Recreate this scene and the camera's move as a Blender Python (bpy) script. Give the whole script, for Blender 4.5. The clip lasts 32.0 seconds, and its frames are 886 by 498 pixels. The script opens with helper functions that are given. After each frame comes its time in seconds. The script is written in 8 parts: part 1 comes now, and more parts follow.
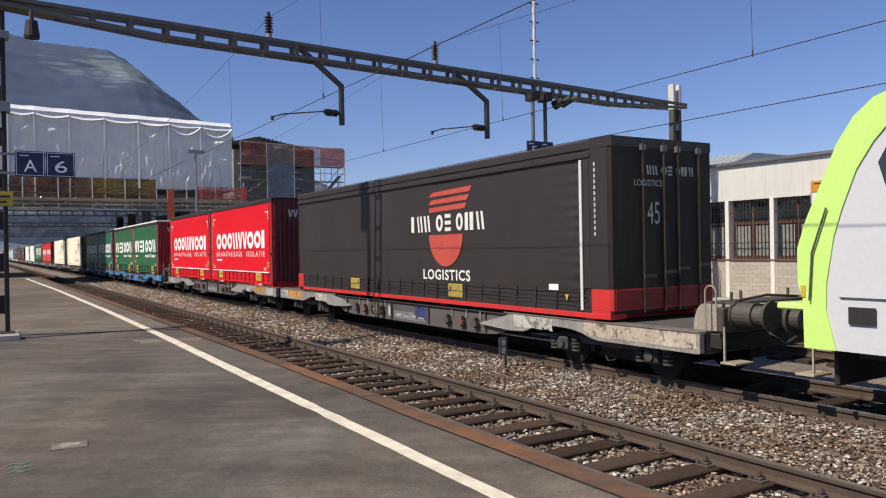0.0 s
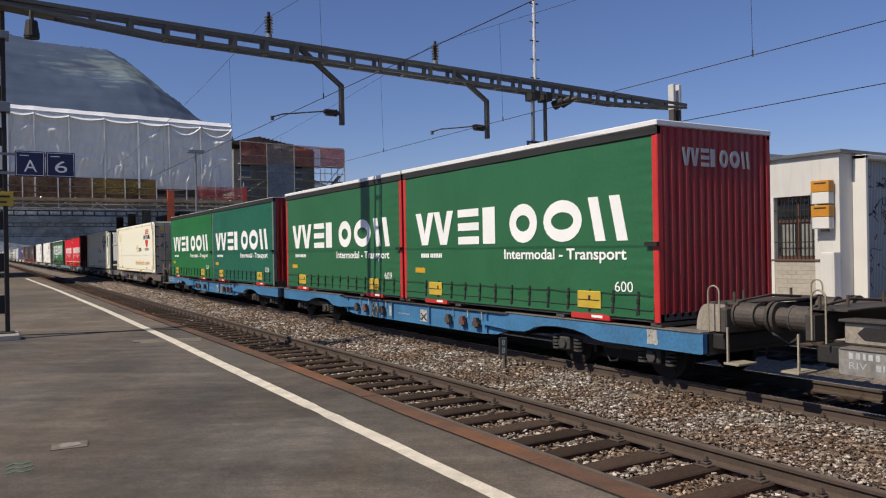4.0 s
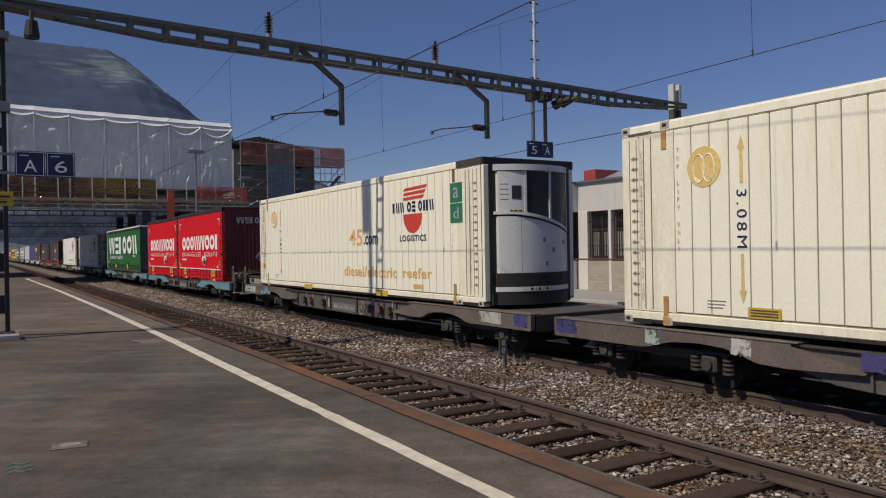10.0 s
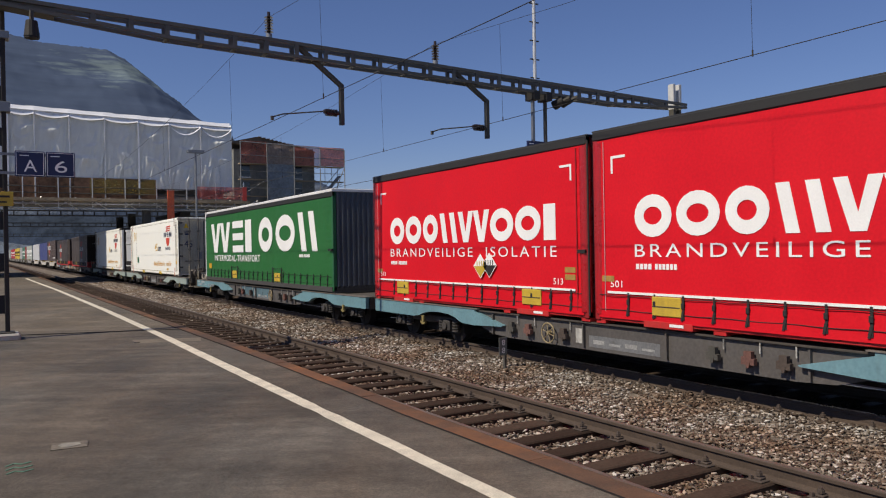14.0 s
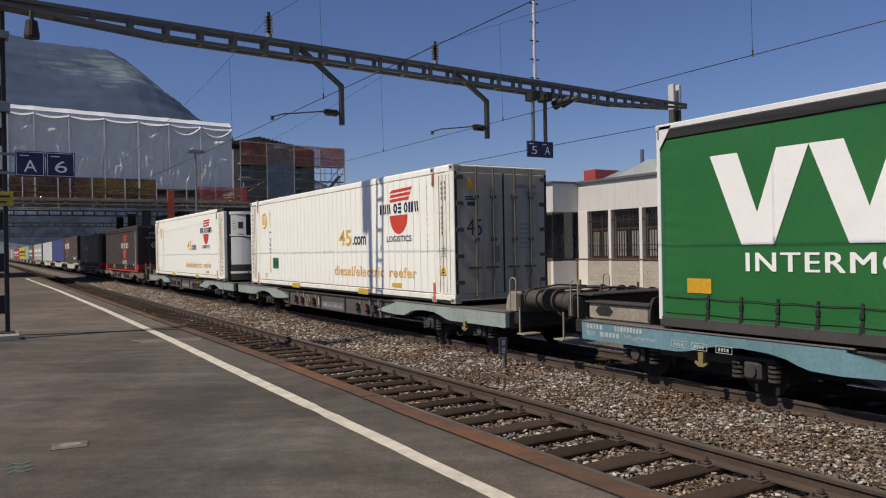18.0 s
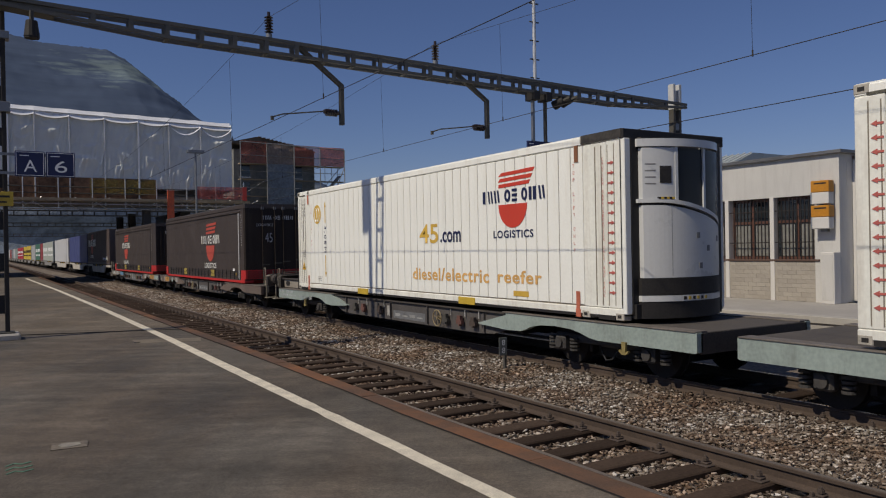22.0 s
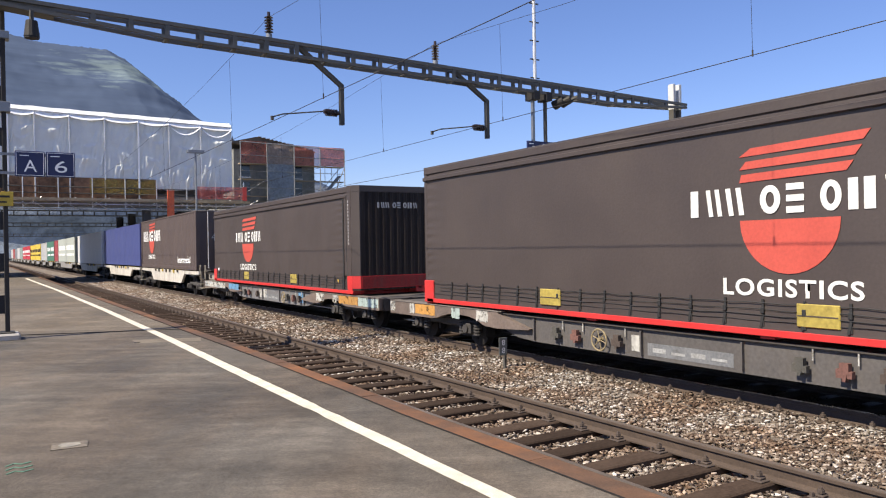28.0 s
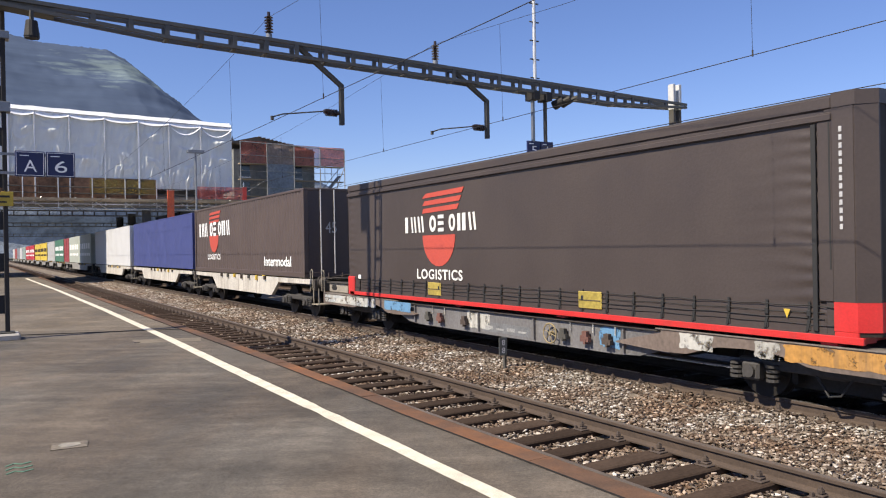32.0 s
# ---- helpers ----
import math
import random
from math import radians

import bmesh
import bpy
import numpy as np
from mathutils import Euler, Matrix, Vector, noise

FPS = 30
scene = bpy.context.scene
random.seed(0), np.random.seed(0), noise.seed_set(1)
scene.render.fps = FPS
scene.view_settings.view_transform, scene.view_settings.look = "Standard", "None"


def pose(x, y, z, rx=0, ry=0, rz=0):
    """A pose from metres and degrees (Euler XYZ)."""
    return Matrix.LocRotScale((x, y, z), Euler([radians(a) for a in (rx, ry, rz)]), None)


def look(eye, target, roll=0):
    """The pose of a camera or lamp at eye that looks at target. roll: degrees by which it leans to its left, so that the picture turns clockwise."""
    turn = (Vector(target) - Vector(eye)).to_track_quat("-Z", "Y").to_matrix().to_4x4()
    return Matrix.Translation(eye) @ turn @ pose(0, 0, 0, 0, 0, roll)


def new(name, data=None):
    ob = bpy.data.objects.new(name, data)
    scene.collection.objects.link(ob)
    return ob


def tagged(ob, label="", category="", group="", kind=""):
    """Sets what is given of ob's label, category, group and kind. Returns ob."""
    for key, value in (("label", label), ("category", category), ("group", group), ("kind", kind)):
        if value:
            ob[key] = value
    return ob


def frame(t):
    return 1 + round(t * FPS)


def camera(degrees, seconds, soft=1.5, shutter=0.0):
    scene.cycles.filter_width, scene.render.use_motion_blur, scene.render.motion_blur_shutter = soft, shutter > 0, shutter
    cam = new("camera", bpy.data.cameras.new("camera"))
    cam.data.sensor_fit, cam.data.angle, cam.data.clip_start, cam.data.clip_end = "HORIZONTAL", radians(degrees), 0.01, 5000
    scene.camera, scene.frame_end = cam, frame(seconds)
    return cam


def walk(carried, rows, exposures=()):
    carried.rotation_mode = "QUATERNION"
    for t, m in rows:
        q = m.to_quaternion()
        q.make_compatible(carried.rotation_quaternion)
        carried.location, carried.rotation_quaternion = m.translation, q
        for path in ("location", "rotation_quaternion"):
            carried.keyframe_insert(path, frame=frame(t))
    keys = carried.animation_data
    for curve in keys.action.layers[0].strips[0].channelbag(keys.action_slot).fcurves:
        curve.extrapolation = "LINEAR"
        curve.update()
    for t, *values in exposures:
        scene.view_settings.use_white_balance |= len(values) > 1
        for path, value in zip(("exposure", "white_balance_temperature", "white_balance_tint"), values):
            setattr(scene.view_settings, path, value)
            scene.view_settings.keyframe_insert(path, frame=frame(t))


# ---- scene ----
# Camera: standing on the platform, eye about 1.6 m above the asphalt. X across the tracks, Y along them, Z from rail top.
EYE = (0.0, 0.0, 2.023)
VIEW = look(EYE, (EYE[0] + 52.16, EYE[1] + 85.32, EYE[2] - 0.1215), -1.008)
TRAIN_X = 9.61          # centre line of the train's track
NEAR_X = 5.43           # centre line of the nearer track
PLAT = 0.42             # platform height over rail
EDGE = 3.70             # platform edge
GANTRY_Y = 16.45
# How far the train has rolled towards -Y at every full second.
ROLL = (-128.37, -119.2, -110.06, -101.17, -92.52, -83.95, -75.46, -67.05, -58.76, -50.62, -42.67, -34.93, -27.44, -20.19,
        -13.21, -6.48, 0.0, 6.24, 12.27, 18.08, 23.71, 29.16, 34.38, 39.31, 44.03, 48.57, 53.03, 57.25, 61.20, 64.87, 68.29, 71.50, 74.59)

# The camera's own exposure, in stops: it closes when pale containers fill the picture.
EXPOSURE = ((0, 0.22), (1, 0.48), (2, 0.15), (3, -0.12), (5, 0.05), (6, 0.15), (7, -0.03), (8, -0.35), (9, -0.8), (10, -0.57), (11, -0.78), (12, -0.57), (13, -0.24), (14, -0.22),
            (16, -0.1), (17, -0.08), (18, -0.34), (19, -0.8), (20, -0.9), (21, -0.75), (22, -0.7), (23, -0.77), (24, -0.66), (25, -0.24), (26, 0.25), (27, 0.5), (28, 0.75), (30, 0.65), (32, 0.62))

cam = camera(60.6, 32.0, soft=1.15)
walk(cam, [(0, VIEW), (32, VIEW)],
     exposures=[(t, e + 0.05, 6800, 11) for t, e in EXPOSURE])

# World and sun
SUN_DIR = Vector((1.0, 0.05, -1.09)).normalized()
sun_el = math.asin(-SUN_DIR.z)
world = bpy.data.worlds.new("sky")
scene.world = world
world.use_nodes = True
wn = world.node_tree.nodes
wn.clear()
sky = wn.new("ShaderNodeTexSky")
sky.sky_type = "NISHITA"
sky.sun_disc = False
sky.sun_elevation = sun_el
sky.sun_rotation = math.atan2(-SUN_DIR.x, -SUN_DIR.y)
sky.altitude = 500
sky.air_density = 1.15
sky.dust_density = 0.2
sky.ozone_density = 10.0
bg = wn.new("ShaderNodeBackground")
bg.inputs["Strength"].default_value = 0.085
wo = wn.new("ShaderNodeOutputWorld")
tone = wn.new("ShaderNodeMix")
tone.data_type = "RGBA"
tone.blend_type = "MULTIPLY"
tone.inputs[0].default_value = 1.0
tone.inputs[7].default_value = (1.12, 0.96, 1.08, 1)
world.node_tree.links.new(sky.outputs[0], tone.inputs[6])
world.node_tree.links.new(tone.outputs[2], bg.inputs[0])
world.node_tree.links.new(bg.outputs[0], wo.inputs[0])
sun_data = bpy.data.lights.new("sun", "SUN")
sun_data.energy = 4.5
sun_data.angle = radians(0.53)
sun_data.color = (1.0, 0.925, 0.79)
sun = new("sun", sun_data)
sun.rotation_euler = SUN_DIR.to_track_quat("-Z", "Y").to_euler()

# ---------------------------------------------------------------- materials
MATS = {}


def mat(name, color, rough=0.6, metal=0.0, var=0.18, grain=40.0, patch=1.3, bump=0.15, dist=0.004, streak=0.0,
        dirt=(0.09, 0.075, 0.06), island=0.0, alpha=1.0, emit=0.0, spec=0.5, objvar=0.0, trans=0.0, wear=0.0):
    """A painted or raw surface with grain, patches, optional vertical streaks of dirt and bump."""
    if name in MATS:
        return MATS[name]
    m = bpy.data.materials.new(name)
    m.use_nodes = True
    nt = m.node_tree
    n, link = nt.nodes, nt.links.new
    bsdf = n["Principled BSDF"]
    bsdf.inputs["Roughness"].default_value = rough
    bsdf.inputs["Metallic"].default_value = metal
    bsdf.inputs["Specular IOR Level"].default_value = spec
    tc = n.new("ShaderNodeTexCoord")
    fine = n.new("ShaderNodeTexNoise")
    fine.inputs["Scale"].default_value = grain
    fine.inputs["Detail"].default_value = 4
    wide = n.new("ShaderNodeTexNoise")
    wide.inputs["Scale"].default_value = patch
    wide.inputs["Detail"].default_value = 5
    wide.inputs["Roughness"].default_value = 0.65
    link(tc.outputs["Object"], fine.inputs["Vector"])
    link(tc.outputs["Object"], wide.inputs["Vector"])
    add = n.new("ShaderNodeMath")
    add.operation = "ADD"
    link(fine.outputs["Fac"], add.inputs[0])
    link(wide.outputs["Fac"], add.inputs[1])
    ramp = n.new("ShaderNodeMapRange")
    ramp.inputs["From Min"].default_value = 0.65
    ramp.inputs["From Max"].default_value = 1.35
    ramp.inputs["To Min"].default_value = 1 - var
    ramp.inputs["To Max"].default_value = 1 + var
    link(add.outputs[0], ramp.inputs["Value"])
    scale_node = n.new("ShaderNodeVectorMath")
    scale_node.operation = "SCALE"
    scale_node.inputs[0].default_value = color[:3]
    link(ramp.outputs[0], scale_node.inputs["Scale"])
    out = scale_node.outputs[0]
    if island or objvar:
        src = n.new("ShaderNodeNewGeometry").outputs["Random Per Island"] if island else n.new("ShaderNodeObjectInfo").outputs["Random"]
        amount = island or objvar
        r2 = n.new("ShaderNodeMapRange")
        r2.inputs["To Min"].default_value = 1 - amount
        r2.inputs["To Max"].default_value = 1 + amount
        link(src, r2.inputs["Value"])
        s2 = n.new("ShaderNodeVectorMath")
        s2.operation = "SCALE"
        link(out, s2.inputs[0])
        link(r2.outputs[0], s2.inputs["Scale"])
        out = s2.outputs[0]
    if streak:
        mp = n.new("ShaderNodeMapping")
        mp.inputs["Scale"].default_value = (5.0, 5.0, 0.5)
        link(tc.outputs["Object"], mp.inputs["Vector"])
        st = n.new("ShaderNodeTexNoise")
        st.inputs["Scale"].default_value = 1.0
        st.inputs["Detail"].default_value = 6
        st.inputs["Roughness"].default_value = 0.7
        link(mp.outputs[0], st.inputs["Vector"])
        r3 = n.new("ShaderNodeMapRange")
        r3.inputs["From Min"].default_value = 0.48
        r3.inputs["From Max"].default_value = 0.78
        r3.inputs["To Max"].default_value = streak
        link(st.outputs["Fac"], r3.inputs["Value"])
        mix = n.new("ShaderNodeMix")
        mix.data_type = "RGBA"
        link(r3.outputs[0], mix.inputs[0])
        link(out, mix.inputs[6])
        mix.inputs[7].default_value = (*dirt, 1)
        out = mix.outputs[2]
    link(out, bsdf.inputs["Base Color"])
    if emit:
        link(out, bsdf.inputs["Emission Color"])
        bsdf.inputs["Emission Strength"].default_value = emit
    if alpha < 1:
        bsdf.inputs["Alpha"].default_value = alpha
    if wear:          # paint flaked off in ragged patches
        flake = n.new("ShaderNodeTexNoise")
        flake.inputs["Scale"].default_value = 5.0
        flake.inputs["Detail"].default_value = 8
        flake.inputs["Roughness"].default_value = 0.68
        link(tc.outputs["Object"], flake.inputs["Vector"])
        r4 = n.new("ShaderNodeMapRange")
        r4.inputs["From Min"].default_value = wear - 0.06
        r4.inputs["From Max"].default_value = wear + 0.06
        link(flake.outputs["Fac"], r4.inputs["Value"])
        link(r4.outputs[0], bsdf.inputs["Alpha"])
    if trans:
        bsdf.inputs["Transmission Weight"].default_value = trans
    if bump:
        bp = n.new("ShaderNodeBump")
        bp.inputs["Strength"].default_value = bump
        bp.inputs["Distance"].default_value = dist
        link(add.outputs[0], bp.inputs["Height"])
        link(bp.outputs[0], bsdf.inputs["Normal"])
    rr = n.new("ShaderNodeMapRange")
    rr.inputs["From Min"].default_value = 0.3
    rr.inputs["From Max"].default_value = 0.7
    rr.inputs["To Min"].default_value = max(0.03, rough - 0.1)
    rr.inputs["To Max"].default_value = min(1, rough + 0.1)
    link(wide.outputs["Fac"], rr.inputs["Value"])
    link(rr.outputs[0], bsdf.inputs["Roughness"])
    MATS[name] = m
    return m


def steel(): return mat("galvanised_steel", (0.25, 0.26, 0.27), 0.5, 0.7, 0.25, 60, 2.5)
def dark_steel(): return mat("dark_painted_steel", (0.07, 0.066, 0.056), 0.7, 0.0, 0.3, 50, 1.5, streak=0.3)
def black_steel(): return mat("sooty_black_steel", (0.022, 0.02, 0.019), 0.7, 0.1, 0.4, 30, 3)
def rust_brown(): return mat("brake_dust_brown_steel", (0.07, 0.052, 0.042), 0.85, 0.0, 0.35, 30, 3, 0.3)
def rail_steel(): return mat("rusty_rail_side", (0.078, 0.055, 0.041), 0.8, 0.1, 0.35, 60, 4, 0.3)
def rail_top(): return mat("polished_rail_head", (0.42, 0.40, 0.38), 0.3, 0.9, 0.15, 80, 3)
def white_paint(): return mat("white_print", (0.87, 0.87, 0.85), 0.5, 0, 0.06, 50, 2)
def yellow_paint(): return mat("yellow_plate", (0.57, 0.39, 0.045), 0.55, 0, 0.2, 50, 3, streak=0.3)
def red_print(): return mat("red_print", (0.60, 0.055, 0.03), 0.55, 0, 0.1, 40, 2)
def orange_red(): return mat("orange_red_frame", (0.56, 0.030, 0.028), 0.5, 0, 0.15, 40, 2, streak=0.3)
def rubber(): return mat("black_rubber", (0.02, 0.02, 0.02), 0.7, 0, 0.2, 60, 4)
def glass(): return mat("dark_glass", (0.02, 0.025, 0.03), 0.05, 0, 0.1, 5, 2, 0, spec=0.8)


# ---------------------------------------------------------------- mesh building
class M:
    """Collects vertices and faces of one mesh."""

    def __init__(self):
        self.v, self.f = [], []

    def add(self, verts, faces):
        o = len(self.v)
        self.v.extend(verts)
        self.f.extend([tuple(i + o for i in f) for f in faces])
        return self

    def box(self, x0, x1, y0, y1, z0, z1, b=0.0):
        if x0 > x1: x0, x1 = x1, x0
        if y0 > y1: y0, y1 = y1, y0
        if z0 > z1: z0, z1 = z1, z0
        b = min(b, (x1 - x0) * 0.45, (y1 - y0) * 0.45, (z1 - z0) * 0.45)
        if b <= 0:
            return self.add([(x, y, z) for x in (x0, x1) for y in (y0, y1) for z in (z0, z1)],
                            [(0, 1, 3, 2), (4, 6, 7, 5), (0, 4, 5, 1), (2, 3, 7, 6), (0, 2, 6, 4), (1, 5, 7, 3)])
        lo, hi = (x0, y0, z0), (x1, y1, z1)
        verts, idx = [], {}
        for s in ((a, c, d) for a in (0, 1) for c in (0, 1) for d in (0, 1)):
            for k in range(3):
                p = [hi[i] if s[i] else lo[i] for i in range(3)]
                for i in range(3):
                    if i != k:
                        p[i] += -b if s[i] else b
                idx[s, k] = len(verts)
                verts.append(tuple(p))
        faces = []
        for k in range(3):
            i, j = (k + 1) % 3, (k + 2) % 3
            for side in (0, 1):
                ring = []
                for a, c in ((0, 0), (1, 0), (1, 1), (0, 1)):
                    s = [0, 0, 0]
                    s[k], s[i], s[j] = side, a, c
                    ring.append(idx[tuple(s), k])
                faces.append(tuple(ring if side else ring[::-1]))
            for a in (0, 1):
                for c in (0, 1):
                    s0, s1 = [0, 0, 0], [0, 0, 0]
                    s0[i] = s1[i] = a
                    s0[j] = s1[j] = c
                    s1[k] = 1
                    q = (idx[tuple(s0), i], idx[tuple(s1), i], idx[tuple(s1), j], idx[tuple(s0), j])
                    faces.append(q if a == c else q[::-1])
        for s in ((a, c, d) for a in (0, 1) for c in (0, 1) for d in (0, 1)):
            t = (idx[s, 0], idx[s, 1], idx[s, 2])
            faces.append(t if sum(s) % 2 else t[::-1])
        return self.add(verts, faces)

    def prism(self, poly, axis, a0, a1):
        """A polygon of 2D points, pushed along an axis from a0 to a1. The points lie in the two other axes, in x, y, z order."""
        def put(p, a):
            return (a, p[0], p[1]) if axis == "x" else (p[0], a, p[1]) if axis == "y" else (p[0], p[1], a)
        n = len(poly)
        verts = [put(p, a0) for p in poly] + [put(p, a1) for p in poly]
        faces = [tuple(range(n)), tuple(range(2 * n - 1, n - 1, -1))]
        faces += [(i, i + n, (i + 1) % n + n, (i + 1) % n) for i in range(n)]
        return self.add(verts, faces)

    def cyl(self, p0, p1, r, n=10, r1=None, caps=True):
        p0, p1 = Vector(p0), Vector(p1)
        d = (p1 - p0).normalized()
        u = d.orthogonal().normalized()
        w = d.cross(u)
        r1 = r if r1 is None else r1
        verts = []
        for p, rad in ((p0, r), (p1, r1)):
            for i in range(n):
                a = 2 * math.pi * i / n
                verts.append(tuple(p + (u * math.cos(a) + w * math.sin(a)) * rad))
        faces = [(i, (i + 1) % n, (i + 1) % n + n, i + n) for i in range(n)]
        if caps:
            faces += [tuple(range(n - 1, -1, -1)), tuple(range(n, 2 * n))]
        return self.add(verts, faces)

    def tube(self, pts, r, n=6):
        """One unbroken bent rod through the points."""
        ps = [Vector(p) for p in pts]
        verts, up = [], None
        for i, p in enumerate(ps):
            t = (ps[min(i + 1, len(ps) - 1)] - ps[max(i - 1, 0)]).normalized()
            if up is None:
                up = Vector((0, 0, 1)) if abs(t.z) < 0.9 else Vector((1, 0, 0))
            u = (up - t * up.dot(t)).normalized()
            w, up = t.cross(u), u
            verts += [tuple(p + r * (math.cos(2 * math.pi * k / n) * u + math.sin(2 * math.pi * k / n) * w)) for k in range(n)]
        faces = [(i * n + k, i * n + (k + 1) % n, (i + 1) * n + (k + 1) % n, (i + 1) * n + k) for i in range(len(ps) - 1) for k in range(n)]
        faces += [tuple(range(n - 1, -1, -1)), tuple((len(ps) - 1) * n + k for k in range(n))]
        return self.add(verts, faces)

    def grid(self, fn, nu, nv):
        verts = [fn(i / nu, j / nv) for i in range(nu + 1) for j in range(nv + 1)]
        faces = [(i * (nv + 1) + j, (i + 1) * (nv + 1) + j, (i + 1) * (nv + 1) + j + 1, i * (nv + 1) + j + 1) for i in range(nu) for j in range(nv)]
        return self.add(verts, faces)

    def mesh(self, name, material, smooth=False):
        me = bpy.data.meshes.new(name)
        me.from_pydata([tuple(p) for p in self.v], [], self.f)
        me.materials.append(material)
        bm = bmesh.new()
        bm.from_mesh(me)
        bmesh.ops.recalc_face_normals(bm, faces=bm.faces)
        bm.to_mesh(me)
        bm.free()
        if smooth:
            me.shade_smooth()
        return me


def part(name, m, material, parent=None, label="", smooth=False):
    """One mesh object under a thing, part or piece of the setting."""
    me = m.mesh(name, material, smooth) if isinstance(m, M) else m
    ob = new(name, me)
    ob.parent = parent
    return tagged(ob, label) if label else ob


def share(name, me, parent, m4):
    """One more object on a mesh that others use too."""
    ob = new(name, me)
    ob.parent = parent
    ob.matrix_local = m4
    return ob


def thing(name, m4, label, category, group="", kind=""):
    ob = new(name)
    ob.empty_display_size = 0.2
    ob.matrix_world = m4
    return tagged(ob, label, category, group, kind)


def piece(name, m, material, label, category, group="", kind="", smooth=False):
    """A thing or part of the setting that is one mesh."""
    ob = new(name, m.mesh(name, material, smooth) if isinstance(m, M) else m)
    return tagged(ob, label, category, group, kind)


FONT_CACHE = {}


def letters(string, width, height, depth=0.004, bold=0.0, space=1.0):
    """A flat mesh of words, fitted into width by height, lying in XY with its lower left corner at the origin."""
    key = (string, round(width, 3), round(height, 3), bold, space)
    if key not in FONT_CACHE:
        cu = bpy.data.curves.new("words", "FONT")
        cu.body = string
        cu.resolution_u = 4
        cu.offset = 0.0 if "M" in string else bold
        cu.space_character = space
        ob = bpy.data.objects.new("words", cu)
        scene.collection.objects.link(ob)
        dg = bpy.context.evaluated_depsgraph_get()
        me = bpy.data.meshes.new_from_object(ob.evaluated_get(dg))
        bpy.data.objects.remove(ob)
        if bold and "M" in string:          # sharp capitals are thickened by overprinting
            bm = bmesh.new()
            for k in (-1, 1, 0):
                me.transform(Matrix.Translation((bold * k, 0, 0.0)))
                bm.from_mesh(me)
                for v in list(bm.verts)[-len(me.vertices):]:
                    v.co.z = abs(k) * 0.001 + (0.001 if k > 0 else 0)
                me.transform(Matrix.Translation((-bold * k, 0, 0.0)))
            bm.to_mesh(me)
            bm.free()
        co = np.array([v.co[:] for v in me.vertices])
        lo, hi = co.min(0), co.max(0)
        for v in me.vertices:
            v.co = ((v.co.x - lo[0]) / (hi[0] - lo[0]) * width, (v.co.y - lo[1]) / (hi[1] - lo[1]) * height, depth + v.co.z)
        FONT_CACHE[key] = me
    return FONT_CACHE[key].copy()


def side_words(string, y_start, z, width, height, x, material, parent, name="lettering", label="", bold=0.0, space=1.0):
    """Words on a wall that faces -X; they begin at the larger y."""
    me = letters(string, width, height, bold=bold, space=space)
    me.transform(Matrix(((0, 0, -1, x), (-1, 0, 0, y_start), (0, 1, 0, z), (0, 0, 0, 1))))
    me.materials.append(material)
    return part(name, me, material, parent, label)


def end_words(string, x_start, z, width, height, y, material, parent, name="lettering", label=""):
    """Words on a wall that faces -Y."""
    me = letters(string, width, height)
    me.transform(Matrix(((1, 0, 0, x_start), (0, 0, -1, y), (0, 1, 0, z), (0, 0, 0, 1))))
    me.materials.append(material)
    return part(name, me, material, parent, label)


def column_words(string, y, z_top, height, size, x, material, parent, name="lettering"):
    """Words that run down a wall facing -X, letter under letter."""
    step = height / len(string)
    for i, ch in enumerate(string):
        if ch != " ":
            wide = 0.16 if ch == "I" else 0.7
            side_words(ch, y - (0.7 - wide) * size / 2, z_top - (i + 0.8) * step, size * wide, min(size, step * 0.72), x, material, parent, name)


def turned_words(string, y, z_top, length, size, x, material, parent, name="lettering"):
    """Words turned by a quarter that read downwards on a wall facing -X; y is their middle."""
    me = letters(string, length, size, bold=0.0, space=1.35)
    me.transform(Matrix(((0, 0, -1, x), (0, -1, 0, y + size / 2), (-1, 0, 0, z_top), (0, 0, 0, 1))))
    me.materials.append(material)
    return part(name, me, material, parent)


def bars(m, y_start, z, widths, height, gap, x, slant=0.0, t=0.005):
    """A row of plain upright bars on a wall facing -X, in place of lettering."""
    y = y_start
    for w in widths:
        m.prism([(y, z), (y - w, z), (y - w - slant, z + height), (y - slant, z + height)], "x", x - t, x)
        y -= w + gap
    return m

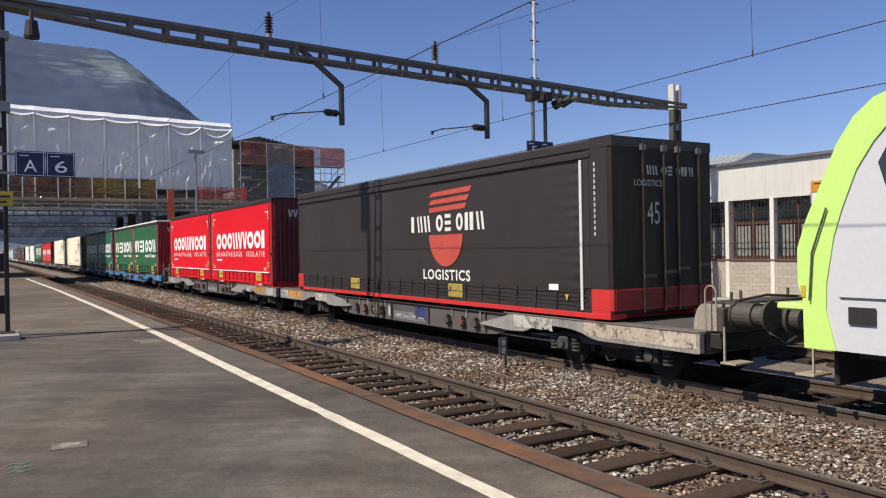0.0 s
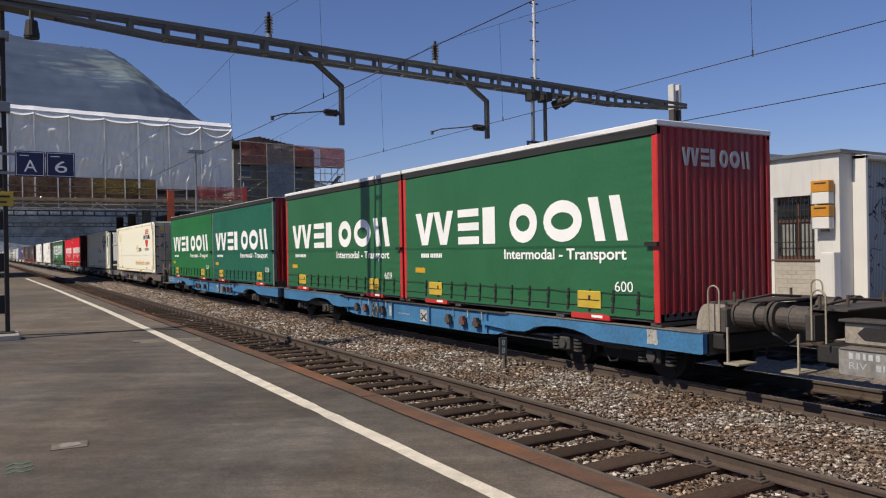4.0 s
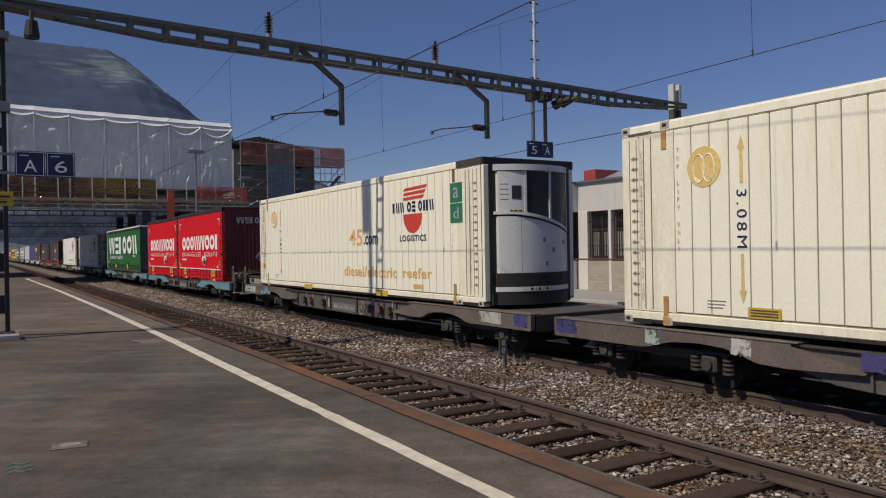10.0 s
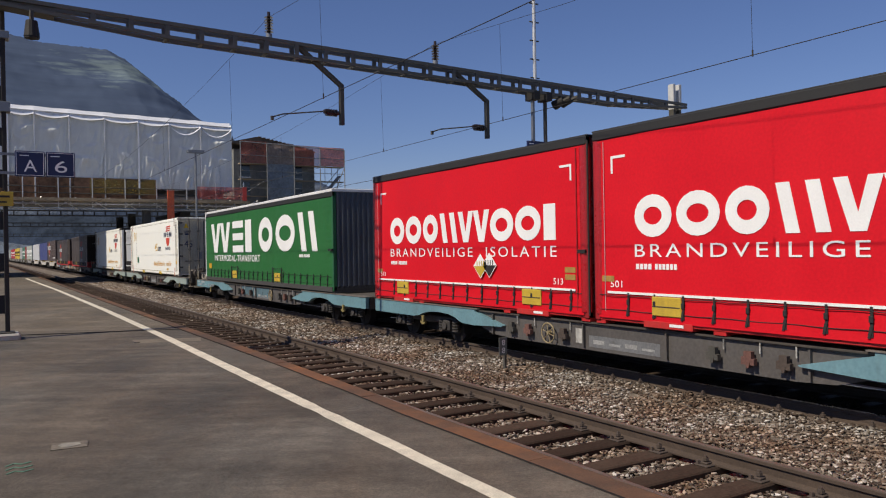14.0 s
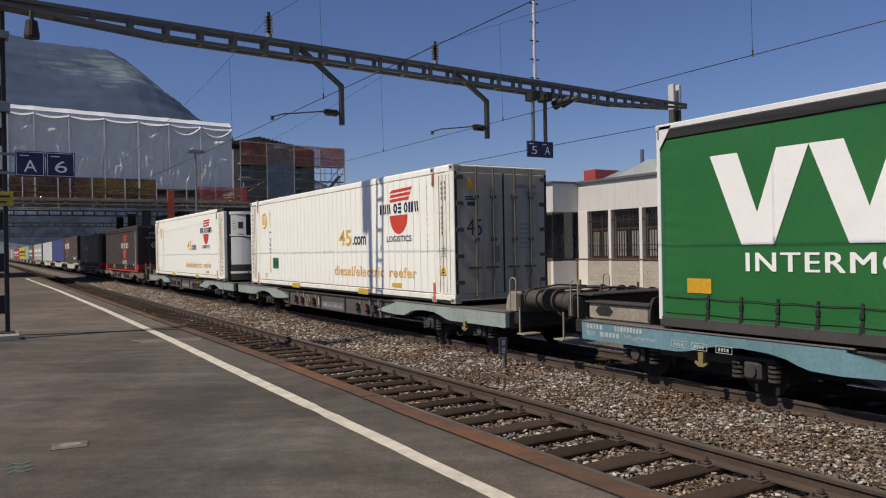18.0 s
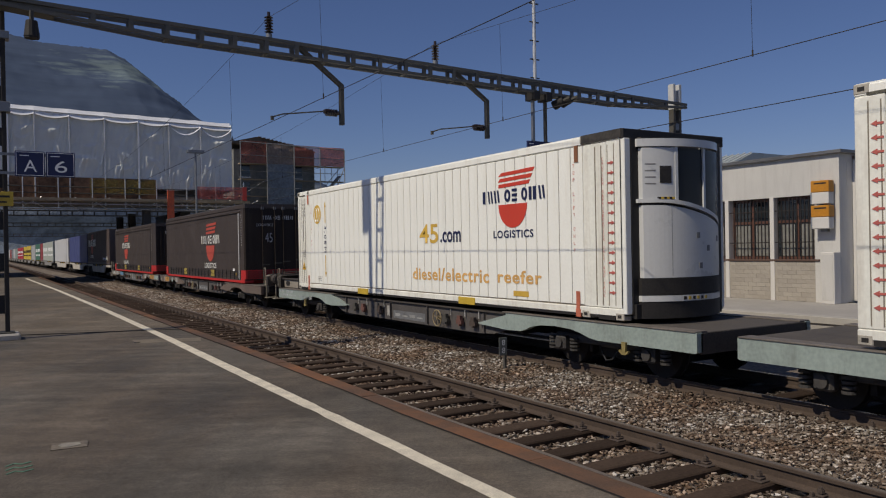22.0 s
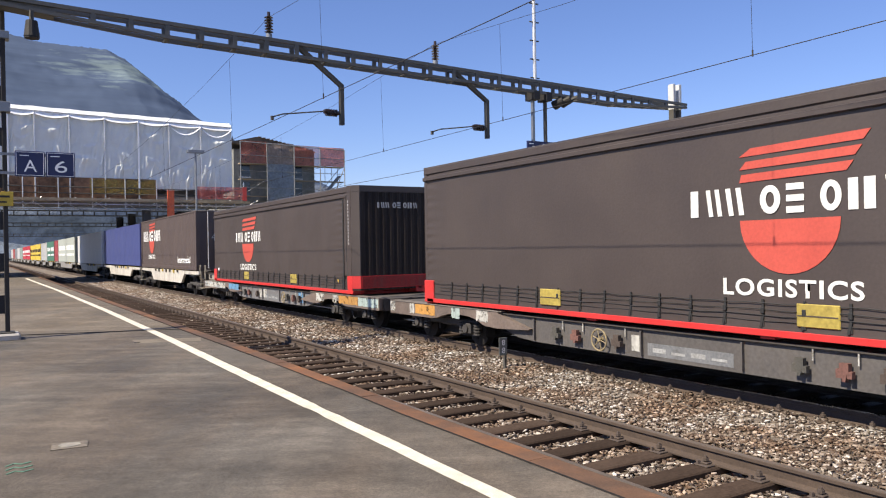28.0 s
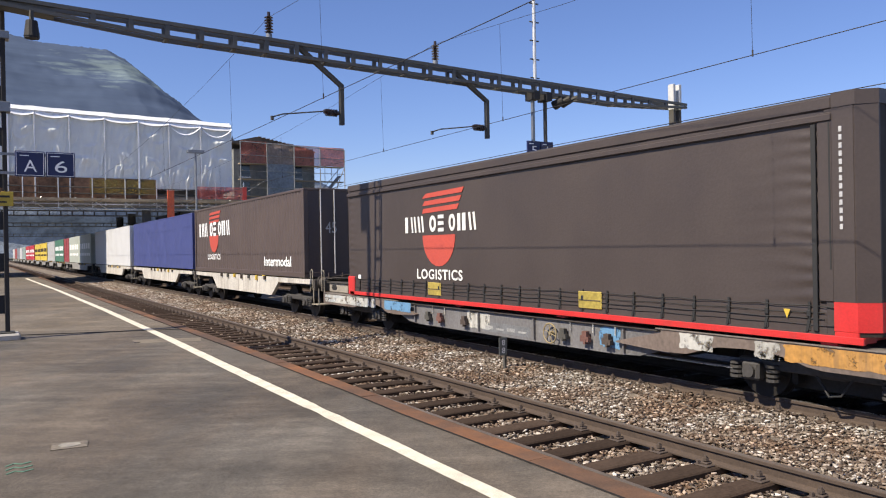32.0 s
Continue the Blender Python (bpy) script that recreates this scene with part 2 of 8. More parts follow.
# ---------------------------------------------------------------- ground, platforms, tracks
def asphalt_mat(name, tones, depth):
    """Worn platform asphalt: aggregate, broad stains, streaks set level to the camera's view, a few cracks."""
    m = bpy.data.materials.new(name)
    m.use_nodes = True
    n, link = m.node_tree.nodes, m.node_tree.links.new
    bsdf = n["Principled BSDF"]
    bsdf.inputs["Specular IOR Level"].default_value = 0.25
    tc = n.new("ShaderNodeTexCoord")
    skew = n.new("ShaderNodeMapping")          # turned so the streaks lie level in the camera's view
    skew.inputs["Rotation"].default_value = (0, 0, radians(31))
    link(tc.outputs["Object"], skew.inputs["Vector"])
    def noise_tex(scale, stretch=(1, 1, 1), detail=5, rough=0.6):
        mp = n.new("ShaderNodeMapping")
        mp.inputs["Scale"].default_value = stretch
        link(skew.outputs[0], mp.inputs["Vector"])
        t = n.new("ShaderNodeTexNoise")
        t.inputs["Scale"].default_value = scale
        t.inputs["Detail"].default_value = detail
        t.inputs["Roughness"].default_value = rough
        link(mp.outputs[0], t.inputs["Vector"])
        return t.outputs["Fac"]
    def ramp(src, a, b, lo, hi):
        r = n.new("ShaderNodeMapRange")
        for k, v in (("From Min", a), ("From Max", b), ("To Min", lo), ("To Max", hi)):
            r.inputs[k].default_value = v
        link(src, r.inputs["Value"])
        return r.outputs[0]
    def mul(a, b):
        k = n.new("ShaderNodeMath")
        k.operation = "MULTIPLY"
        link(a, k.inputs[0])
        link(b, k.inputs[1])
        return k.outputs[0]
    grit = noise_tex(160, detail=3)
    broad = ramp(noise_tex(0.4, (1.0, 0.5, 1), 7, 0.62), 0.33, 0.68, 1.12 - depth, 1.16)
    streaks = ramp(noise_tex(1.1, (0.3, 0.9, 1), 8, 0.68), 0.32, 0.7, 0.74, 1.2)
    long_streaks = ramp(noise_tex(2.6, (0.12, 1.1, 1), 7, 0.7), 0.35, 0.68, 0.82, 1.16)
    spots = ramp(noise_tex(3.2, (1.0, 1.1, 1), 9, 0.72), 0.3, 0.66, 0.74, 1.2)
    f = mul(mul(mul(broad, mul(streaks, long_streaks)), spots), mul(ramp(grit, 0.3, 0.7, 0.58, 1.44), ramp(noise_tex(42, detail=4, rough=0.75), 0.32, 0.68, 0.76, 1.26)))
    sc = n.new("ShaderNodeVectorMath")
    sc.operation = "SCALE"
    tone = n.new("ShaderNodeMix")
    tone.data_type = "RGBA"
    tone.inputs[6].default_value = (*tones[0], 1)
    tone.inputs[7].default_value = (*tones[1], 1)
    link(ramp(noise_tex(0.5, (1.4, 0.5, 1), 6, 0.6), 0.42, 0.62, 0, 1), tone.inputs[0])
    link(tone.outputs[2], sc.inputs[0])
    link(f, sc.inputs["Scale"])
    link(sc.outputs[0], bsdf.inputs["Base Color"])
    link(ramp(broad, 0.6, 1.3, 0.7, 0.95), bsdf.inputs["Roughness"])
    bp = n.new("ShaderNodeBump")
    bp.inputs["Strength"].default_value = 0.6
    bp.inputs["Distance"].default_value = 0.004
    link(grit, bp.inputs["Height"])
    link(bp.outputs[0], bsdf.inputs["Normal"])
    return m


def stone_mat_make():
    """Ballast: each stone takes its own tone from dark brown over grey to near white."""
    m = mat("ballast_stone", (1, 1, 1), 0.9, 0, 0.25, 40, 6, 0.3, 0.004)
    n, link = m.node_tree.nodes, m.node_tree.links.new
    geo = n.new("ShaderNodeNewGeometry")
    cr = n.new("ShaderNodeValToRGB")
    stops = [(0.0, (0.05, 0.038, 0.03)), (0.25, (0.125, 0.092, 0.068)), (0.5, (0.205, 0.165, 0.13)), (0.74, (0.33, 0.295, 0.25)), (0.92, (0.50, 0.47, 0.425)), (1.0, (0.76, 0.74, 0.70))]
    while len(cr.color_ramp.elements) < len(stops):
        cr.color_ramp.elements.new(0.5)
    for e, (p, c) in zip(cr.color_ramp.elements, stops):
        e.position, e.color = p, (*c, 1)
    link(geo.outputs["Random Per Island"], cr.inputs[0])
    # rusty brake dust lies in broad uneven patches
    wide = n.new("ShaderNodeTexNoise")
    wide.inputs["Scale"].default_value = 0.9
    wide.inputs["Detail"].default_value = 6
    wide.inputs["Roughness"].default_value = 0.65
    link(geo.outputs["Position"], wide.inputs["Vector"])
    fac = n.new("ShaderNodeMapRange")
    for key, val in (("From Min", 0.40), ("From Max", 0.58), ("To Min", 0.0), ("To Max", 0.9)):
        fac.inputs[key].default_value = val
    link(wide.outputs["Fac"], fac.inputs["Value"])
    dust = n.new("ShaderNodeMix")
    dust.data_type, dust.blend_type = "RGBA", "MULTIPLY"
    dust.inputs[7].default_value = (0.66, 0.49, 0.37, 1)
    link(fac.outputs[0], dust.inputs[0])
    link(cr.outputs[0], dust.inputs[6])
    for node in n:
        if node.type == "VECT_MATH":
            link(dust.outputs[2], node.inputs[0])
    return m


def shaded_strip(m, cx):
    """Darkens a strip round cx: the shade under the train put into the colour."""
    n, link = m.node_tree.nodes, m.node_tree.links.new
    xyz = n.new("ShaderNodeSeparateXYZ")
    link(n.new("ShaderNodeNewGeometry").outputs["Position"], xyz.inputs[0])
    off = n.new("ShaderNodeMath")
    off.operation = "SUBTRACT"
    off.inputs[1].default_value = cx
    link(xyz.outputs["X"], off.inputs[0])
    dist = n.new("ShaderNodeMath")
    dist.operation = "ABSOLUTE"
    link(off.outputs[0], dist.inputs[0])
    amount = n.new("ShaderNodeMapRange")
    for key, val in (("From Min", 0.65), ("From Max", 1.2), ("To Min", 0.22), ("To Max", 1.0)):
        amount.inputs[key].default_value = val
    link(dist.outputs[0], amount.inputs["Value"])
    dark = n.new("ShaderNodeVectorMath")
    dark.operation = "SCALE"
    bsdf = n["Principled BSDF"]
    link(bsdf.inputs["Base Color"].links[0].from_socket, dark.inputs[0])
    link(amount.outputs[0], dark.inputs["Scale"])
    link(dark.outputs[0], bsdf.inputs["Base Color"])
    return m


asphalt = asphalt_mat("worn_platform_asphalt", ((0.119, 0.106, 0.089), (0.145, 0.119, 0.092)), 0.5)
tan_asphalt = asphalt_mat("sandy_platform_asphalt", ((0.152, 0.130, 0.102), (0.170, 0.138, 0.100)), 0.4)
concrete = mat("pale_concrete", (0.36, 0.34, 0.31), 0.85, 0, 0.2, 60, 1.2, 0.4)
coping_mat = mat("rust_stained_coping", (1, 1, 1), 0.85, 0, 0.3, 70, 4.0, 0.5, spec=0.25)
cn, cl = coping_mat.node_tree.nodes, coping_mat.node_tree.links.new
rust_noise = cn.new("ShaderNodeTexNoise")
rust_noise.inputs["Scale"].default_value = 0.55
rust_noise.inputs["Detail"].default_value = 6
rust_noise.inputs["Roughness"].default_value = 0.7
cl(cn.new("ShaderNodeNewGeometry").outputs["Position"], rust_noise.inputs["Vector"])
rust_ramp = cn.new("ShaderNodeValToRGB")
rust_ramp.color_ramp.elements.new(0.5)
for e, (p, c) in zip(rust_ramp.color_ramp.elements, [(0.34, (0.075, 0.055, 0.042)), (0.50, (0.135, 0.076, 0.048)), (0.68, (0.24, 0.104, 0.046))]):
    e.position, e.color = p, (*c, 1)
cl(rust_noise.outputs["Fac"], rust_ramp.inputs[0])
for node in cn:
    if node.type == "VECT_MATH":
        cl(rust_ramp.outputs[0], node.inputs[0])
line_mat = mat("worn_white_line", (0.68, 0.62, 0.49), 0.75, 0, 0.34, 90, 5.0, 0.4, streak=0.22, dirt=(0.2, 0.17, 0.13))
gravel_far = shaded_strip(mat("ballast_bed", (0.17, 0.138, 0.108), 0.95, 0, 0.8, 14, 0.8, 1.0, 0.06), TRAIN_X)

ground = M().grid(lambda u, v: (-1500 + 3500 * u, -60 + 3400 * v, -0.42), 8, 8)
piece("ground", ground, mat("dry_ground", (0.12, 0.12, 0.08), 0.95, 0, 0.4, 1.0, 0.02, 0.5), "flat dry ground round the station", "ground", kind="structure")

bed = M()
def bed_height(x):
    if TRAIN_X - 1.45 < x < TRAIN_X - 0.85:
        return -0.158
    d = min(abs(x - c) for c in (NEAR_X, TRAIN_X, 14.2))
    return (-0.235 if d < 1.33 else -0.18) - 0.03 * max(0, d - 1.1)
bed.grid(lambda u, v: (EDGE - 0.02 + (16.6 - EDGE) * u, -40 + 340 * v, bed_height(EDGE + (16.6 - EDGE) * u) + 0.012 * noise.noise((u * 70, v * 900, 0))), 60, 500)
piece("ballast_bed", bed, gravel_far, "grey-brown crushed stone ballast under the tracks", "ballast", kind="structure")

plat = M().prism([(-30, -20), (3.54, -20), (3.54, 16.46), (0.3, 17.58), (-30, 28.0)], "z", -0.4, PLAT)
piece("platform_near", plat, asphalt, "worn grey asphalt platform with patches", "platform", kind="structure")
m = M().prism([(-30, 28.0), (0.3, 17.58), (3.54, 16.46), (3.54, 300), (-30, 300)], "z", -0.4, PLAT)
piece("platform_far_end", m, tan_asphalt, "sandy brown asphalt platform running on under the bridge", "platform", kind="structure")
wall = M().box(3.54, EDGE - 0.07, -20, 300, -0.4, PLAT - 0.13)
piece("platform_wall", wall, mat("sooty_concrete", (0.1, 0.085, 0.07), 0.9, 0, 0.3, 40, 2), "sooty concrete wall of the platform edge", "platform wall", kind="structure")
edge_line = thing("platform_edge", pose(0, 0, 0), "rust-stained coping stones along the platform edge", "coping", kind="structure")
random.seed(3)
stone_l = 1.5


def edge_x(y): return float(np.interp(y, (4, 6, 8, 12), (3.665, 3.67, 3.73, 3.775)))
def line_x(y): return float(np.interp(y, (4, 6, 10, 15, 24, 39, 56), (2.825, 2.86, 2.91, 2.99, 3.035, 2.985, 2.76)))


def line_w(y): return float(np.interp(y, (4, 6, 10), (0.066, 0.072, 0.083)))


stone_me = M().box(-0.21, 0, 0.004, stone_l - 0.004, -0.13, 0.0).mesh("coping_stone", coping_mat)
for k in range(100):
    y = -9 + k * stone_l
    share("coping_stone", stone_me, edge_line, pose(edge_x(y) + 0.004 * random.uniform(-1, 1), y, PLAT + 0.004 + 0.003 * random.uniform(-1, 1), 0, 0, math.degrees(math.atan2(edge_x(y) - edge_x(y + stone_l), stone_l))))
seam = M()
for k in range(150):
    y0, y1 = -6 + 0.5 * k, -5.5 + 0.5 * k
    xa, xb = [edge_x(y) - 0.216 + 0.012 * noise.noise((y * 0.8, 1.7, 0)) + 0.004 * noise.noise((y * 3.1, 4.7, 0)) for y in (y0, y1)]
    seam.add([(xa - 0.011, y0, PLAT + 0.007), (xa + 0.006, y0, PLAT + 0.009), (xb + 0.006, y1, PLAT + 0.009), (xb - 0.011, y1, PLAT + 0.007)], [(0, 1, 2, 3)])
piece("coping_joint", seam, mat("tar_joint", (0.03, 0.027, 0.025), 0.9, spec=0.1), "dark cracked joint along the coping stones", "joint", kind="structure")
stripe = M()
for k in range(330):
    y0, y1 = -6 + 0.2 * k, -5.8 + 0.2 * k
    pts = []
    for y in (y0, y1):
        pinch = 0.03 * math.exp(-((y - 7.1) / 0.12) ** 2)
        pts.append((line_x(y) - line_w(y) + pinch + 0.010 * noise.noise((y * 2.3, 3.1, 0)), line_x(y) + line_w(y) - pinch + 0.010 * noise.noise((y * 2.1, 7.7, 0))))
    (a0, b0), (a1, b1) = pts
    stripe.add([(a0, y0, PLAT + 0.004), (b0, y0, PLAT + 0.004), (b1, y1, PLAT + 0.004), (a1, y1, PLAT + 0.004)], [(0, 1, 2, 3)])
piece("safety_line", stripe, line_mat, "worn white painted safety line on the asphalt", "line marking", kind="structure")
m = M().prism([(2.36, 14.40), (3.40, 14.02), (3.52, 14.55), (2.38, 15.02)], "z", PLAT - 0.01, PLAT + 0.003)
piece("concrete_patch", m, mat("grey_patch", (0.165, 0.137, 0.100), 0.85, 0, 0.5, 50, 3.0, 0.4), "pale concrete patch across the platform edge", "paving patch", kind="structure")
m = M().prism([(-4.0, 19.02), (0.3, 17.53), (2.0, 16.90), (3.54, 16.40), (3.54, 16.47), (2.0, 17.03), (0.3, 17.64), (-4.0, 19.13)], 'z', PLAT + 0.001, PLAT + 0.009)
piece("joint_strip", m, mat("tar_joint", (0.03, 0.027, 0.025), 0.9, spec=0.1), "black tar joint across the asphalt", "joint", kind="structure")
m = M().prism([(0.47, 6.98), (0.74, 6.95), (0.77, 7.16), (0.50, 7.22)], "z", PLAT + 0.001, PLAT + 0.006)
piece("survey_plate", m, mat("scuffed_plate", (0.165, 0.14, 0.108), 0.8, 0, 0.5, 30, 8.0, 0.4), "small worn plate let into the asphalt", "plate", kind="structure")
m = M().prism([(0.62 + 0.085 * math.cos(math.pi * k / 10), 7.08 + 0.075 * math.sin(math.pi * k / 10)) for k in range(20)], "z", PLAT + 0.005, PLAT + 0.010)
piece("valve_cap", m, mat("pale_cap", (0.27, 0.25, 0.205), 0.7, 0, 0.4, 40, 9.0, 0.4), "pale oval valve cap in the worn plate", "valve cap", kind="structure")
m = M()
for k in range(3):
    y = 6.40 + 0.12 * k
    m.prism([(0.14, y), (0.20, y + 0.06), (0.25, y + 0.01), (0.32, y + 0.05), (0.32, y + 0.075), (0.25, y + 0.04), (0.20, y + 0.09), (0.14, y + 0.03)], "z", PLAT + 0.001, PLAT + 0.004)
piece("spray_mark", m, mat("green_spray", (0.085, 0.17, 0.115), 0.8, 0, 0.5, 60, 8), "faded green sprayed survey mark", "paint mark", kind="structure")
m = M().cyl((2.40, 14.52, PLAT - 0.005), (2.40, 14.52, PLAT + 0.007), 0.055, 12)
piece("drain_cap", m, black_steel(), "small dark drain cap in the asphalt", "drain cap", kind="structure")

# far platform
m = M().box(16.6, 21.0, -40, 62, -0.4, 0.27)
piece("platform_island", m, concrete, "pale concrete paved platform before the goods building", "platform", kind="structure")
m = M()
m.box(16.55, 16.95, -40, 62, 0.12, 0.285, 0.01)
piece("island_edge", m, mat("pale_stone_edge", (0.42, 0.4, 0.36), 0.8), "pale stone edge of the island platform", "coping", kind="structure")


RAIL_POLY = [(-0.07, -0.16), (0.07, -0.16), (0.07, -0.145), (0.012, -0.12), (0.012, -0.045), (0.036, -0.035), (0.036, -0.006), (0.028, 0.0),
             (-0.028, 0.0), (-0.036, -0.006), (-0.036, -0.035), (-0.012, -0.045), (-0.012, -0.12), (-0.07, -0.145)]
wood = mat("creosoted_sleeper", (0.052, 0.036, 0.027), 0.9, 0, 0.4, 35, 2.5, 0.6, 0.006, objvar=0.3, spec=0.1)
sleeper_me = M().box(-1.3, 1.3, -0.13, 0.13, -0.30, -0.162, 0.015).mesh("sleeper", wood)
fm = M()
fm.box(-0.19, 0.19, -0.08, 0.08, -0.162, -0.146, 0.005)
for sx in (-1, 1):
    fm.box(sx * 0.075, sx * 0.15, -0.045, 0.045, -0.146, -0.125, 0.006)
    fm.cyl((sx * 0.11, 0, -0.13), (sx * 0.11, 0, -0.065), 0.017, 6)
    fm.cyl((sx * 0.11, 0, -0.115), (sx * 0.11, 0, -0.085), 0.032, 6)
    fm.cyl((sx * 0.165, 0.05, -0.15), (sx * 0.165, 0.05, -0.11), 0.02, 6)
fasten_me = fm.mesh("rail_fastening", rust_brown())


def track(name, cx, label, y0, y1, pieces_to, fast_sides):
    t = thing(name, pose(cx, 0, 0), label, "railway track", kind="structure")
    for sx in (-1, 1):
        g = 0.7525 * sx
        r = part("rail", M().prism([(x + g, z) for x, z in RAIL_POLY], "y", y0, y1), rail_steel(), t)
        part("running_surface", M().box(g - 0.027, g + 0.027, y0, y1, -0.002, 0.0025), mat("dull_rail_head", (0.15, 0.125, 0.105), 0.55, 0.3, 0.25, 80, 3) if cx == NEAR_X else rail_top(), r)
    k0, k1 = int(y0 / 0.6), int(y1 / 0.6)
    far = M()
    for k in range(k0, k1):
        y = 0.6 * k + 0.09 + (0.15 if cx == NEAR_X else 0)
        if -1.0 < y < pieces_to:
            share("sleeper", sleeper_me, t, pose(0.03 * random.uniform(-1, 1), y, 0, 0, 0, random.uniform(-0.6, 0.6)))
            for sx in fast_sides:
                share("rail_fastening", fasten_me, t, pose(0.7525 * sx, y, 0))
        else:
            far.box(-1.3, 1.3, y - 0.13, y + 0.13, -0.3, -0.162)
    tagged(part("far_sleepers", far, wood, t), kind="stuff")
    return t


random.seed(5)
track("track_near", NEAR_X, "rusty rails on dark wooden sleepers in ballast", -30, 290, 55, (-1, 1))
track("track_train", TRAIN_X, "main track with polished rails under the goods train", -30, 420, 40, (-1,))
track("track_island", 14.2, "rails beside the island platform, partly hidden", -30, 200, 0, ())

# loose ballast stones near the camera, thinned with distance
stone_mat = shaded_strip(stone_mat_make(), TRAIN_X)


def stones(name, label, count, seed, x0, x1, y0, y1, power, size, height):
    rng = np.random.default_rng(seed)
    base = np.array([(-1, -0.6, -0.5), (0.9, -0.8, -0.4), (1, 0.7, -0.5), (-0.8, 0.9, -0.4), (-0.7, -0.5, 0.5), (0.6, -0.6, 0.65), (0.75, 0.5, 0.45), (-0.5, 0.7, 0.6)])
    quads = np.array([(0, 3, 2, 1), (4, 5, 6, 7), (0, 1, 5, 4), (1, 2, 6, 5), (2, 3, 7, 6), (3, 0, 4, 7)])
    y = y0 + (y1 - y0) * rng.random(count) ** power
    x = x0 + (x1 - x0) * rng.random(count)
    s = size * rng.uniform(0.55, 1.25, count) * (1 + 0.02 * np.maximum(0, y - 10))
    keep = np.ones(count, bool)
    for c in (NEAR_X, TRAIN_X):
        for g in (-0.7525, 0.7525):
            keep &= np.abs(x - c - g) > 0.10
        on = (np.abs(x - c) < (1.3 if c == NEAR_X else 0.68))
        shift = 0.24 if c == NEAR_X else 0.09
        keep &= ~(on & (np.abs((y - shift + 0.3) % 0.6 - 0.3) < 0.15))
    x, y, s = x[keep], y[keep], s[keep]
    n = len(x)
    z = np.array([height(a) for a in x]) + rng.uniform(-0.014, 0.022, n)
    pts = base[None] * rng.uniform(0.45, 1.35, (n, 8, 3)) * (s[:, None, None] * np.stack([rng.uniform(0.8, 1.65, n), rng.uniform(0.55, 1.05, n), rng.uniform(0.4, 0.8, n)], 1)[:, None])
    a, b = rng.uniform(0, 6.28, n), rng.uniform(-0.9, 0.9, n)
    ca, sa, cb, sb = np.cos(a)[:, None], np.sin(a)[:, None], np.cos(b)[:, None], np.sin(b)[:, None]
    px, py, pz = pts[..., 0], pts[..., 1], pts[..., 2]
    py, pz = py * cb - pz * sb, py * sb + pz * cb
    px, py = px * ca - py * sa, px * sa + py * ca
    v = np.stack([px + x[:, None], py + y[:, None], pz + z[:, None]], -1).reshape(-1, 3)
    f = (quads[None] + 8 * np.arange(n)[:, None, None]).reshape(-1, 4)
    me = bpy.data.meshes.new(name)
    me.vertices.add(len(v))
    me.vertices.foreach_set("co", v.ravel())
    me.loops.add(f.size)
    me.loops.foreach_set("vertex_index", f.ravel())
    me.polygons.add(len(f))
    me.polygons.foreach_set("loop_start", np.arange(0, f.size, 4))
    me.update(calc_edges=True)
    me.materials.append(stone_mat)
    ob = new(name, me)
    return tagged(ob, label, "ballast", kind="stuff")


def stone_height(x):
    if TRAIN_X - 1.5 < x < TRAIN_X - 0.85:
        return -0.148
    d = min(abs(x - NEAR_X), abs(x - TRAIN_X))
    return (-0.215 if d < 1.33 else -0.165) - 0.03 * max(0, d - 1.1)


stones("ballast_stones", "loose grey, brown and white ballast stones between the tracks", 160000, 11, 3.66, 10.2, 1.2, 66, 1.9, 0.0255, stone_height)

# kilometre marker post in the ballast between the tracks
post = thing("marker_post", pose(8.0, 11.1, -0.24), "small grey marker post standing in the ballast", "marker post")
part("post", M().box(0.03, 0.075, -0.03, 0.03, 0, 0.62, 0.006), dark_steel(), post)
plate = part("plate", M().box(-0.10, 0.075, -0.045, -0.031, 0.32, 0.64, 0.004), mat("grey_enamel", (0.12, 0.13, 0.12), 0.6), post)
end_words("8", -0.045, 0.50, 0.07, 0.1, -0.05, white_paint(), plate)
end_words("8", -0.045, 0.36, 0.07, 0.1, -0.05, white_paint(), plate)

# ---------------------------------------------------------------- gantry across the tracks
G = GANTRY_Y
paint = mat("grey_green_gantry_paint", (0.10, 0.10, 0.09), 0.6, 0.0, 0.3, 50, 1.5, streak=0.3)
gantry = thing("catenary_gantry", pose(0, G, 0), "dark green-grey steel portal beam carrying the overhead line", "gantry")
X0, X1 = 0.185, 19.006
def top_z(x): return 6.885 - 0.0245 * x
def low_z(x):
    depth = 0.36
    if x < 3.4: depth = 0.18 + 0.18 * (x - X0) / (3.4 - X0)
    if x > 16.0: depth = 0.16 + 0.20 * (X1 - x) / (X1 - 16.0)
    return top_z(x) - depth
xs = [X0 + (X1 - X0) * i / 24 for i in range(25)]
for name, fn, h in (("top_chord", lambda x: top_z(x), 0.075), ("bottom_chord", lambda x: low_z(x) + 0.07, 0.07)):
    for sy in (-0.16, 0.16):
        m = M().prism([(a, fn(a) - h) for a in xs] + [(a, fn(a)) for a in reversed(xs)], "y", sy - 0.035, sy + 0.035)
        part(name, m, paint, gantry)
post_x = [1.98 + 0.70 * i for i in range(24)]
for x in post_x:
    for sy in (-0.16, 0.16):
        part("batten", M().box(x - 0.045, x + 0.045, sy - 0.03, sy + 0.03, low_z(x) + 0.05, top_z(x) - 0.05), paint, gantry)
    if x > 3:
        part("tie_plate", M().box(x - 0.04, x + 0.04, -0.16, 0.16, low_z(x) - 0.012, low_z(x) - 0.002), paint, gantry)
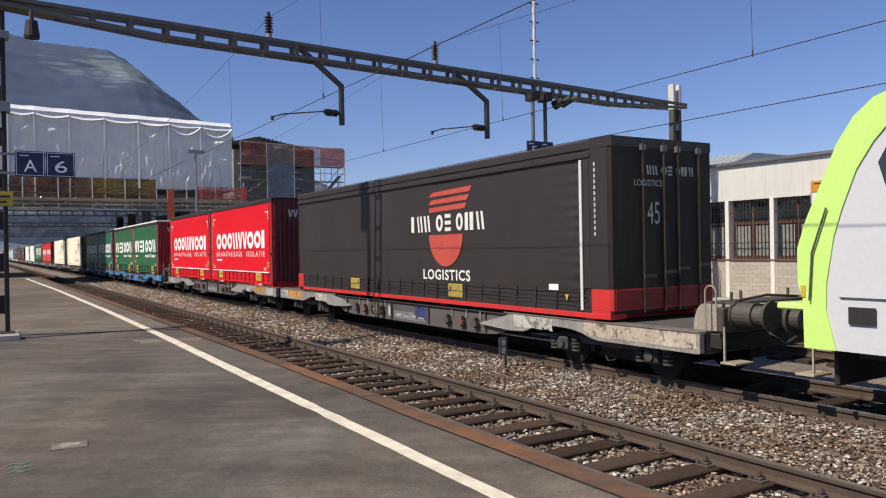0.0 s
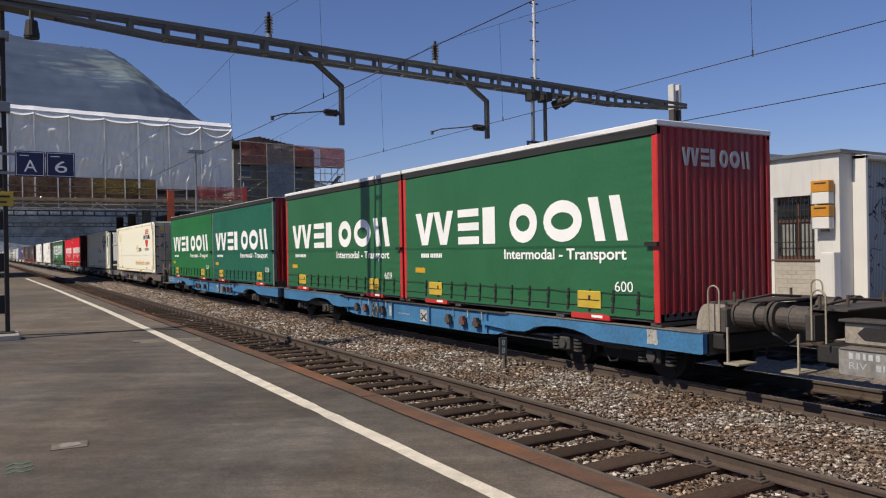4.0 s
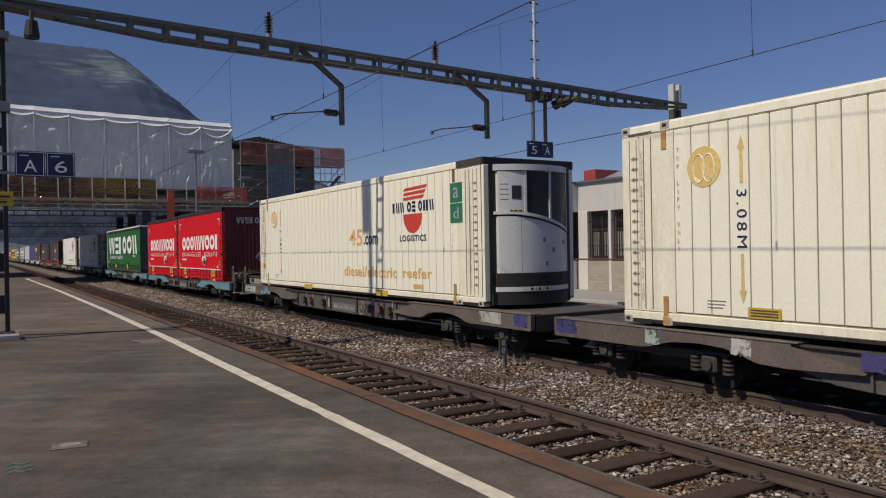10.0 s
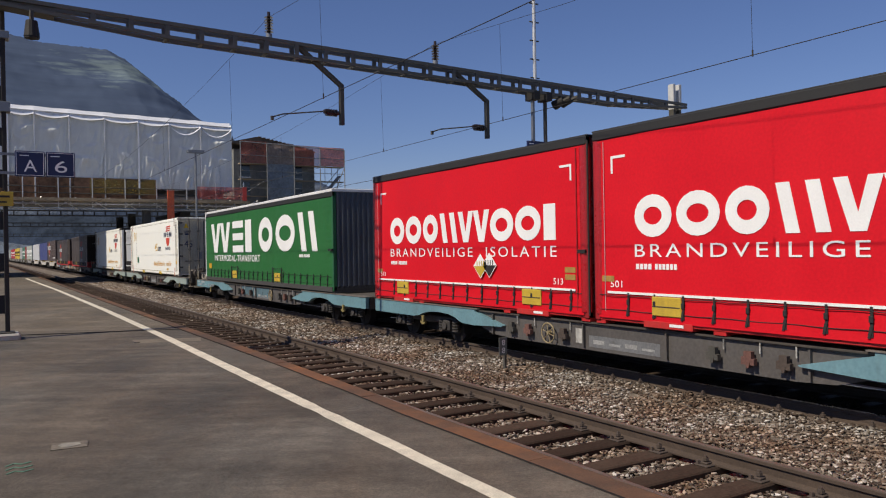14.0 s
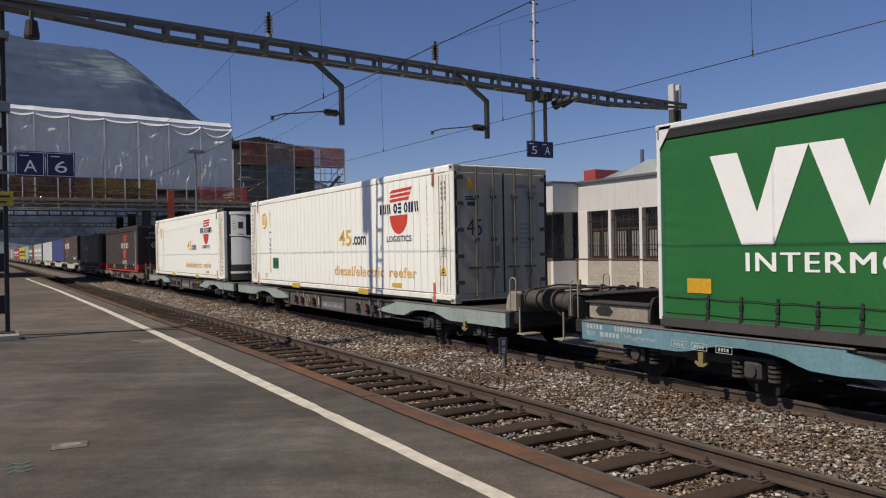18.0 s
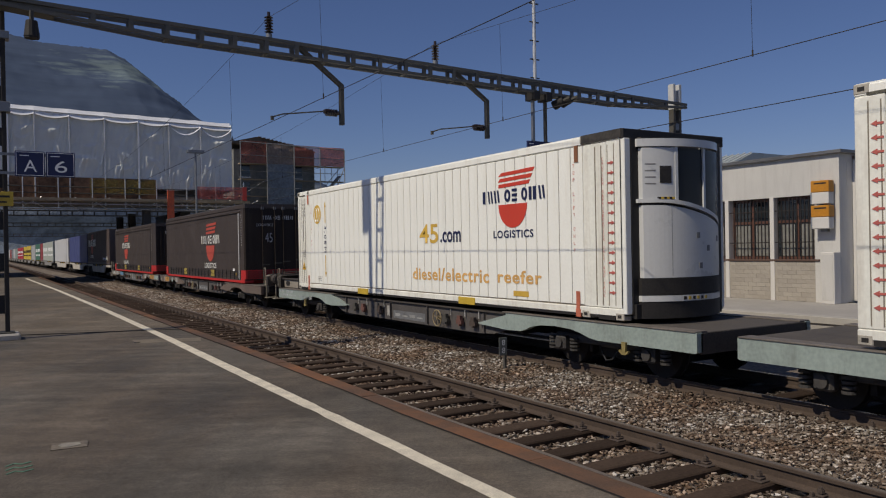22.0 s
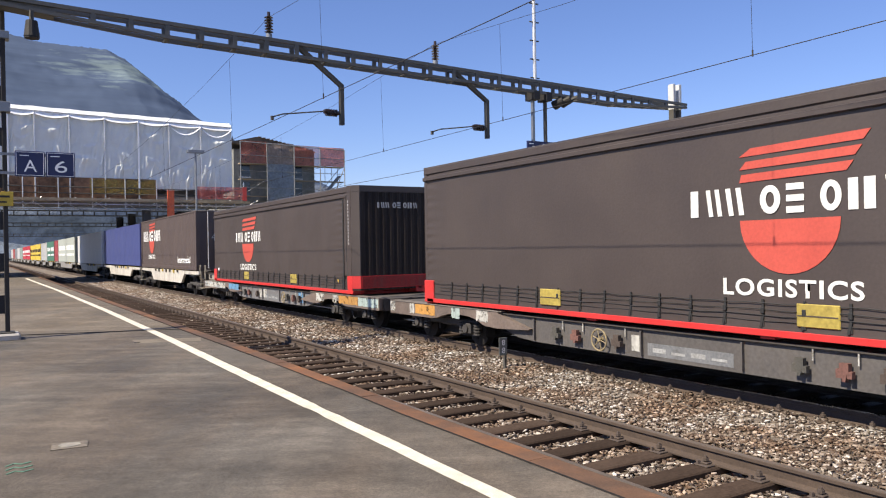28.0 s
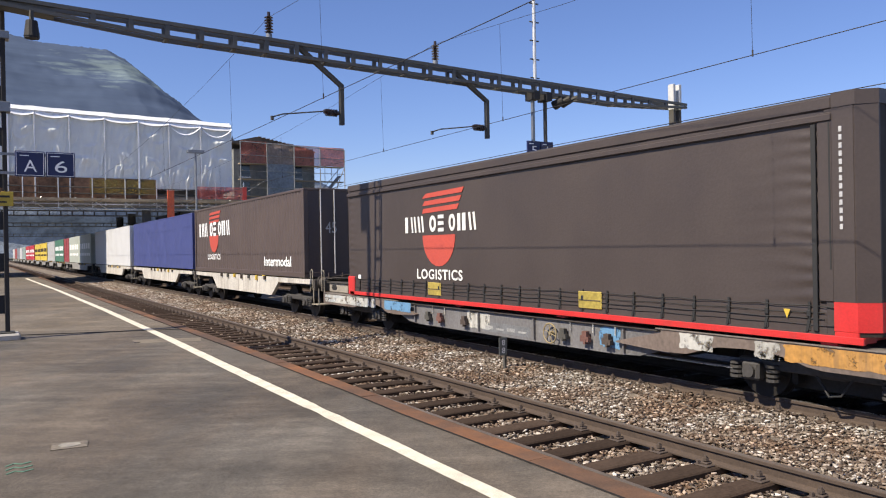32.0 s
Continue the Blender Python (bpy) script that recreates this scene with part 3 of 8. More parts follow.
part("gusset", M().prism([(X0, low_z(X0)), (1.3, low_z(1.3)), (1.3, top_z(1.3) - 0.08), (X0, top_z(X0) - 0.08)], "y", -0.14, 0.14), paint, gantry)
porcelain = mat("brown_porcelain", (0.035, 0.022, 0.018), 0.25, 0, 0.2, 30, 5, 0)
for x in (5.597, 9.927):
    ins = part("insulator", M().cyl((x, 0, top_z(x)), (x, 0, top_z(x) + 0.62), 0.035, 10), porcelain, gantry)
    for k in range(6):
        z = top_z(x) + 0.17 + 0.065 * k
        part("shed", M().cyl((x, 0, z), (x, 0, z + 0.03), 0.10, 14, 0.05), porcelain, ins)
    part("foot", M().cyl((x, 0, top_z(x)), (x, 0, top_z(x) + 0.13), 0.07, 12), steel(), ins)
for x, zb in ((7.327, 4.96), (11.487, 4.894)):
    arm = part("drop_arm", M().prism([(x - 1.1, low_z(x) + 0.3), (x - 1.0, low_z(x) + 0.36), (x + 0.05, 5.90), (x + 0.05, zb), (x - 0.05, zb), (x - 0.05, 5.86)], "y", -0.05, 0.05), dark_steel(), gantry)
    zi = zb + 0.27
    part("stay_insulator", M().cyl((x - 0.08, 0, zi), (x - 0.45, 0, zi + 0.02), 0.05, 10), porcelain, arm)
    for k in range(5):
        part("disc", M().cyl((x - 0.13 - 0.06 * k, 0, zi), (x - 0.16 - 0.06 * k, 0, zi), 0.085, 12), porcelain, arm)
    part("registration_arm", M().tube([(x - 0.45, 0, zi + 0.02), (x - 1.45, 0, zi - 0.12), (x - 1.68, 0, zi - 0.2)], 0.016), dark_steel(), arm)
    part("clamp", M().box(x - 1.72, x - 1.66, -0.03, 0.03, zi - 0.27, zi - 0.18), dark_steel(), arm)

# masts
left_mast = thing("gantry_mast", pose(0.308, 16.78, PLAT), "tall dark steel lattice mast on the platform", "mast", "gantry masts")
for sx in (-0.13, 0.13):
    part("channel", M().box(sx - 0.04, sx + 0.04, -0.09, 0.09, 0.02, 12.6, 0.008), black_steel(), left_mast)
for k in range(16):
    part("batten_plate", M().box(-0.10, 0.10, -0.075, -0.06, 0.5 + 0.8 * k, 0.85 + 0.8 * k, 0.003), black_steel(), left_mast)
part("plinth", M().box(-0.34, 0.34, -0.32, 0.32, -0.02, 0.12, 0.03), concrete, left_mast)
part("base_plate", M().box(-0.25, 0.25, -0.2, 0.2, 0.12, 0.15, 0.005), dark_steel(), left_mast)
# Unseen box above the view, added to widen the mast's shadow on the train.
part("top_box", M().box(-0.22, 0.22, 0.1, 0.42, 11.0, 12.6, 0.02), dark_steel(), left_mast)
part("clamp_band", M().box(-0.24, 0.24, -0.13, 0.13, 4.35, 4.55, 0.01), steel(), left_mast)
part("clamp_band", M().box(-0.24, 0.24, -0.13, 0.13, 5.75, 5.9, 0.01), steel(), left_mast)
yel = part("warning_plate", M().box(-0.17, 0.26, -0.16, -0.15, 2.55, 2.82, 0.004), yellow_paint(), left_mast, "yellow warning plate")
part("print_bar", M().box(-0.1, 0.2, -0.164, -0.16, 2.71, 2.75).box(-0.1, 0.15, -0.164, -0.16, 2.61, 2.64), black_steel(), yel)

right_mast = thing("gantry_mast", pose(18.67, G, 0.27), "dark steel gantry mast with pale top on the island platform", "mast", "gantry masts")
for sx in (-0.13, 0.13):
    part("channel", M().box(sx - 0.05, sx + 0.05, -0.1, 0.1, 0.02, 5.95, 0.008), dark_steel(), right_mast)
    part("head", M().box(sx - 0.055, sx + 0.055, -0.11, 0.11, 5.95, 6.74, 0.008), mat("pale_zinc", (0.55, 0.55, 0.53), 0.6, 0, 0.2, 30, 3), right_mast)
for k in range(9):
    part("batten_plate", M().box(-0.10, 0.10, -0.085, -0.07, 0.4 + 0.7 * k, 0.62 + 0.7 * k, 0.003), steel(), right_mast)
part("plinth", M().box(-0.45, 0.45, -0.4, 0.4, -0.02, 0.2, 0.03), concrete, right_mast)

blue = mat("blue_enamel_sign", (0.010, 0.016, 0.075), 0.4, 0, 0.1, 30, 2)
sign = thing("platform_sign", pose(0.52, 16.6, -0.10), "blue enamel platform sign with white A and 6", "sign", "platform signs")
for k, ch in enumerate("A6"):
    x = 0.08 + 0.53 * k
    panel = part("panel", M().box(x, x + 0.51, -0.03, 0.03, 3.64, 4.13, 0.01), blue, sign)
    part("rim", M().box(x + 0.02, x + 0.49, -0.033, -0.03, 3.66, 3.668).box(x + 0.02, x + 0.49, -0.033, -0.03, 4.102, 4.11).box(x + 0.02, x + 0.028, -0.033, -0.03, 3.66, 4.11).box(x + 0.482, x + 0.49, -0.033, -0.03, 3.66, 4.11), white_paint(), panel)
    end_words(ch, x + 0.15, 3.73, 0.22, 0.23, -0.031, white_paint(), panel)
    part("caption_bar", M().box(x + 0.08, x + 0.24, -0.034, -0.03, 4.035, 4.05), white_paint(), panel)
part("bracket", M().box(-0.25, 1.1, 0.03, 0.08, 4.04, 4.09).box(-0.25, 1.1, 0.03, 0.08, 3.68, 3.73), steel(), sign)

sign2 = thing("platform_sign", pose(12.856, G, -0.15), "blue enamel sign with 5 and A hung from the gantry", "sign", "platform signs")
for k, ch in enumerate("5A"):
    x = -0.05 + 0.46 * k
    panel = part("panel", M().box(x, x + 0.44, -0.03, 0.03, 4.63, 5.07, 0.01), blue, sign2)
    end_words(ch, x + 0.13, 4.71, 0.19, 0.22, -0.031, white_paint(), panel)
    part("caption_bar", M().box(x + 0.06, x + 0.2, -0.034, -0.03, 4.98, 5.0), white_paint(), panel)
for x in (0.17, 0.6):
    part("hanger", M().box(x - 0.04, x + 0.04, -0.04, 0.04, 5.05, 6.45, 0.005), steel() if x < 0.3 else dark_steel(), sign2)
    part("hanger_shoe", M().box(x - 0.11, x + 0.11, -0.2, 0.2, 6.18, 6.42, 0.01), black_steel(), sign2)

aerial = thing("aerial_mast", pose(13.31, G + 0.24, 6.16), "slim pale steel aerial mast with climbing rungs", "aerial mast")
part("pole", M().cyl((0, 0, 0), (0, 0, 4.6), 0.05, 10), mat("pale_steel", (0.55, 0.56, 0.56), 0.45, 0.4, 0.1), aerial)
for k in range(8):
    part("rung", M().box(-0.16, 0.16, -0.015, 0.015, 0.55 + 0.52 * k, 0.58 + 0.52 * k), dark_steel(), aerial)


def floodlight(x, y, z, tilt):
    f = thing("floodlight", pose(x, y, z, tilt, 0, 20), "dark floodlight with ribbed housing on the gantry", "floodlight", "gantry floodlights")
    part("housing", M().cyl((0, 0, 0), (0, 0, -0.3), 0.1, 14, 0.14), black_steel(), f)
    part("lens", M().cyl((0, 0, -0.3), (0, 0, -0.33), 0.13, 14), black_steel(), f)
    part("bracket", M().box(-0.03, 0.03, -0.03, 0.03, -0.02, 0.2), dark_steel(), f)


floodlight(0.90, G - 0.33, 6.42, 0)
floodlight(13.895, G - 0.28, 6.067, 70)
floodlight(14.18, G - 0.28, 6.124, 75)

# ---------------------------------------------------------------- overhead line
wire_mat = mat("copper_wire", (0.05, 0.045, 0.04), 0.6, 0.6, 0.1, 10, 1, 0)


def overhead(cx, y_list, z_carrier, z_contact, droppers, label, stag=0.2):
    line = thing("overhead_line", pose(cx, 0, 0), label, "overhead wire", "overhead wires")
    carrier, contact = M(), M()
    for i in range(len(y_list) - 1):
        a, b = y_list[i], y_list[i + 1]
        sa, sb = (stag, -stag) if i % 2 else (-stag, stag)
        steps = 10
        for k in range(steps):
            t0, t1 = k / steps, (k + 1) / steps
            z0 = z_carrier - 4 * 1.085 * t0 * (1 - t0)
            z1 = z_carrier - 4 * 1.085 * t1 * (1 - t1)
            carrier.cyl((0, a + (b - a) * t0, z0), (0, a + (b - a) * t1, z1), 0.0046, 5, caps=False)
        contact.cyl((sa, a, z_contact), (sb, b, z_contact), 0.007, 5, caps=False)
        for y in (droppers if a < G + 1 and b < 80 else [a + 9 * k for k in range(1, int((b - a) / 9))]):
            if not a < y < b:
                continue
            t = (y - a) / (b - a)
            z0 = z_carrier - 4 * 1.085 * t * (1 - t)
            x = sa + (sb - sa) * t
            dr = part("dropper", M().cyl((0, y, z0), (x, y, z_contact), 0.0035, 4), wire_mat, line)
            part("clip", M().cyl((x, y, z_contact - 0.02), (x, y, z_contact + 0.08), 0.013, 6), wire_mat, dr)
    part("carrier_wire", carrier, wire_mat, line)
    part("contact_wire", contact, wire_mat, line)


GAPS = [-32, G, 69.5, 130, 190, 250]
overhead(5.597, GAPS, 7.249, 4.93, (-20, -11, -2, 5.68, 13.5, 19.6, 28, 36.7, 45.4, 54, 62), "overhead wire with droppers above the nearer track", 0.05)
overhead(9.927, GAPS, 7.2, 4.84, (-20, -11, -2, 7.27, 13.66, 19.5, 28, 36.7, 45.4, 54, 62), "overhead wire with droppers above the goods train", 0.05)
feeder = thing("feeder_wire", pose(13.24, 0, 0), "single dark feeder wire beyond the goods train", "overhead wire", "overhead wires")
part("wire", M().cyl((0, -32, 4.555), (0, G, 4.742), 0.009, 5).cyl((0, G, 4.742), (0, 250, 4.742), 0.009, 5), wire_mat, feeder)

# ---------------------------------------------------------------- goods building beyond the island platform
plaster = mat("pale_plaster", (0.57, 0.56, 0.53), 0.85, 0, 0.1, 30, 0.7, 0.3, streak=0.18)
block = mat("sand_blockwork", (0.37, 0.335, 0.285), 0.9, 0, 0.14, 25, 1.0, 0.3, objvar=0.08)
pilaster = mat("white_pilaster", (0.64, 0.62, 0.58), 0.8, 0, 0.08, 30, 1.0, 0.2)
B_X, B_Y0, B_Y1, B_TOP = 20.55, 12.3, 60.0, 4.55
shed = thing("goods_building", pose(B_X, 0, 0.27), "long low pale goods building with barred windows", "building")
W_LO, W_HI, ROOF = 1.18, 3.1, B_TOP - 0.27
part("fascia", M().box(0, 0.35, B_Y0, B_Y1, W_HI, ROOF - 0.06, 0.0), plaster, shed, "pale plastered fascia")
part("roof_edge", M().box(-0.12, 12.0, B_Y0 - 0.12, B_Y1, ROOF - 0.06, ROOF + 0.04, 0.01), mat("zinc_edge", (0.2, 0.2, 0.2), 0.5, 0.6), shed)
part("parapet", M().box(0.04, 0.35, B_Y0 + 0.6, B_Y1, 0, W_LO), mat("mortar", (0.37, 0.33, 0.27), 0.9), shed)
part("sill", M().box(-0.04, 0.3, B_Y0 + 0.6, B_Y1, W_LO, W_LO + 0.06, 0.008), mat("brown_sill", (0.1, 0.06, 0.045), 0.6), shed)
part("back_wall", M().box(11.6, 12.0, B_Y0, B_Y1, 0, ROOF - 0.06), plaster, shed)
part("inner_floor", M().box(0.35, 11.6, B_Y0, B_Y1, -0.1, 0.02), concrete, shed)
part("far_pilaster", M().box(-0.03, 0.3, 22.6, 23.13, 0, W_HI, 0.008), pilaster, shed)
part("porch_fascia", M().box(-1.3, 0.1, 23.15, 40, W_HI, ROOF - 0.06), plaster, shed, "plastered fascia of the projecting bay")
part("porch_roof", M().box(-1.4, 0.1, 23.1, 40, ROOF - 0.06, ROOF + 0.03, 0.01), mat("zinc_edge", (0.2, 0.2, 0.2), 0.5, 0.6), shed)
part("porch_glazing", M().box(-1.2, -0.04, 23.3, 23.34, 1.15, W_HI), glass(), shed)
part("porch_parapet", M().box(-1.25, -0.04, 23.25, 23.4, 0, 1.15), pilaster, shed)
part("corner_wall", M().box(-0.005, 0.36, B_Y0, B_Y0 + 0.75, 0, W_HI), plaster, shed)
part("end_wall", M().box(0.36, 11.6, B_Y0, B_Y0 + 0.3, 0, ROOF - 0.06), plaster, shed)
brick_me = M().box(0, 0.05, 0.0015, 0.2985, 0.0015, 0.1285, 0.002).mesh("block", block)
for r in range(9):
    for k in range(33):
        share("block", brick_me, shed, pose(0.0, B_Y0 + 0.75 + 0.3 * k - (0.15 if r % 2 else 0), 0.005 + 0.13 * r))
frame_mat = mat("brown_window_frame", (0.11, 0.05, 0.035), 0.5, 0, 0.2, 40, 3)
bar_mat = mat("window_bar", (0.035, 0.028, 0.026), 0.6, 0.3, 0.2, 40, 3)
curtain_mat = mat("grey_net_curtain", (0.21, 0.21, 0.195), 0.9, 0, 0.2, 8, 4)
bar_me = M().box(-0.012, 0.012, -0.01, 0.01, 0, W_HI - W_LO - 0.1).mesh("bar", bar_mat)
pil_y = [14.42, 16.04, 17.9, 19.77, 21.36]
for k, y in enumerate(pil_y):
    part("pilaster", M().box(-0.03, 0.3, y - 0.07, y + 0.07, 0, W_HI, 0.006), pilaster, shed)
    y1 = pil_y[k + 1] - 0.07 if k + 1 < len(pil_y) else 22.6
    y0 = y + 0.07
    win = part("window", M().box(0.215, 0.225, y0 + 0.05, y1 - 0.05, W_LO + 0.1, W_HI - 0.05), glass(), shed, "brown framed window behind bars")
    ym = (y0 + y1) / 2
    for fa, fb, ga, gb in ((y0, y1, W_HI - 0.1, W_HI), (y0, y1, W_LO + 0.06, W_LO + 0.14), (y0, y0 + 0.07, W_LO + 0.14, W_HI - 0.1), (y1 - 0.07, y1, W_LO + 0.14, W_HI - 0.1), (ym - 0.04, ym + 0.04, W_LO + 0.14, W_HI - 0.1), (y0 + 0.07, ym - 0.04, W_LO + 1.15, W_LO + 1.23), (ym + 0.04, y1 - 0.07, W_LO + 1.15, W_LO + 1.23)):
        part("frame_bar", M().box(0.2, 0.24, fa, fb, ga, gb), frame_mat, win)
    for ca, cb in ((y0 + 0.12, ym - 0.1), (ym + 0.1, y1 - 0.12)):
        part("net_curtain", M().box(0.192, 0.196, ca, cb, W_LO + 0.16, W_LO + 1.1), curtain_mat, win)
    for j in range(int((y1 - y0) / 0.125)):
        share("bar", bar_me, win, pose(0.03, y0 + 0.07 + 0.125 * j, W_LO + 0.06))
    for zb in (0.55, 1.5):
        part("cross_bar", M().box(0.018, 0.03, y0, y1, W_LO + zb, W_LO + zb + 0.03), bar_mat, win)
y0 = B_Y0 + 0.75
win = part("window", M().box(0.2, 0.24, y0, 14.35, W_HI - 0.1, W_HI).box(0.2, 0.24, y0, 14.35, W_LO + 0.06, W_LO + 0.14).box(0.2, 0.24, y0, y0 + 0.07, W_LO, W_HI), frame_mat, shed, "brown framed window behind bars")
part("pane", M().box(0.215, 0.225, y0 + 0.07, 14.35, W_LO + 0.14, W_HI - 0.1), glass(), win)
for ca, cb in ((y0 + 0.12, 13.62), (13.8, 14.26)):
    part("net_curtain", M().box(0.192, 0.196, ca, cb, W_LO + 0.16, W_LO + 1.1), curtain_mat, win)
part("mullion", M().box(0.2, 0.24, 13.67, 13.75, W_LO + 0.14, W_HI - 0.1).box(0.2, 0.24, y0 + 0.07, 13.67, W_LO + 1.15, W_LO + 1.23).box(0.2, 0.24, 13.75, 14.35, W_LO + 1.15, W_LO + 1.23), frame_mat, win)
for zb in (0.55, 1.5):
    part("cross_bar", M().box(0.018, 0.03, y0, 14.35, W_LO + zb, W_LO + zb + 0.03), bar_mat, win)
for j in range(10):
    share("bar", bar_me, win, pose(0.03, y0 + 0.07 + 0.125 * j, W_LO + 0.06))

# sliding panel with sprayed lines on the end of the goods building
panel = thing("steel_panel", pose(B_X + 0.62, B_Y0 - 0.06, 0.27), "grey ribbed steel panel in a white frame with sprayed lines", "steel panel")
part("frame_post", M().box(0, 0.12, -0.34, 0.05, 0.05, 4.16, 0.01), pilaster, panel)
part("frame_head", M().box(0, 5, -0.34, 0.05, 4.06, 4.17, 0.01), pilaster, panel)
ribs_ = []
for k in range(60):
    ribs_ += [(0.14 + 0.08 * k, 0.0), (0.16 + 0.08 * k, -0.03), (0.20 + 0.08 * k, -0.03), (0.22 + 0.08 * k, 0.0)][0 if k == 0 else 1:]
m = M().prism(ribs_ + [(ribs_[-1][0], 0.02), (0.14, 0.02)], "z", 0.1, 4.06)
part("ribbed_sheet", m, mat("grey_ribbed_sheet", (0.30, 0.32, 0.34), 0.5, 0.3, 0.15, 30, 2), panel)
random.seed(8)
for k in range(44):
    x, z = random.uniform(0.2, 1.6), random.uniform(0.3, 3.6)
    pts = [(x, -0.035, z)]
    for j in range(5):
        pts.append((pts[-1][0] + random.uniform(-0.13, 0.16), -0.035, pts[-1][2] + random.uniform(-0.12, 0.1)))
    part("sprayed_line", M().tube(pts, 0.011, 4), black_steel(), panel)

boxes = thing("wall_box", pose(20.36, 12.69, 0), "two orange and white boxes mounted on the plastered wall", "wall box")
ob_mat = mat("orange_board", (0.52, 0.22, 0.02), 0.45, 0, 0.2, 30, 3)
chrome = mat("bright_trim", (0.6, 0.6, 0.58), 0.3, 0.8, 0.1, 30, 3)
part("bracket", M().box(0.06, 0.19, -0.1, 0.1, 2.3, 3.6), steel(), boxes)
for z in (2.38, 3.08):
    b = part("box", M().box(-0.14, 0.12, -0.27, 0.25, z, z + 0.33, 0.015), pilaster, boxes)
    part("orange_top", M().box(-0.15, 0.12, -0.28, 0.26, z + 0.335, z + 0.66, 0.015), ob_mat, b)
    part("trim", M().box(-0.155, -0.14, 0.22, 0.26, z + 0.01, z + 0.33), chrome, b)
    part("slot", M().box(-0.155, -0.15, -0.2, 0.15, z + 0.56, z + 0.6), black_steel(), b)
cabinet = thing("electric_cabinet", pose(20.33, 12.46, 0.27), "tall pale electric cabinet against the wall", "cabinet")
part("body", M().box(-0.16, 0.16, -0.2, 0.2, 0, 1.45, 0.015), pilaster, cabinet)
part("door", M().box(-0.17, -0.16, -0.17, 0.17, 0.1, 1.38, 0.003), plaster, cabinet)

bin_ob = thing("ticket_box", pose(19.85, 16.8, 0.27), "orange ticket validator on a grey post", "ticket box")
part("post", M().box(-0.05, 0.05, -0.05, 0.05, 0, 1.0), steel(), bin_ob)
part("box", M().box(-0.1, 0.1, -0.13, 0.13, 1.03, 1.54, 0.02), mat("orange_box", (0.7, 0.17, 0.03), 0.45), bin_ob)
part("door_slot", M().box(-0.103, -0.1, -0.02, 0.02, 1.05, 1.42), black_steel(), bin_ob)
name_sign = thing("station_sign", pose(18.48, G - 0.1, -0.035), "blue station name sign with white letters on the mast", "sign")
part("plate", M().box(-0.78, 0.5, -0.12, -0.1, 2.64, 2.88, 0.005), blue, name_sign)
end_words("Arth-Goldau", -0.72, 2.70, 0.75, 0.12, -0.125, white_paint(), name_sign)
part("yellow_plate", M().box(-0.3, 0.06, -0.14, -0.12, 2.36, 2.6, 0.005), yellow_paint(), name_sign)
round_sign = thing("round_sign", pose(18.16, G - 0.15, -0.07), "grey board with a dark ring on the mast", "sign")
part("plate", M().box(-0.2, 0.2, -0.03, 0, 2.96, 3.76, 0.02), mat("pale_grey_board", (0.34, 0.34, 0.32), 0.6), round_sign)
ring = M()
for k in range(20):
    a, b = 2 * math.pi * k / 20, 2 * math.pi * (k + 1) / 20
    ring.add([(0.15 * math.cos(a), -0.034, 3.5 + 0.15 * math.sin(a)), (0.15 * math.cos(b), -0.034, 3.5 + 0.15 * math.sin(b)), (0.11 * math.cos(b), -0.034, 3.5 + 0.11 * math.sin(b)), (0.11 * math.cos(a), -0.034, 3.5 + 0.11 * math.sin(a))], [(0, 1, 2, 3)])
part("ring", ring, black_steel(), round_sign)

# hall roof behind the goods building
hall = thing("hall_roof", pose(34, 0, 0), "pale ribbed metal hall roof with an arched dormer", "hall")
hall_sheet = mat("pale_green_sheet", (0.42, 0.46, 0.45), 0.5, 0.1, 0.15, 20, 0.8, streak=0.2)
part("wall", M().box(0.3, 12, 26.5, 37.6, 0, 6.2), plaster, hall)
part("roof", M().prism([(0, 6.1), (2.2, 6.95), (12, 6.95), (12, 6.0), (0, 6.0)], "y", 26.5, 36.6), hall_sheet, hall)
part("gable", M().prism([(29.0, 6.2), (34.8, 6.2), (31.9, 7.06), (29.0, 6.92)], "x", -0.2, 1.6), hall_sheet, hall)
for k in range(26):
    part("seam", M().prism([(-0.02, 6.12), (0.0, 6.18), (2.2, 7.02), (2.2, 6.95)], "y", 26.6 + 0.4 * k, 26.64 + 0.4 * k), mat("pale_seam", (0.6, 0.62, 0.6), 0.5), hall)
dormer = part("dormer", M().prism([(30.4 + 0.85 * math.cos(math.pi * k / 14), 6.15 + 0.72 * math.sin(math.pi * k / 14)) for k in range(15)], "x", -0.32, 1.2), mat("pale_seam", (0.6, 0.62, 0.6), 0.5), hall)
part("louvre", M().prism([(30.4 + 0.7 * math.cos(math.pi * k / 14), 6.15 + 0.58 * math.sin(math.pi * k / 14)) for k in range(15)], "x", -0.34, -0.32), black_steel(), dormer)
part("red_end", M().box(0.0, 3, 36.6, 37.7, 6.1, 6.95, 0.02), mat("red_sheet", (0.34, 0.055, 0.05), 0.5, 0, 0.2), hall)
part("chimney", M().cyl((0.2, 32.72, 6.6), (0.2, 32.72, 7.75), 0.12, 10), mat("blue_grey_pipe", (0.08, 0.11, 0.16), 0.5), hall)
part("chimney", M().cyl((0.2, 31.4, 6.6), (0.2, 31.4, 7.1), 0.08, 10), black_steel(), hall)

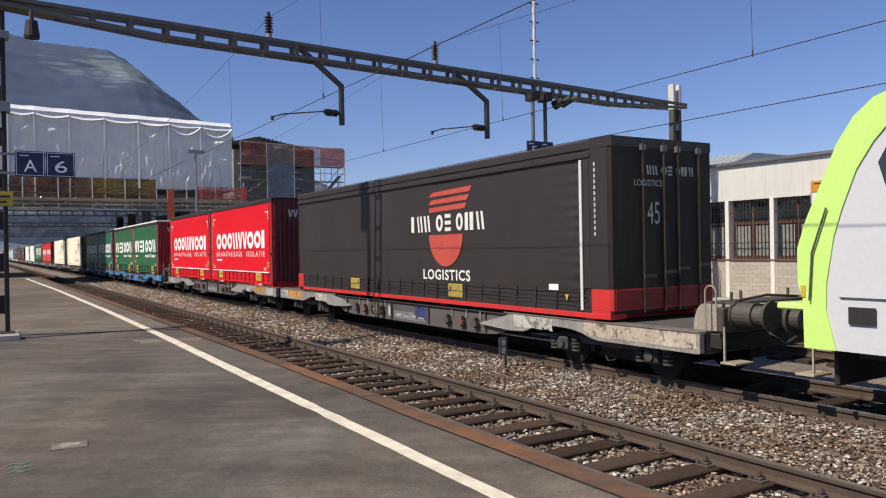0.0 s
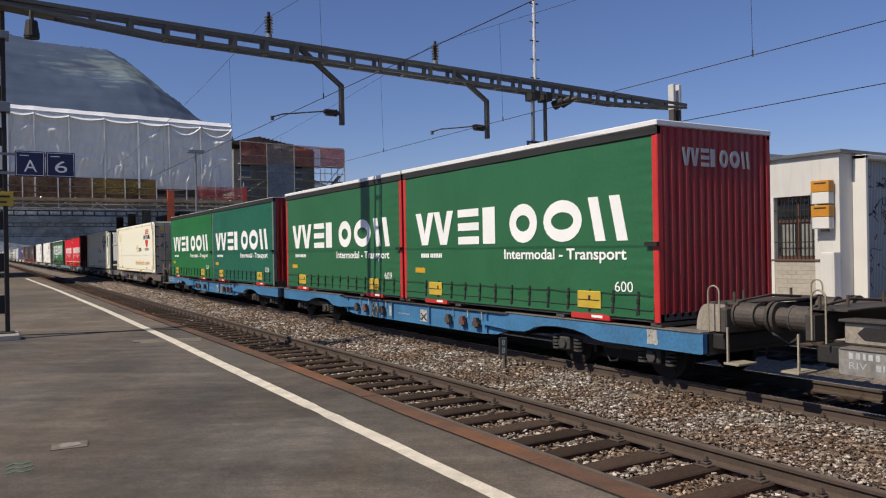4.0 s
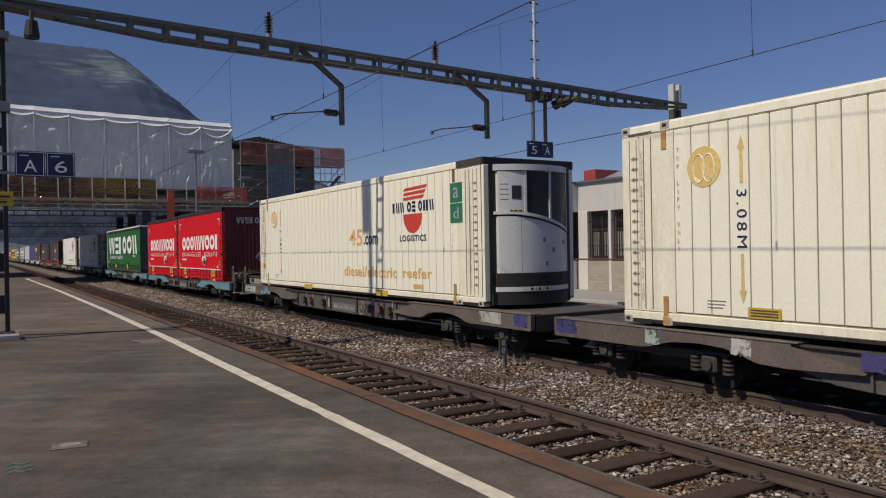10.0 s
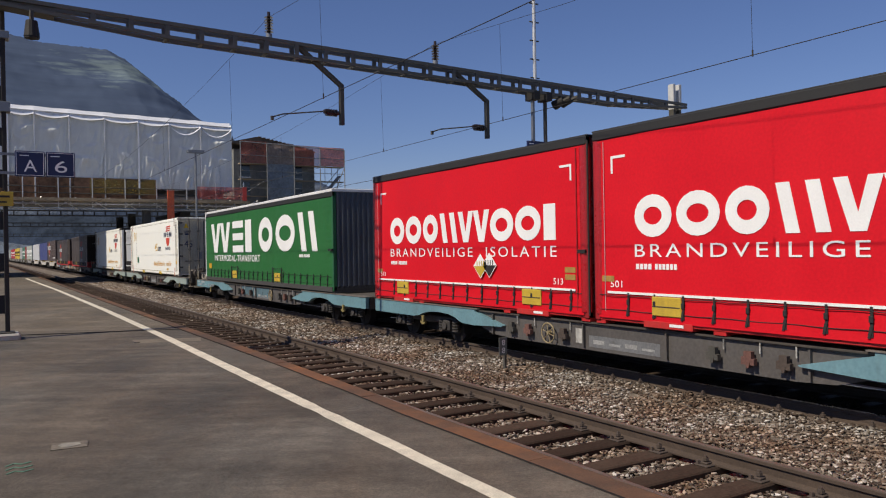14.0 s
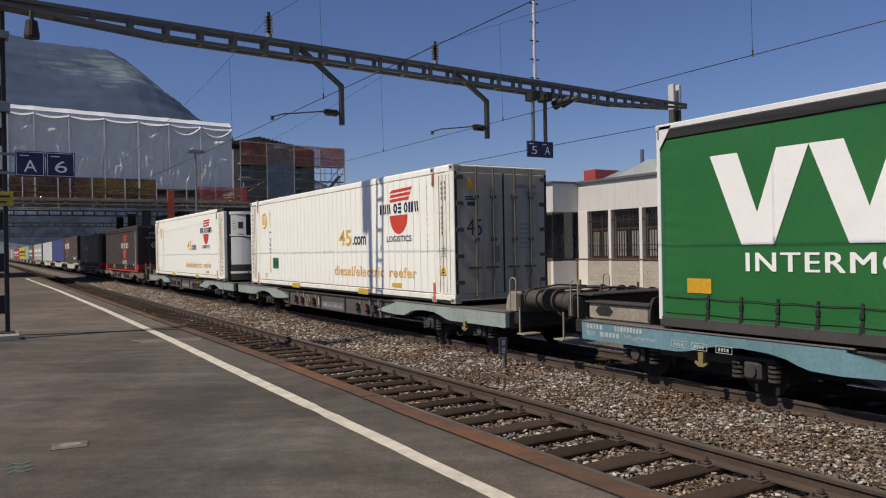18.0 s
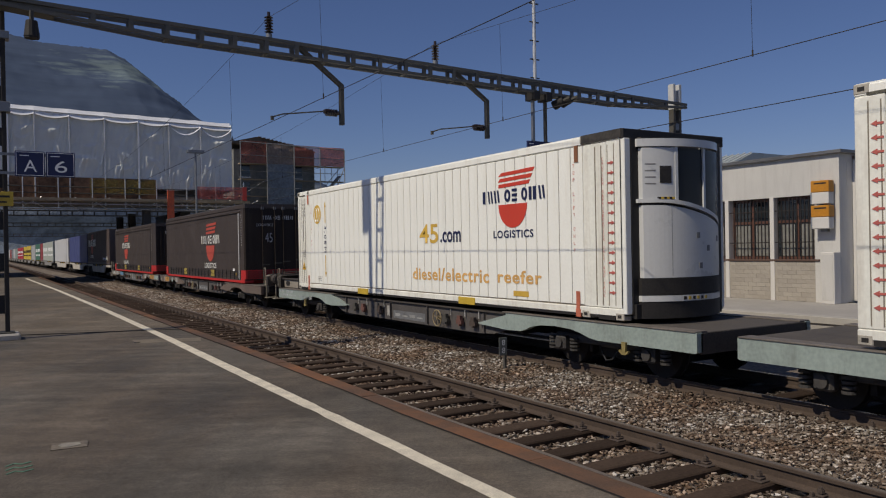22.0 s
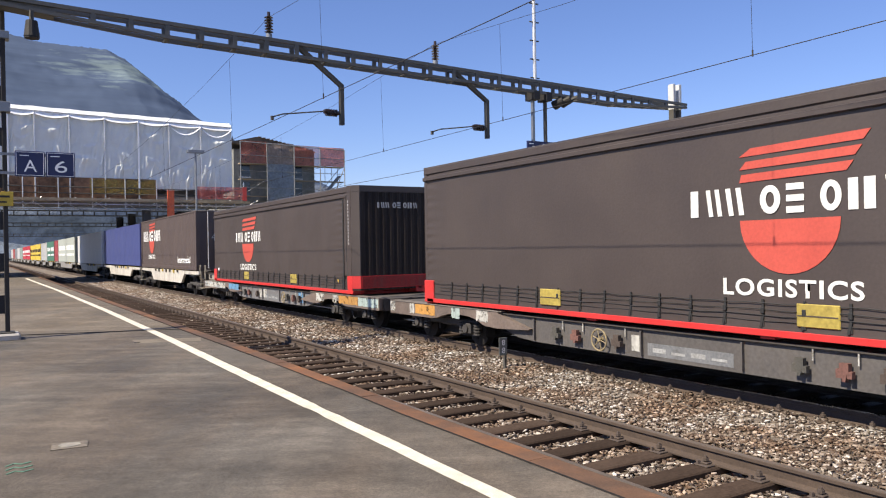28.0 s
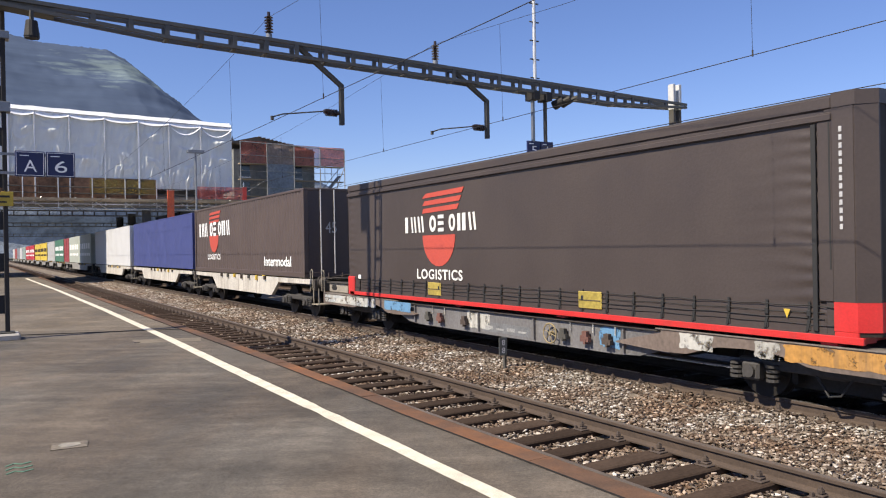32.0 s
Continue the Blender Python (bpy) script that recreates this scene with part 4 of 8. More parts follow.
# ---------------------------------------------------------------- wrapped station building bridging the tracks
BY = 64.0
B_S = BY / 75.0          # the parts below are laid out for a bridge 75 m off
sheet = mat("white_scaffold_sheet", (0.69, 0.705, 0.665), 0.45, 0, 0.07, 1.2, 0.3, 0.06, 0.04)
bridge = thing("bridge_building", pose(0, BY, EYE[2] * (1 - B_S)) @ Matrix.Diagonal((B_S, 0.68, B_S, 1)), "station building over the tracks wrapped in white scaffold sheeting", "building")
deck_mat = mat("bridge_concrete", (0.26, 0.25, 0.23), 0.85, 0, 0.2, 10, 0.8, streak=0.4)
part("deck", M().box(-30, 22.3, 0.3, 5.0, 6.55, 7.35), deck_mat, bridge)
part("soffit_beam", M().box(-30, 22.3, 0.9, 1.5, 6.3, 6.55), deck_mat, bridge)
part("house", M().box(-28, 21.0, 2.0, 25, 7.35, 14.6), mat("grey_wall", (0.3, 0.29, 0.28), 0.9), bridge)
board_mat = mat("brown_boarding", (0.165, 0.09, 0.05), 0.9, 0, 0.7, 3, 0.6, objvar=0.45)
for k in range(30):
    part("board", M().box(-28 + 1.413 * k, -26.6 + 1.413 * k, 0.12 + 0.02 * (k % 2), 0.2, 6.87, 8.95), board_mat, bridge)
part("yellow_net", M().grid(lambda u, v: (8.6 + 5.6 * u, 0.02 + 0.05 * noise.noise((u * 9, v * 3, 0)), 7.5 + 1.35 * v), 16, 4), mat("yellow_net", (0.34, 0.24, 0.055), 0.8, 0, 0.4, 5, 1, alpha=0.55), bridge)
bays = [-16.8, -14, -11.2, -8.4, -5.6, -2.8, 0.0, 2.2, 4.25, 7.0, 9.9, 12.8, 15.55, 18.5, 21.5]
random.seed(21)
for k in range(len(bays) - 1):
    a, b = bays[k], bays[k + 1]
    top = 14.65 - 0.02 * (a + 2)
    bot = 8.75 if b < 15 else 8.0
    def fold(u, v, a=a, b=b, top=top, bot=bot, k=k):
        x = a + (b - a) * u
        z = bot + (top - bot) * v
        belly = 0.09 * math.sin(math.pi * u) * (0.3 + 0.7 * math.sin(math.pi * v))
        crease = 0.10 * noise.noise((u * 3.0 + 5 * k, v * 2.2 + u * 2, k)) + 0.16 * (0.5 - abs(noise.noise((u * 4.5 + k, v * 3 - u * 4, 2.0 + k)))) + 0.02 * noise.noise((u * 10 + k, v * 9, k))
        for uc, vc, w, h, tilt in wrinkles:
            q = (u - uc) / w
            d = (v - vc - tilt * (u - uc) - 0.03 * q * q) / h
            crease -= 0.12 * math.exp(-(d if d > 0 else d / 4) ** 2 - q * q)      # sharp upper lip, slack below
        for uc, vc, du, dv, deep in folds:
            px_, pz = (u - uc) * (b - a), (v - vc) * (top - bot)
            along = px_ * du + pz * dv
            q = (px_ * dv - pz * du) / math.hypot(du, dv) / 0.075
            if 0 < along < 1 and abs(q) < 8:
                crease -= deep * math.sin(math.pi * along ** 0.6) * math.exp(-(q if q < 0 else q / 3.0) ** 2)      # a steep cheek towards the sun
        return (x, 0.3 - belly * 0.6 + crease, z)
    folds = []
    for j in range(9):          # creases fan out from the lacing points
        side = random.choice((0.03, 0.97))
        ang, span_ = random.uniform(0.75, 1.6), random.uniform(0.7, 2.4)
        folds.append((side if j < 5 else random.uniform(0.15, 0.85), random.uniform(0.0, 0.2) if j < 5 else random.uniform(0.2, 0.8), math.cos(ang) * (1 if side < 0.5 else -1) / span_, math.sin(ang) / span_, random.uniform(0.03, 0.085)))
    wrinkles = [(random.uniform(0.25, 0.75), random.uniform(0.12, 0.92), random.uniform(0.12, 0.3), random.uniform(0.016, 0.03), random.uniform(-0.2, 0.2)) for j in range(5)]
    wrinkles += [(random.uniform(0.1, 0.9), random.uniform(0.1, 0.3), 0.1, 0.03, random.choice((-1.6, 1.6))) for j in range(2)]
    part("sheet", M().grid(fold, 80 if b > 0 else 16, 90 if b > 0 else 16), sheet, bridge, smooth=True)
    def hem(u, v, a=a, b=b, sag=0.12 + 0.16 * random.random()):
        x = a + (b - a) * u
        top = 15.1 - 0.02 * (x + 2)
        curve = math.sin(math.pi * u)
        return (x, 0.1 + 0.75 * v, top - 0.56 - sag * curve * (1 - v) + (0.78 - 0.05 * curve) * v + 0.03 * noise.noise((x * 1.3, v * 2, 3.0)))
    # Lighter copy of the sheet: sunlight on its upper edges put into the colour.
    part("hem", M().grid(hem, 12, 3), mat("bright_sheet", (0.85, 0.86, 0.87), 0.5, 0, 0.05), bridge, smooth=True)
    swag = M()
    for j in range(12):
        u0_, u1_ = j / 12, (j + 1) / 12
        depth = 0.85 if k >= 12 else 0.22
        za, zb = [top - 0.15 - depth * math.sin(math.pi * q) ** 0.8 for q in (u0_, u1_)]
        xa, xb = a + (b - a) * u0_, a + (b - a) * u1_
        swag.add([(xa, -0.14, za), (xb, -0.14, zb), (xb, -0.04, zb + 0.10), (xa, -0.04, za + 0.10)], [(0, 1, 2, 3)])
    part("swag", swag, mat("bright_sheet", (0.85, 0.86, 0.87), 0.5, 0, 0.05), bridge)
    wide = 0.075 if k in (7, 11) else 0.022
    part("lacing_strip", M().prism([(a - wide, bot), (a + wide, bot), (a + 0.8 * wide, top), (a - 0.8 * wide, top)], "y", -0.12, -0.08), mat("bright_sheet", (0.85, 0.86, 0.87), 0.5, 0, 0.05), bridge)
    part("scaffold_pole", M().cyl((a, 0.12, 6.4), (a, 0.12, top + 0.1), 0.06, 8), mat("scaffold_tube", (0.55, 0.55, 0.55), 0.4, 0.6), bridge)
part("roof_sheet", M().grid(lambda u, v: (-17 + 38.6 * u, 0.2 + 25 * v, 15.15 - 0.02 * 38 * u + 0.6 * math.sin(math.pi * v)), 20, 4), mat("bright_sheet", (0.85, 0.86, 0.87), 0.5, 0, 0.05), bridge)
part("side_sheet", M().box(21.5, 21.56, 0.3, 25, 8.0, 14.6), sheet, bridge)
tube_mat = mat("scaffold_tube", (0.55, 0.55, 0.55), 0.4, 0.6)
for z in (6.9, 7.55, 8.1):
    part("rail_tube", M().cyl((-17, -0.45, z), (23.2, -0.45, z - 0.1), 0.045, 6), dark_steel() if z > 7 else tube_mat, bridge)
part("walkway", M().box(-17, 23.0, -0.9, 0.25, 6.75, 6.85).box(-17, 23, -0.95, -0.88, 6.85, 7.05), mat("scaffold_plank", (0.35, 0.27, 0.17), 0.85, 0, 0.3, 8, 1), bridge)
for k in range(15):
    x = -16 + 2.75 * k
    part("standard", M().cyl((x, -0.5, 6.2), (x, -0.5, 8.9), 0.05, 6), tube_mat, bridge)
    part("brace", M().cyl((x, 0.1, 6.3), (x + 1.4, -0.5, 7.1), 0.035, 6), tube_mat, bridge)
orange_mat = mat("orange_hoarding", (0.55, 0.10, 0.035), 0.6, 0, 0.3, 6, 0.8)
part("orange_panel", M().box(15.15, 15.75, -1.0, -0.7, 4.6, 7.9), orange_mat, bridge, "orange plastic rubbish chute")
part("orange_net", M().grid(lambda u, v: (17.9 + 4.7 * u, -0.92 + 0.06 * noise.noise((u * 9, v * 3, 5)), 7.15 + 1.2 * v), 16, 4), mat("red_orange_net", (0.50, 0.10, 0.08), 0.7, 0, 0.35, 6, 1, alpha=0.6), bridge)
part("net_edge", M().box(22.3, 22.7, -0.95, -0.9, 7.0, 8.4), mat("bright_net_edge", (0.6, 0.07, 0.05), 0.7), bridge)
pier_mat = mat("dark_pier", (0.07, 0.07, 0.07), 0.8)
for x in (0.9, 13.75):
    for y in (2.5, 13.0, 23.0):
        part("pier", M().box(x - 0.35, x + 0.35, y - 0.5, y + 0.5, -1.4, 6.2, 0.03), pier_mat, bridge)
part("pier_wall", M().box(17.5, 18.5, 6, 22, -1.4, 6.2), pier_mat, bridge)
for k in range(16):
    x = -16 + 2.5 * k
    part("under_brace", M().cyl((x, -0.4, 6.72), (x + 1.1, 0.8, 6.15), 0.05, 6), tube_mat, bridge)
    part("ledger", M().cyl((x, -0.9, 6.62), (x, 1.6, 6.62), 0.05, 6), tube_mat, bridge)
part("under_tube", M().cyl((-17, -0.75, 6.58), (23, -0.75, 6.48), 0.05, 6), tube_mat, bridge)
part("under_tube", M().cyl((-17, 0.7, 6.2), (23, 0.7, 6.1), 0.05, 6), tube_mat, bridge)
lamp = thing("street_lamp", pose(14.86, 62, 0), "slim grey lamp post with flat head", "lamp")
part("pole", M().cyl((0, 0, -0.3), (0, 0, 10.0), 0.08, 8), steel(), lamp)
part("head", M().box(-0.65, 0.65, -0.25, 0.25, 9.95, 10.2, 0.03), steel(), lamp)

# scaffolded house behind
house2 = thing("scaffolded_house", pose(30, 88, 0), "house in scaffolding behind red and grey netting", "building")
part("wall", M().box(-4.0, 6.2, 2, 16, 0, 14.3), mat("grey_green_wall", (0.21, 0.21, 0.185), 0.9, 0, 0.3, 2, 0.5, streak=0.3), house2)
roof = part("roof", M().prism([(-4.4, 14.85), (6.0, 14.2), (6.0, 14.4), (2.3, 15.1), (-1.4, 15.78), (-4.4, 15.05)], "y", 1.2, 16.5), mat("brown_tiles", (0.11, 0.085, 0.06), 0.85, 0, 0.4, 6, 1), house2)
for k in range(14):
    x = -1.2 + 0.5 * k
    part("tile", M().box(x, x + 0.4, 1.1, 1.5, 15.72 - 0.183 * (x + 1.4), 15.86 - 0.183 * (x + 1.4), 0.02), mat("brown_tiles", (0.11, 0.085, 0.06), 0.85, 0, 0.4, 6, 1), roof)
net_cols = (-3.7, -0.5, 2.9, 6.27, 9.55)
def netting(name, a, b, z0, z1, material, seed, taper=0.0):
    part(name, M().grid(lambda u, v: (a + (b - a) * u, 0.35 + 0.16 * noise.noise((u * 3 + seed, v * 2.5, seed)) + 0.05 * noise.noise((u * 9, v * 8 + 3 * u, seed)), z0 + (z1 - 0.05 * a - z0) * v + taper * u * (1 - v)), 14, 12), material, house2, smooth=True)
net = mat("grey_netting", (0.30, 0.34, 0.37), 0.8, 0, 0.35, 4, 0.6, alpha=0.62)
tan_net = mat("tan_netting", (0.33, 0.25, 0.20), 0.8, 0, 0.35, 4, 0.6, alpha=0.68)
rednet = mat("red_netting", (0.42, 0.13, 0.09), 0.8, 0, 0.5, 5, 0.6, alpha=0.66)
netting("red_net", net_cols[0], net_cols[1], 12.5, 14.95, rednet, 1)
netting("tan_net", net_cols[1], net_cols[2], 12.5, 15.0, tan_net, 2)
netting("red_net", net_cols[2], net_cols[3], 12.45, 15.05, rednet, 3)
# Sunlight on the last bay is put into a brighter red.
netting("red_net", net_cols[3], net_cols[4], 12.5, 15.15, mat("bright_red_netting", (0.66, 0.20, 0.14), 0.8, 0, 0.5, 5, 0.5, alpha=0.92), 4)
netting("grey_net", net_cols[1], net_cols[2], 4.0, 12.45, net, 5)
dull_tube = mat("weathered_tube", (0.26, 0.26, 0.25), 0.6, 0.2)
for x in net_cols:
    part("standard", M().cyl((x, 0.2, 0 if x < 7 else 9.6), (x, 0.2, 15.05 - 0.03 * (x + 4)), 0.055, 6), dull_tube, house2)
plank = mat("scaffold_plank", (0.35, 0.27, 0.17), 0.85)
for a, b in zip(net_cols, net_cols[1:]):
    for z in (4.4, 6.5, 8.6, 10.6, 12.45):
        if a > 6 and z < 10:
            continue
        part("lift", M().box(a, b, 0.5, 1.4, z - 0.05, z + 0.05), plank, house2)
        part("guard_rail", M().cyl((a, 0.3, z + 1.0), (b, 0.3, z + 0.95), 0.035, 6), dull_tube, house2)
    part("top_rail", M().cyl((a, 0.25, 15.0 - 0.03 * (a + 4)), (b, 0.25, 15.0 - 0.03 * (b + 4)), 0.05, 6), dull_tube, house2)
    part("diagonal", M().cyl((a, 0.45, 8.6), (b, 0.45, 10.6), 0.035, 6), dull_tube, house2)
# stair tower hanging on the gable
part("stair", M().prism([(6.4, 8.4), (6.7, 8.4), (9.3, 11.4), (9.0, 11.4)], "y", 0.6, 1.3), dull_tube, house2)
part("stair_rail", M().cyl((6.4, 0.5, 9.4), (9.0, 0.5, 12.3), 0.04, 6), dull_tube, house2)
for x in (7.0, 7.9, 8.7):
    part("baluster", M().cyl((x, 0.5, 8.9), (x, 0.5, 12.4), 0.035, 6), dull_tube, house2)
part("prop", M().cyl((8.0, 0.3, 8.6), (9.5, 0.3, 12.3), 0.05, 6), dull_tube, house2)
for z in (5.4, 8.7, 11.0):
    for x in (-3.3, 3.3):
        win = part("window", M().box(x, x + 1.2, 1.93, 2.0, z, z + 1.7), glass(), house2)
        part("sill", M().box(x - 0.1, x + 1.3, 1.85, 2.0, z - 0.1, z), tube_mat, win)

# gantries and signals beyond the bridge
for k, y in enumerate((95, 132, 200)):
    g = thing("catenary_gantry", pose(0, y, 0), "distant dark steel gantry over the tracks", "gantry")
    part("beam", M().box(-6, 24, -0.15, 0.15, 6.9, 7.05).box(-6, 24, -0.15, 0.15, 6.35, 6.5), dark_steel(), g)
    for j in range(26):
        part("batten", M().box(-6 + 1.15 * j, -5.88 + 1.15 * j, -0.1, 0.1, 6.5, 6.9), dark_steel(), g)
    for x in (-6, 24):
        part("mast", M().box(x - 0.2, x + 0.2, -0.2, 0.2, -0.3, 7.4), dark_steel(), g)

# ---------------------------------------------------------------- mountain and hills, far off
def ridge(name, label, pts, y, depth, material, seed, rough):
    """A mountain side: a crest line of (x, z) at the far edge, falling towards the viewer."""
    xs_, zs_ = [p[0] for p in pts], [p[1] for p in pts]
    def fn(u, v):
        x = xs_[0] + (xs_[-1] - xs_[0]) * u
        z = float(np.interp(x, xs_, zs_))
        n = noise.fractal((u * 14 + seed, v * 6, seed), 0.9, 2.1, 6) * rough
        h = z * (1 - v) ** 0.9 + n * (0.15 + min(1, 3 * v)) * (1 - v)
        h += rough * 0.16 * math.sin(h / rough * 2.2 + 3 * noise.noise((u * 5, v * 3, seed + 4))) * min(1, 4 * v)
        h += 0.2 * rough * noise.fractal((u * 260, v * 90, seed), 0.8, 2.2, 3) * (1 - v) * max(0.0, 1 - 14 * v)      # tree line
        return (x, y - depth * v + 60 * noise.noise((u * 9, v * 5, seed)), h)
    return piece(name, M().grid(fn, 420 if rough > 10 else 160, 70), material, label, "mountain", kind="structure", smooth=True)


# Distance haze is put into the blue colour and a faint glow.
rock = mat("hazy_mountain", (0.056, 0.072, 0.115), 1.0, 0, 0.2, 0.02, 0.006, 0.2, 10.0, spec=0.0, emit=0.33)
rn, rl = rock.node_tree.nodes, rock.node_tree.links.new
strata = rn.new("ShaderNodeMapping")          # rock bands lie almost level
strata.inputs["Rotation"].default_value = (0, 0.12, 0)
strata.inputs["Scale"].default_value = (0.22, 0.1, 1.5)
rl(rn["Texture Coordinate"].outputs["Object"], strata.inputs["Vector"])
for node in rn:
    if node.type == "TEX_NOISE":
        rl(strata.outputs[0], node.inputs["Vector"])
# pale meadows and ledges on the upper right shoulder, dark forest elsewhere
flat_map = rn.new("ShaderNodeMapping")
flat_map.inputs["Location"].default_value = (-1.95, 0, -5.15)
flat_map.inputs["Scale"].default_value = (1 / 230, 0, 1 / 120)
rl(rn["Texture Coordinate"].outputs["Object"], flat_map.inputs["Vector"])
span = rn.new("ShaderNodeVectorMath")
span.operation = "LENGTH"
rl(flat_map.outputs[0], span.inputs[0])
ledge_map = rn.new("ShaderNodeMapping")
ledge_map.inputs["Rotation"].default_value = (0, 0.06, 0)
ledge_map.inputs["Scale"].default_value = (0.011, 0.004, 0.045)
rl(rn["Texture Coordinate"].outputs["Object"], ledge_map.inputs["Vector"])
ledge = rn.new("ShaderNodeTexNoise")
ledge.inputs["Scale"].default_value = 1.0
ledge.inputs["Detail"].default_value = 7
ledge.inputs["Roughness"].default_value = 0.6
rl(ledge_map.outputs[0], ledge.inputs["Vector"])
far_off = rn.new("ShaderNodeMapRange")
for key, val in (("From Min", 0.2), ("From Max", 1.5), ("To Min", 0.16), ("To Max", -0.16)):
    far_off.inputs[key].default_value = val
rl(span.outputs["Value"], far_off.inputs["Value"])
both = rn.new("ShaderNodeMath")
rl(ledge.outputs["Fac"], both.inputs[0])
rl(far_off.outputs[0], both.inputs[1])
cover_ = rn.new("ShaderNodeMapRange")
for key, val in (("From Min", 0.5), ("From Max", 0.72)):
    cover_.inputs[key].default_value = val
rl(both.outputs[0], cover_.inputs["Value"])
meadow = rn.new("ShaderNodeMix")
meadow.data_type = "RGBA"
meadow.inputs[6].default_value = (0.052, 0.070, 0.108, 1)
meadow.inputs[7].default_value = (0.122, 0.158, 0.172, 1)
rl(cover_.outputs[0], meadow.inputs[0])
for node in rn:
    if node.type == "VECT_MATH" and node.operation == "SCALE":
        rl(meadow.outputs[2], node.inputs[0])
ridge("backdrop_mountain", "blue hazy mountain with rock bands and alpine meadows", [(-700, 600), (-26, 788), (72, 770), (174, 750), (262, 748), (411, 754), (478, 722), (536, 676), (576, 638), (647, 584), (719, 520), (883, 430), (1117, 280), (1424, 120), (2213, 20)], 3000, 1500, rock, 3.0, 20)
# The hill's haze, too, is put into its colour and glow.
ridge("backdrop_hill", "hazy wooded hill beyond the station", [(-300, 90), (-40, 110), (60, 108), (160, 96), (260, 70), (400, 40), (700, 14), (900, 4)], 700, 250, mat("wooded_hill", (0.062, 0.078, 0.105), 0.95, 0, 0.6, 0.25, 0.03, 0.8, 3.0, emit=0.5), 7.0, 6)

# ---------------------------------------------------------------- the goods train
MOVERS = []          # (thing, its front end's place along the train)
NEAR = -1.275        # the near side of a swap body, from the track's centre line


def rolling(name, u, label, category, group=""):
    ob = thing(name, pose(TRAIN_X, u - ROLL[0], 0), label, category, group)
    MOVERS.append((ob, u))
    return ob


def billow(y, z, seed, amp=0.007):
    """How far a slack curtain stands out at a place."""
    return 0.012 + amp * noise.noise((y * 0.7 + seed, z * 0.9, seed)) + amp * 0.5 * noise.noise((y * 2.6 + seed, z * 0.7, seed + 9))


def curtain_grid(x, y0, y1, z0, z1, seed, amp=0.007, ny=96, nz=24, out=-1, pucker=0.0):
    def fn(u, v):
        y, z = y0 + (y1 - y0) * u, z0 + (z1 - z0) * v
        pull = amp * 2.2 * max(0, 0.25 - v) * math.sin(y * 2 * math.pi / 0.6) ** 2
        gather = amp * 1.1 * math.exp(-min(y - y0, y1 - y) / 0.35) * noise.noise((y * 2, z * 7, seed))
        if pucker:          # the cloth gathers where the end straps pull it taut
            gather += pucker * (math.exp(-(y - y0) / 0.30) + 0.5 * math.exp(-(y1 - y) / 0.2)) * math.sin(2 * math.pi * z / 0.19 + 3 * noise.noise((z * 2.5, y * 1.5, seed)))
        return (x + out * (billow(y, z, seed, amp) + pull + gather), y, z)
    return M().grid(fn, ny, nz)


PRINTS = ("mark_", "lettering", "corner_mark", "code_bar", "data_plate")


def hug(body, x, seed):
    """Lay every print on the near curtain close to the cloth."""
    for ob in body.children:
        if ob.name.startswith(PRINTS):
            co = [v.co for v in ob.data.vertices]
            if not co or max(abs(c.x - x) for c in co) > 0.05:
                continue
            ya, yb = min(c.y for c in co), max(c.y for c in co)
            za, zb = min(c.z for c in co), max(c.z for c in co)
            n = max(2, int((yb - ya) / 0.12))
            out = max(billow(ya + (yb - ya) * i / n, za + (zb - za) * j / 4, seed) for i in range(n + 1) for j in range(5))
            ob.location.x = NEAR - out - 0.003 - x


# plain shapes that stand in for the marks of the firms, in their colours: bars, rings, slanted pairs and rows
WORD6 = [("vees", 0.27, 0.30), ("rows", 0.13, 0.155), ("bar", 0.07, 0.15), ("ring", 0.14, 0.17), ("ring", 0.17, 0.195), ("slash", 0.15, 0.16)]
WORD8 = [("ring", 0.13, 0.145), ("ring", 0.135, 0.15), ("ring", 0.12, 0.135), ("slash", 0.13, 0.135), ("vees", 0.21, 0.215), ("ring", 0.14, 0.15), ("ring", 0.14, 0.155), ("bar", 0.06, 0.11)]
WORD9 = [("bar", 0.05, 0.10), ("slash", 0.10, 0.12), ("slash", 0.11, 0.20), ("ring", 0.11, 0.14), ("rows", 0.09, 0.17), ("ring", 0.10, 0.13), ("bar", 0.045, 0.07), ("bar", 0.05, 0.09), ("slash", 0.11, 0.12)]


def plain_shape(kind, w, h, lie):
    """One plain shape, w wide and h high; lie puts a point (a, b) of the wall and its depth into space."""
    m = M()
    def slab(pts):
        n = len(pts)
        m.add([lie(a, b, 0.0) for a, b in pts] + [lie(a, b, 0.005) for a, b in pts],
              [tuple(range(n)), tuple(range(2 * n - 1, n - 1, -1))] + [(i, (i + 1) % n, (i + 1) % n + n, i + n) for i in range(n)])
    if kind == "bar":
        slab([(0, 0), (w, 0), (w, h), (0, h)])
    elif kind == "vee":
        s = w * 0.30
        slab([(0, h), (s, h), (w / 2, h * 0.34), (w - s, h), (w, h), (w / 2 + s * 0.55, 0), (w / 2 - s * 0.55, 0)])
    elif kind == "lean":
        slab([(w * 0.42, 0), (w, 0), (w * 0.58, h), (0, h)])
    else:
        n, t = 20, min(w, h) * 0.29
        loops = []
        for d, q in ((0.0, 0), (0.005, 0), (0.005, t), (0.0, t)):
            loops += [lie(w / 2 + (w / 2 - q) * math.cos(2 * math.pi * k / n), h / 2 + (h / 2 - q) * math.sin(2 * math.pi * k / n), d) for k in range(n)]
        m.add(loops, [(r * n + k, r * n + (k + 1) % n, (r + 1) % 4 * n + (k + 1) % n, (r + 1) % 4 * n + k) for r in range(4) for k in range(n)])
    return m


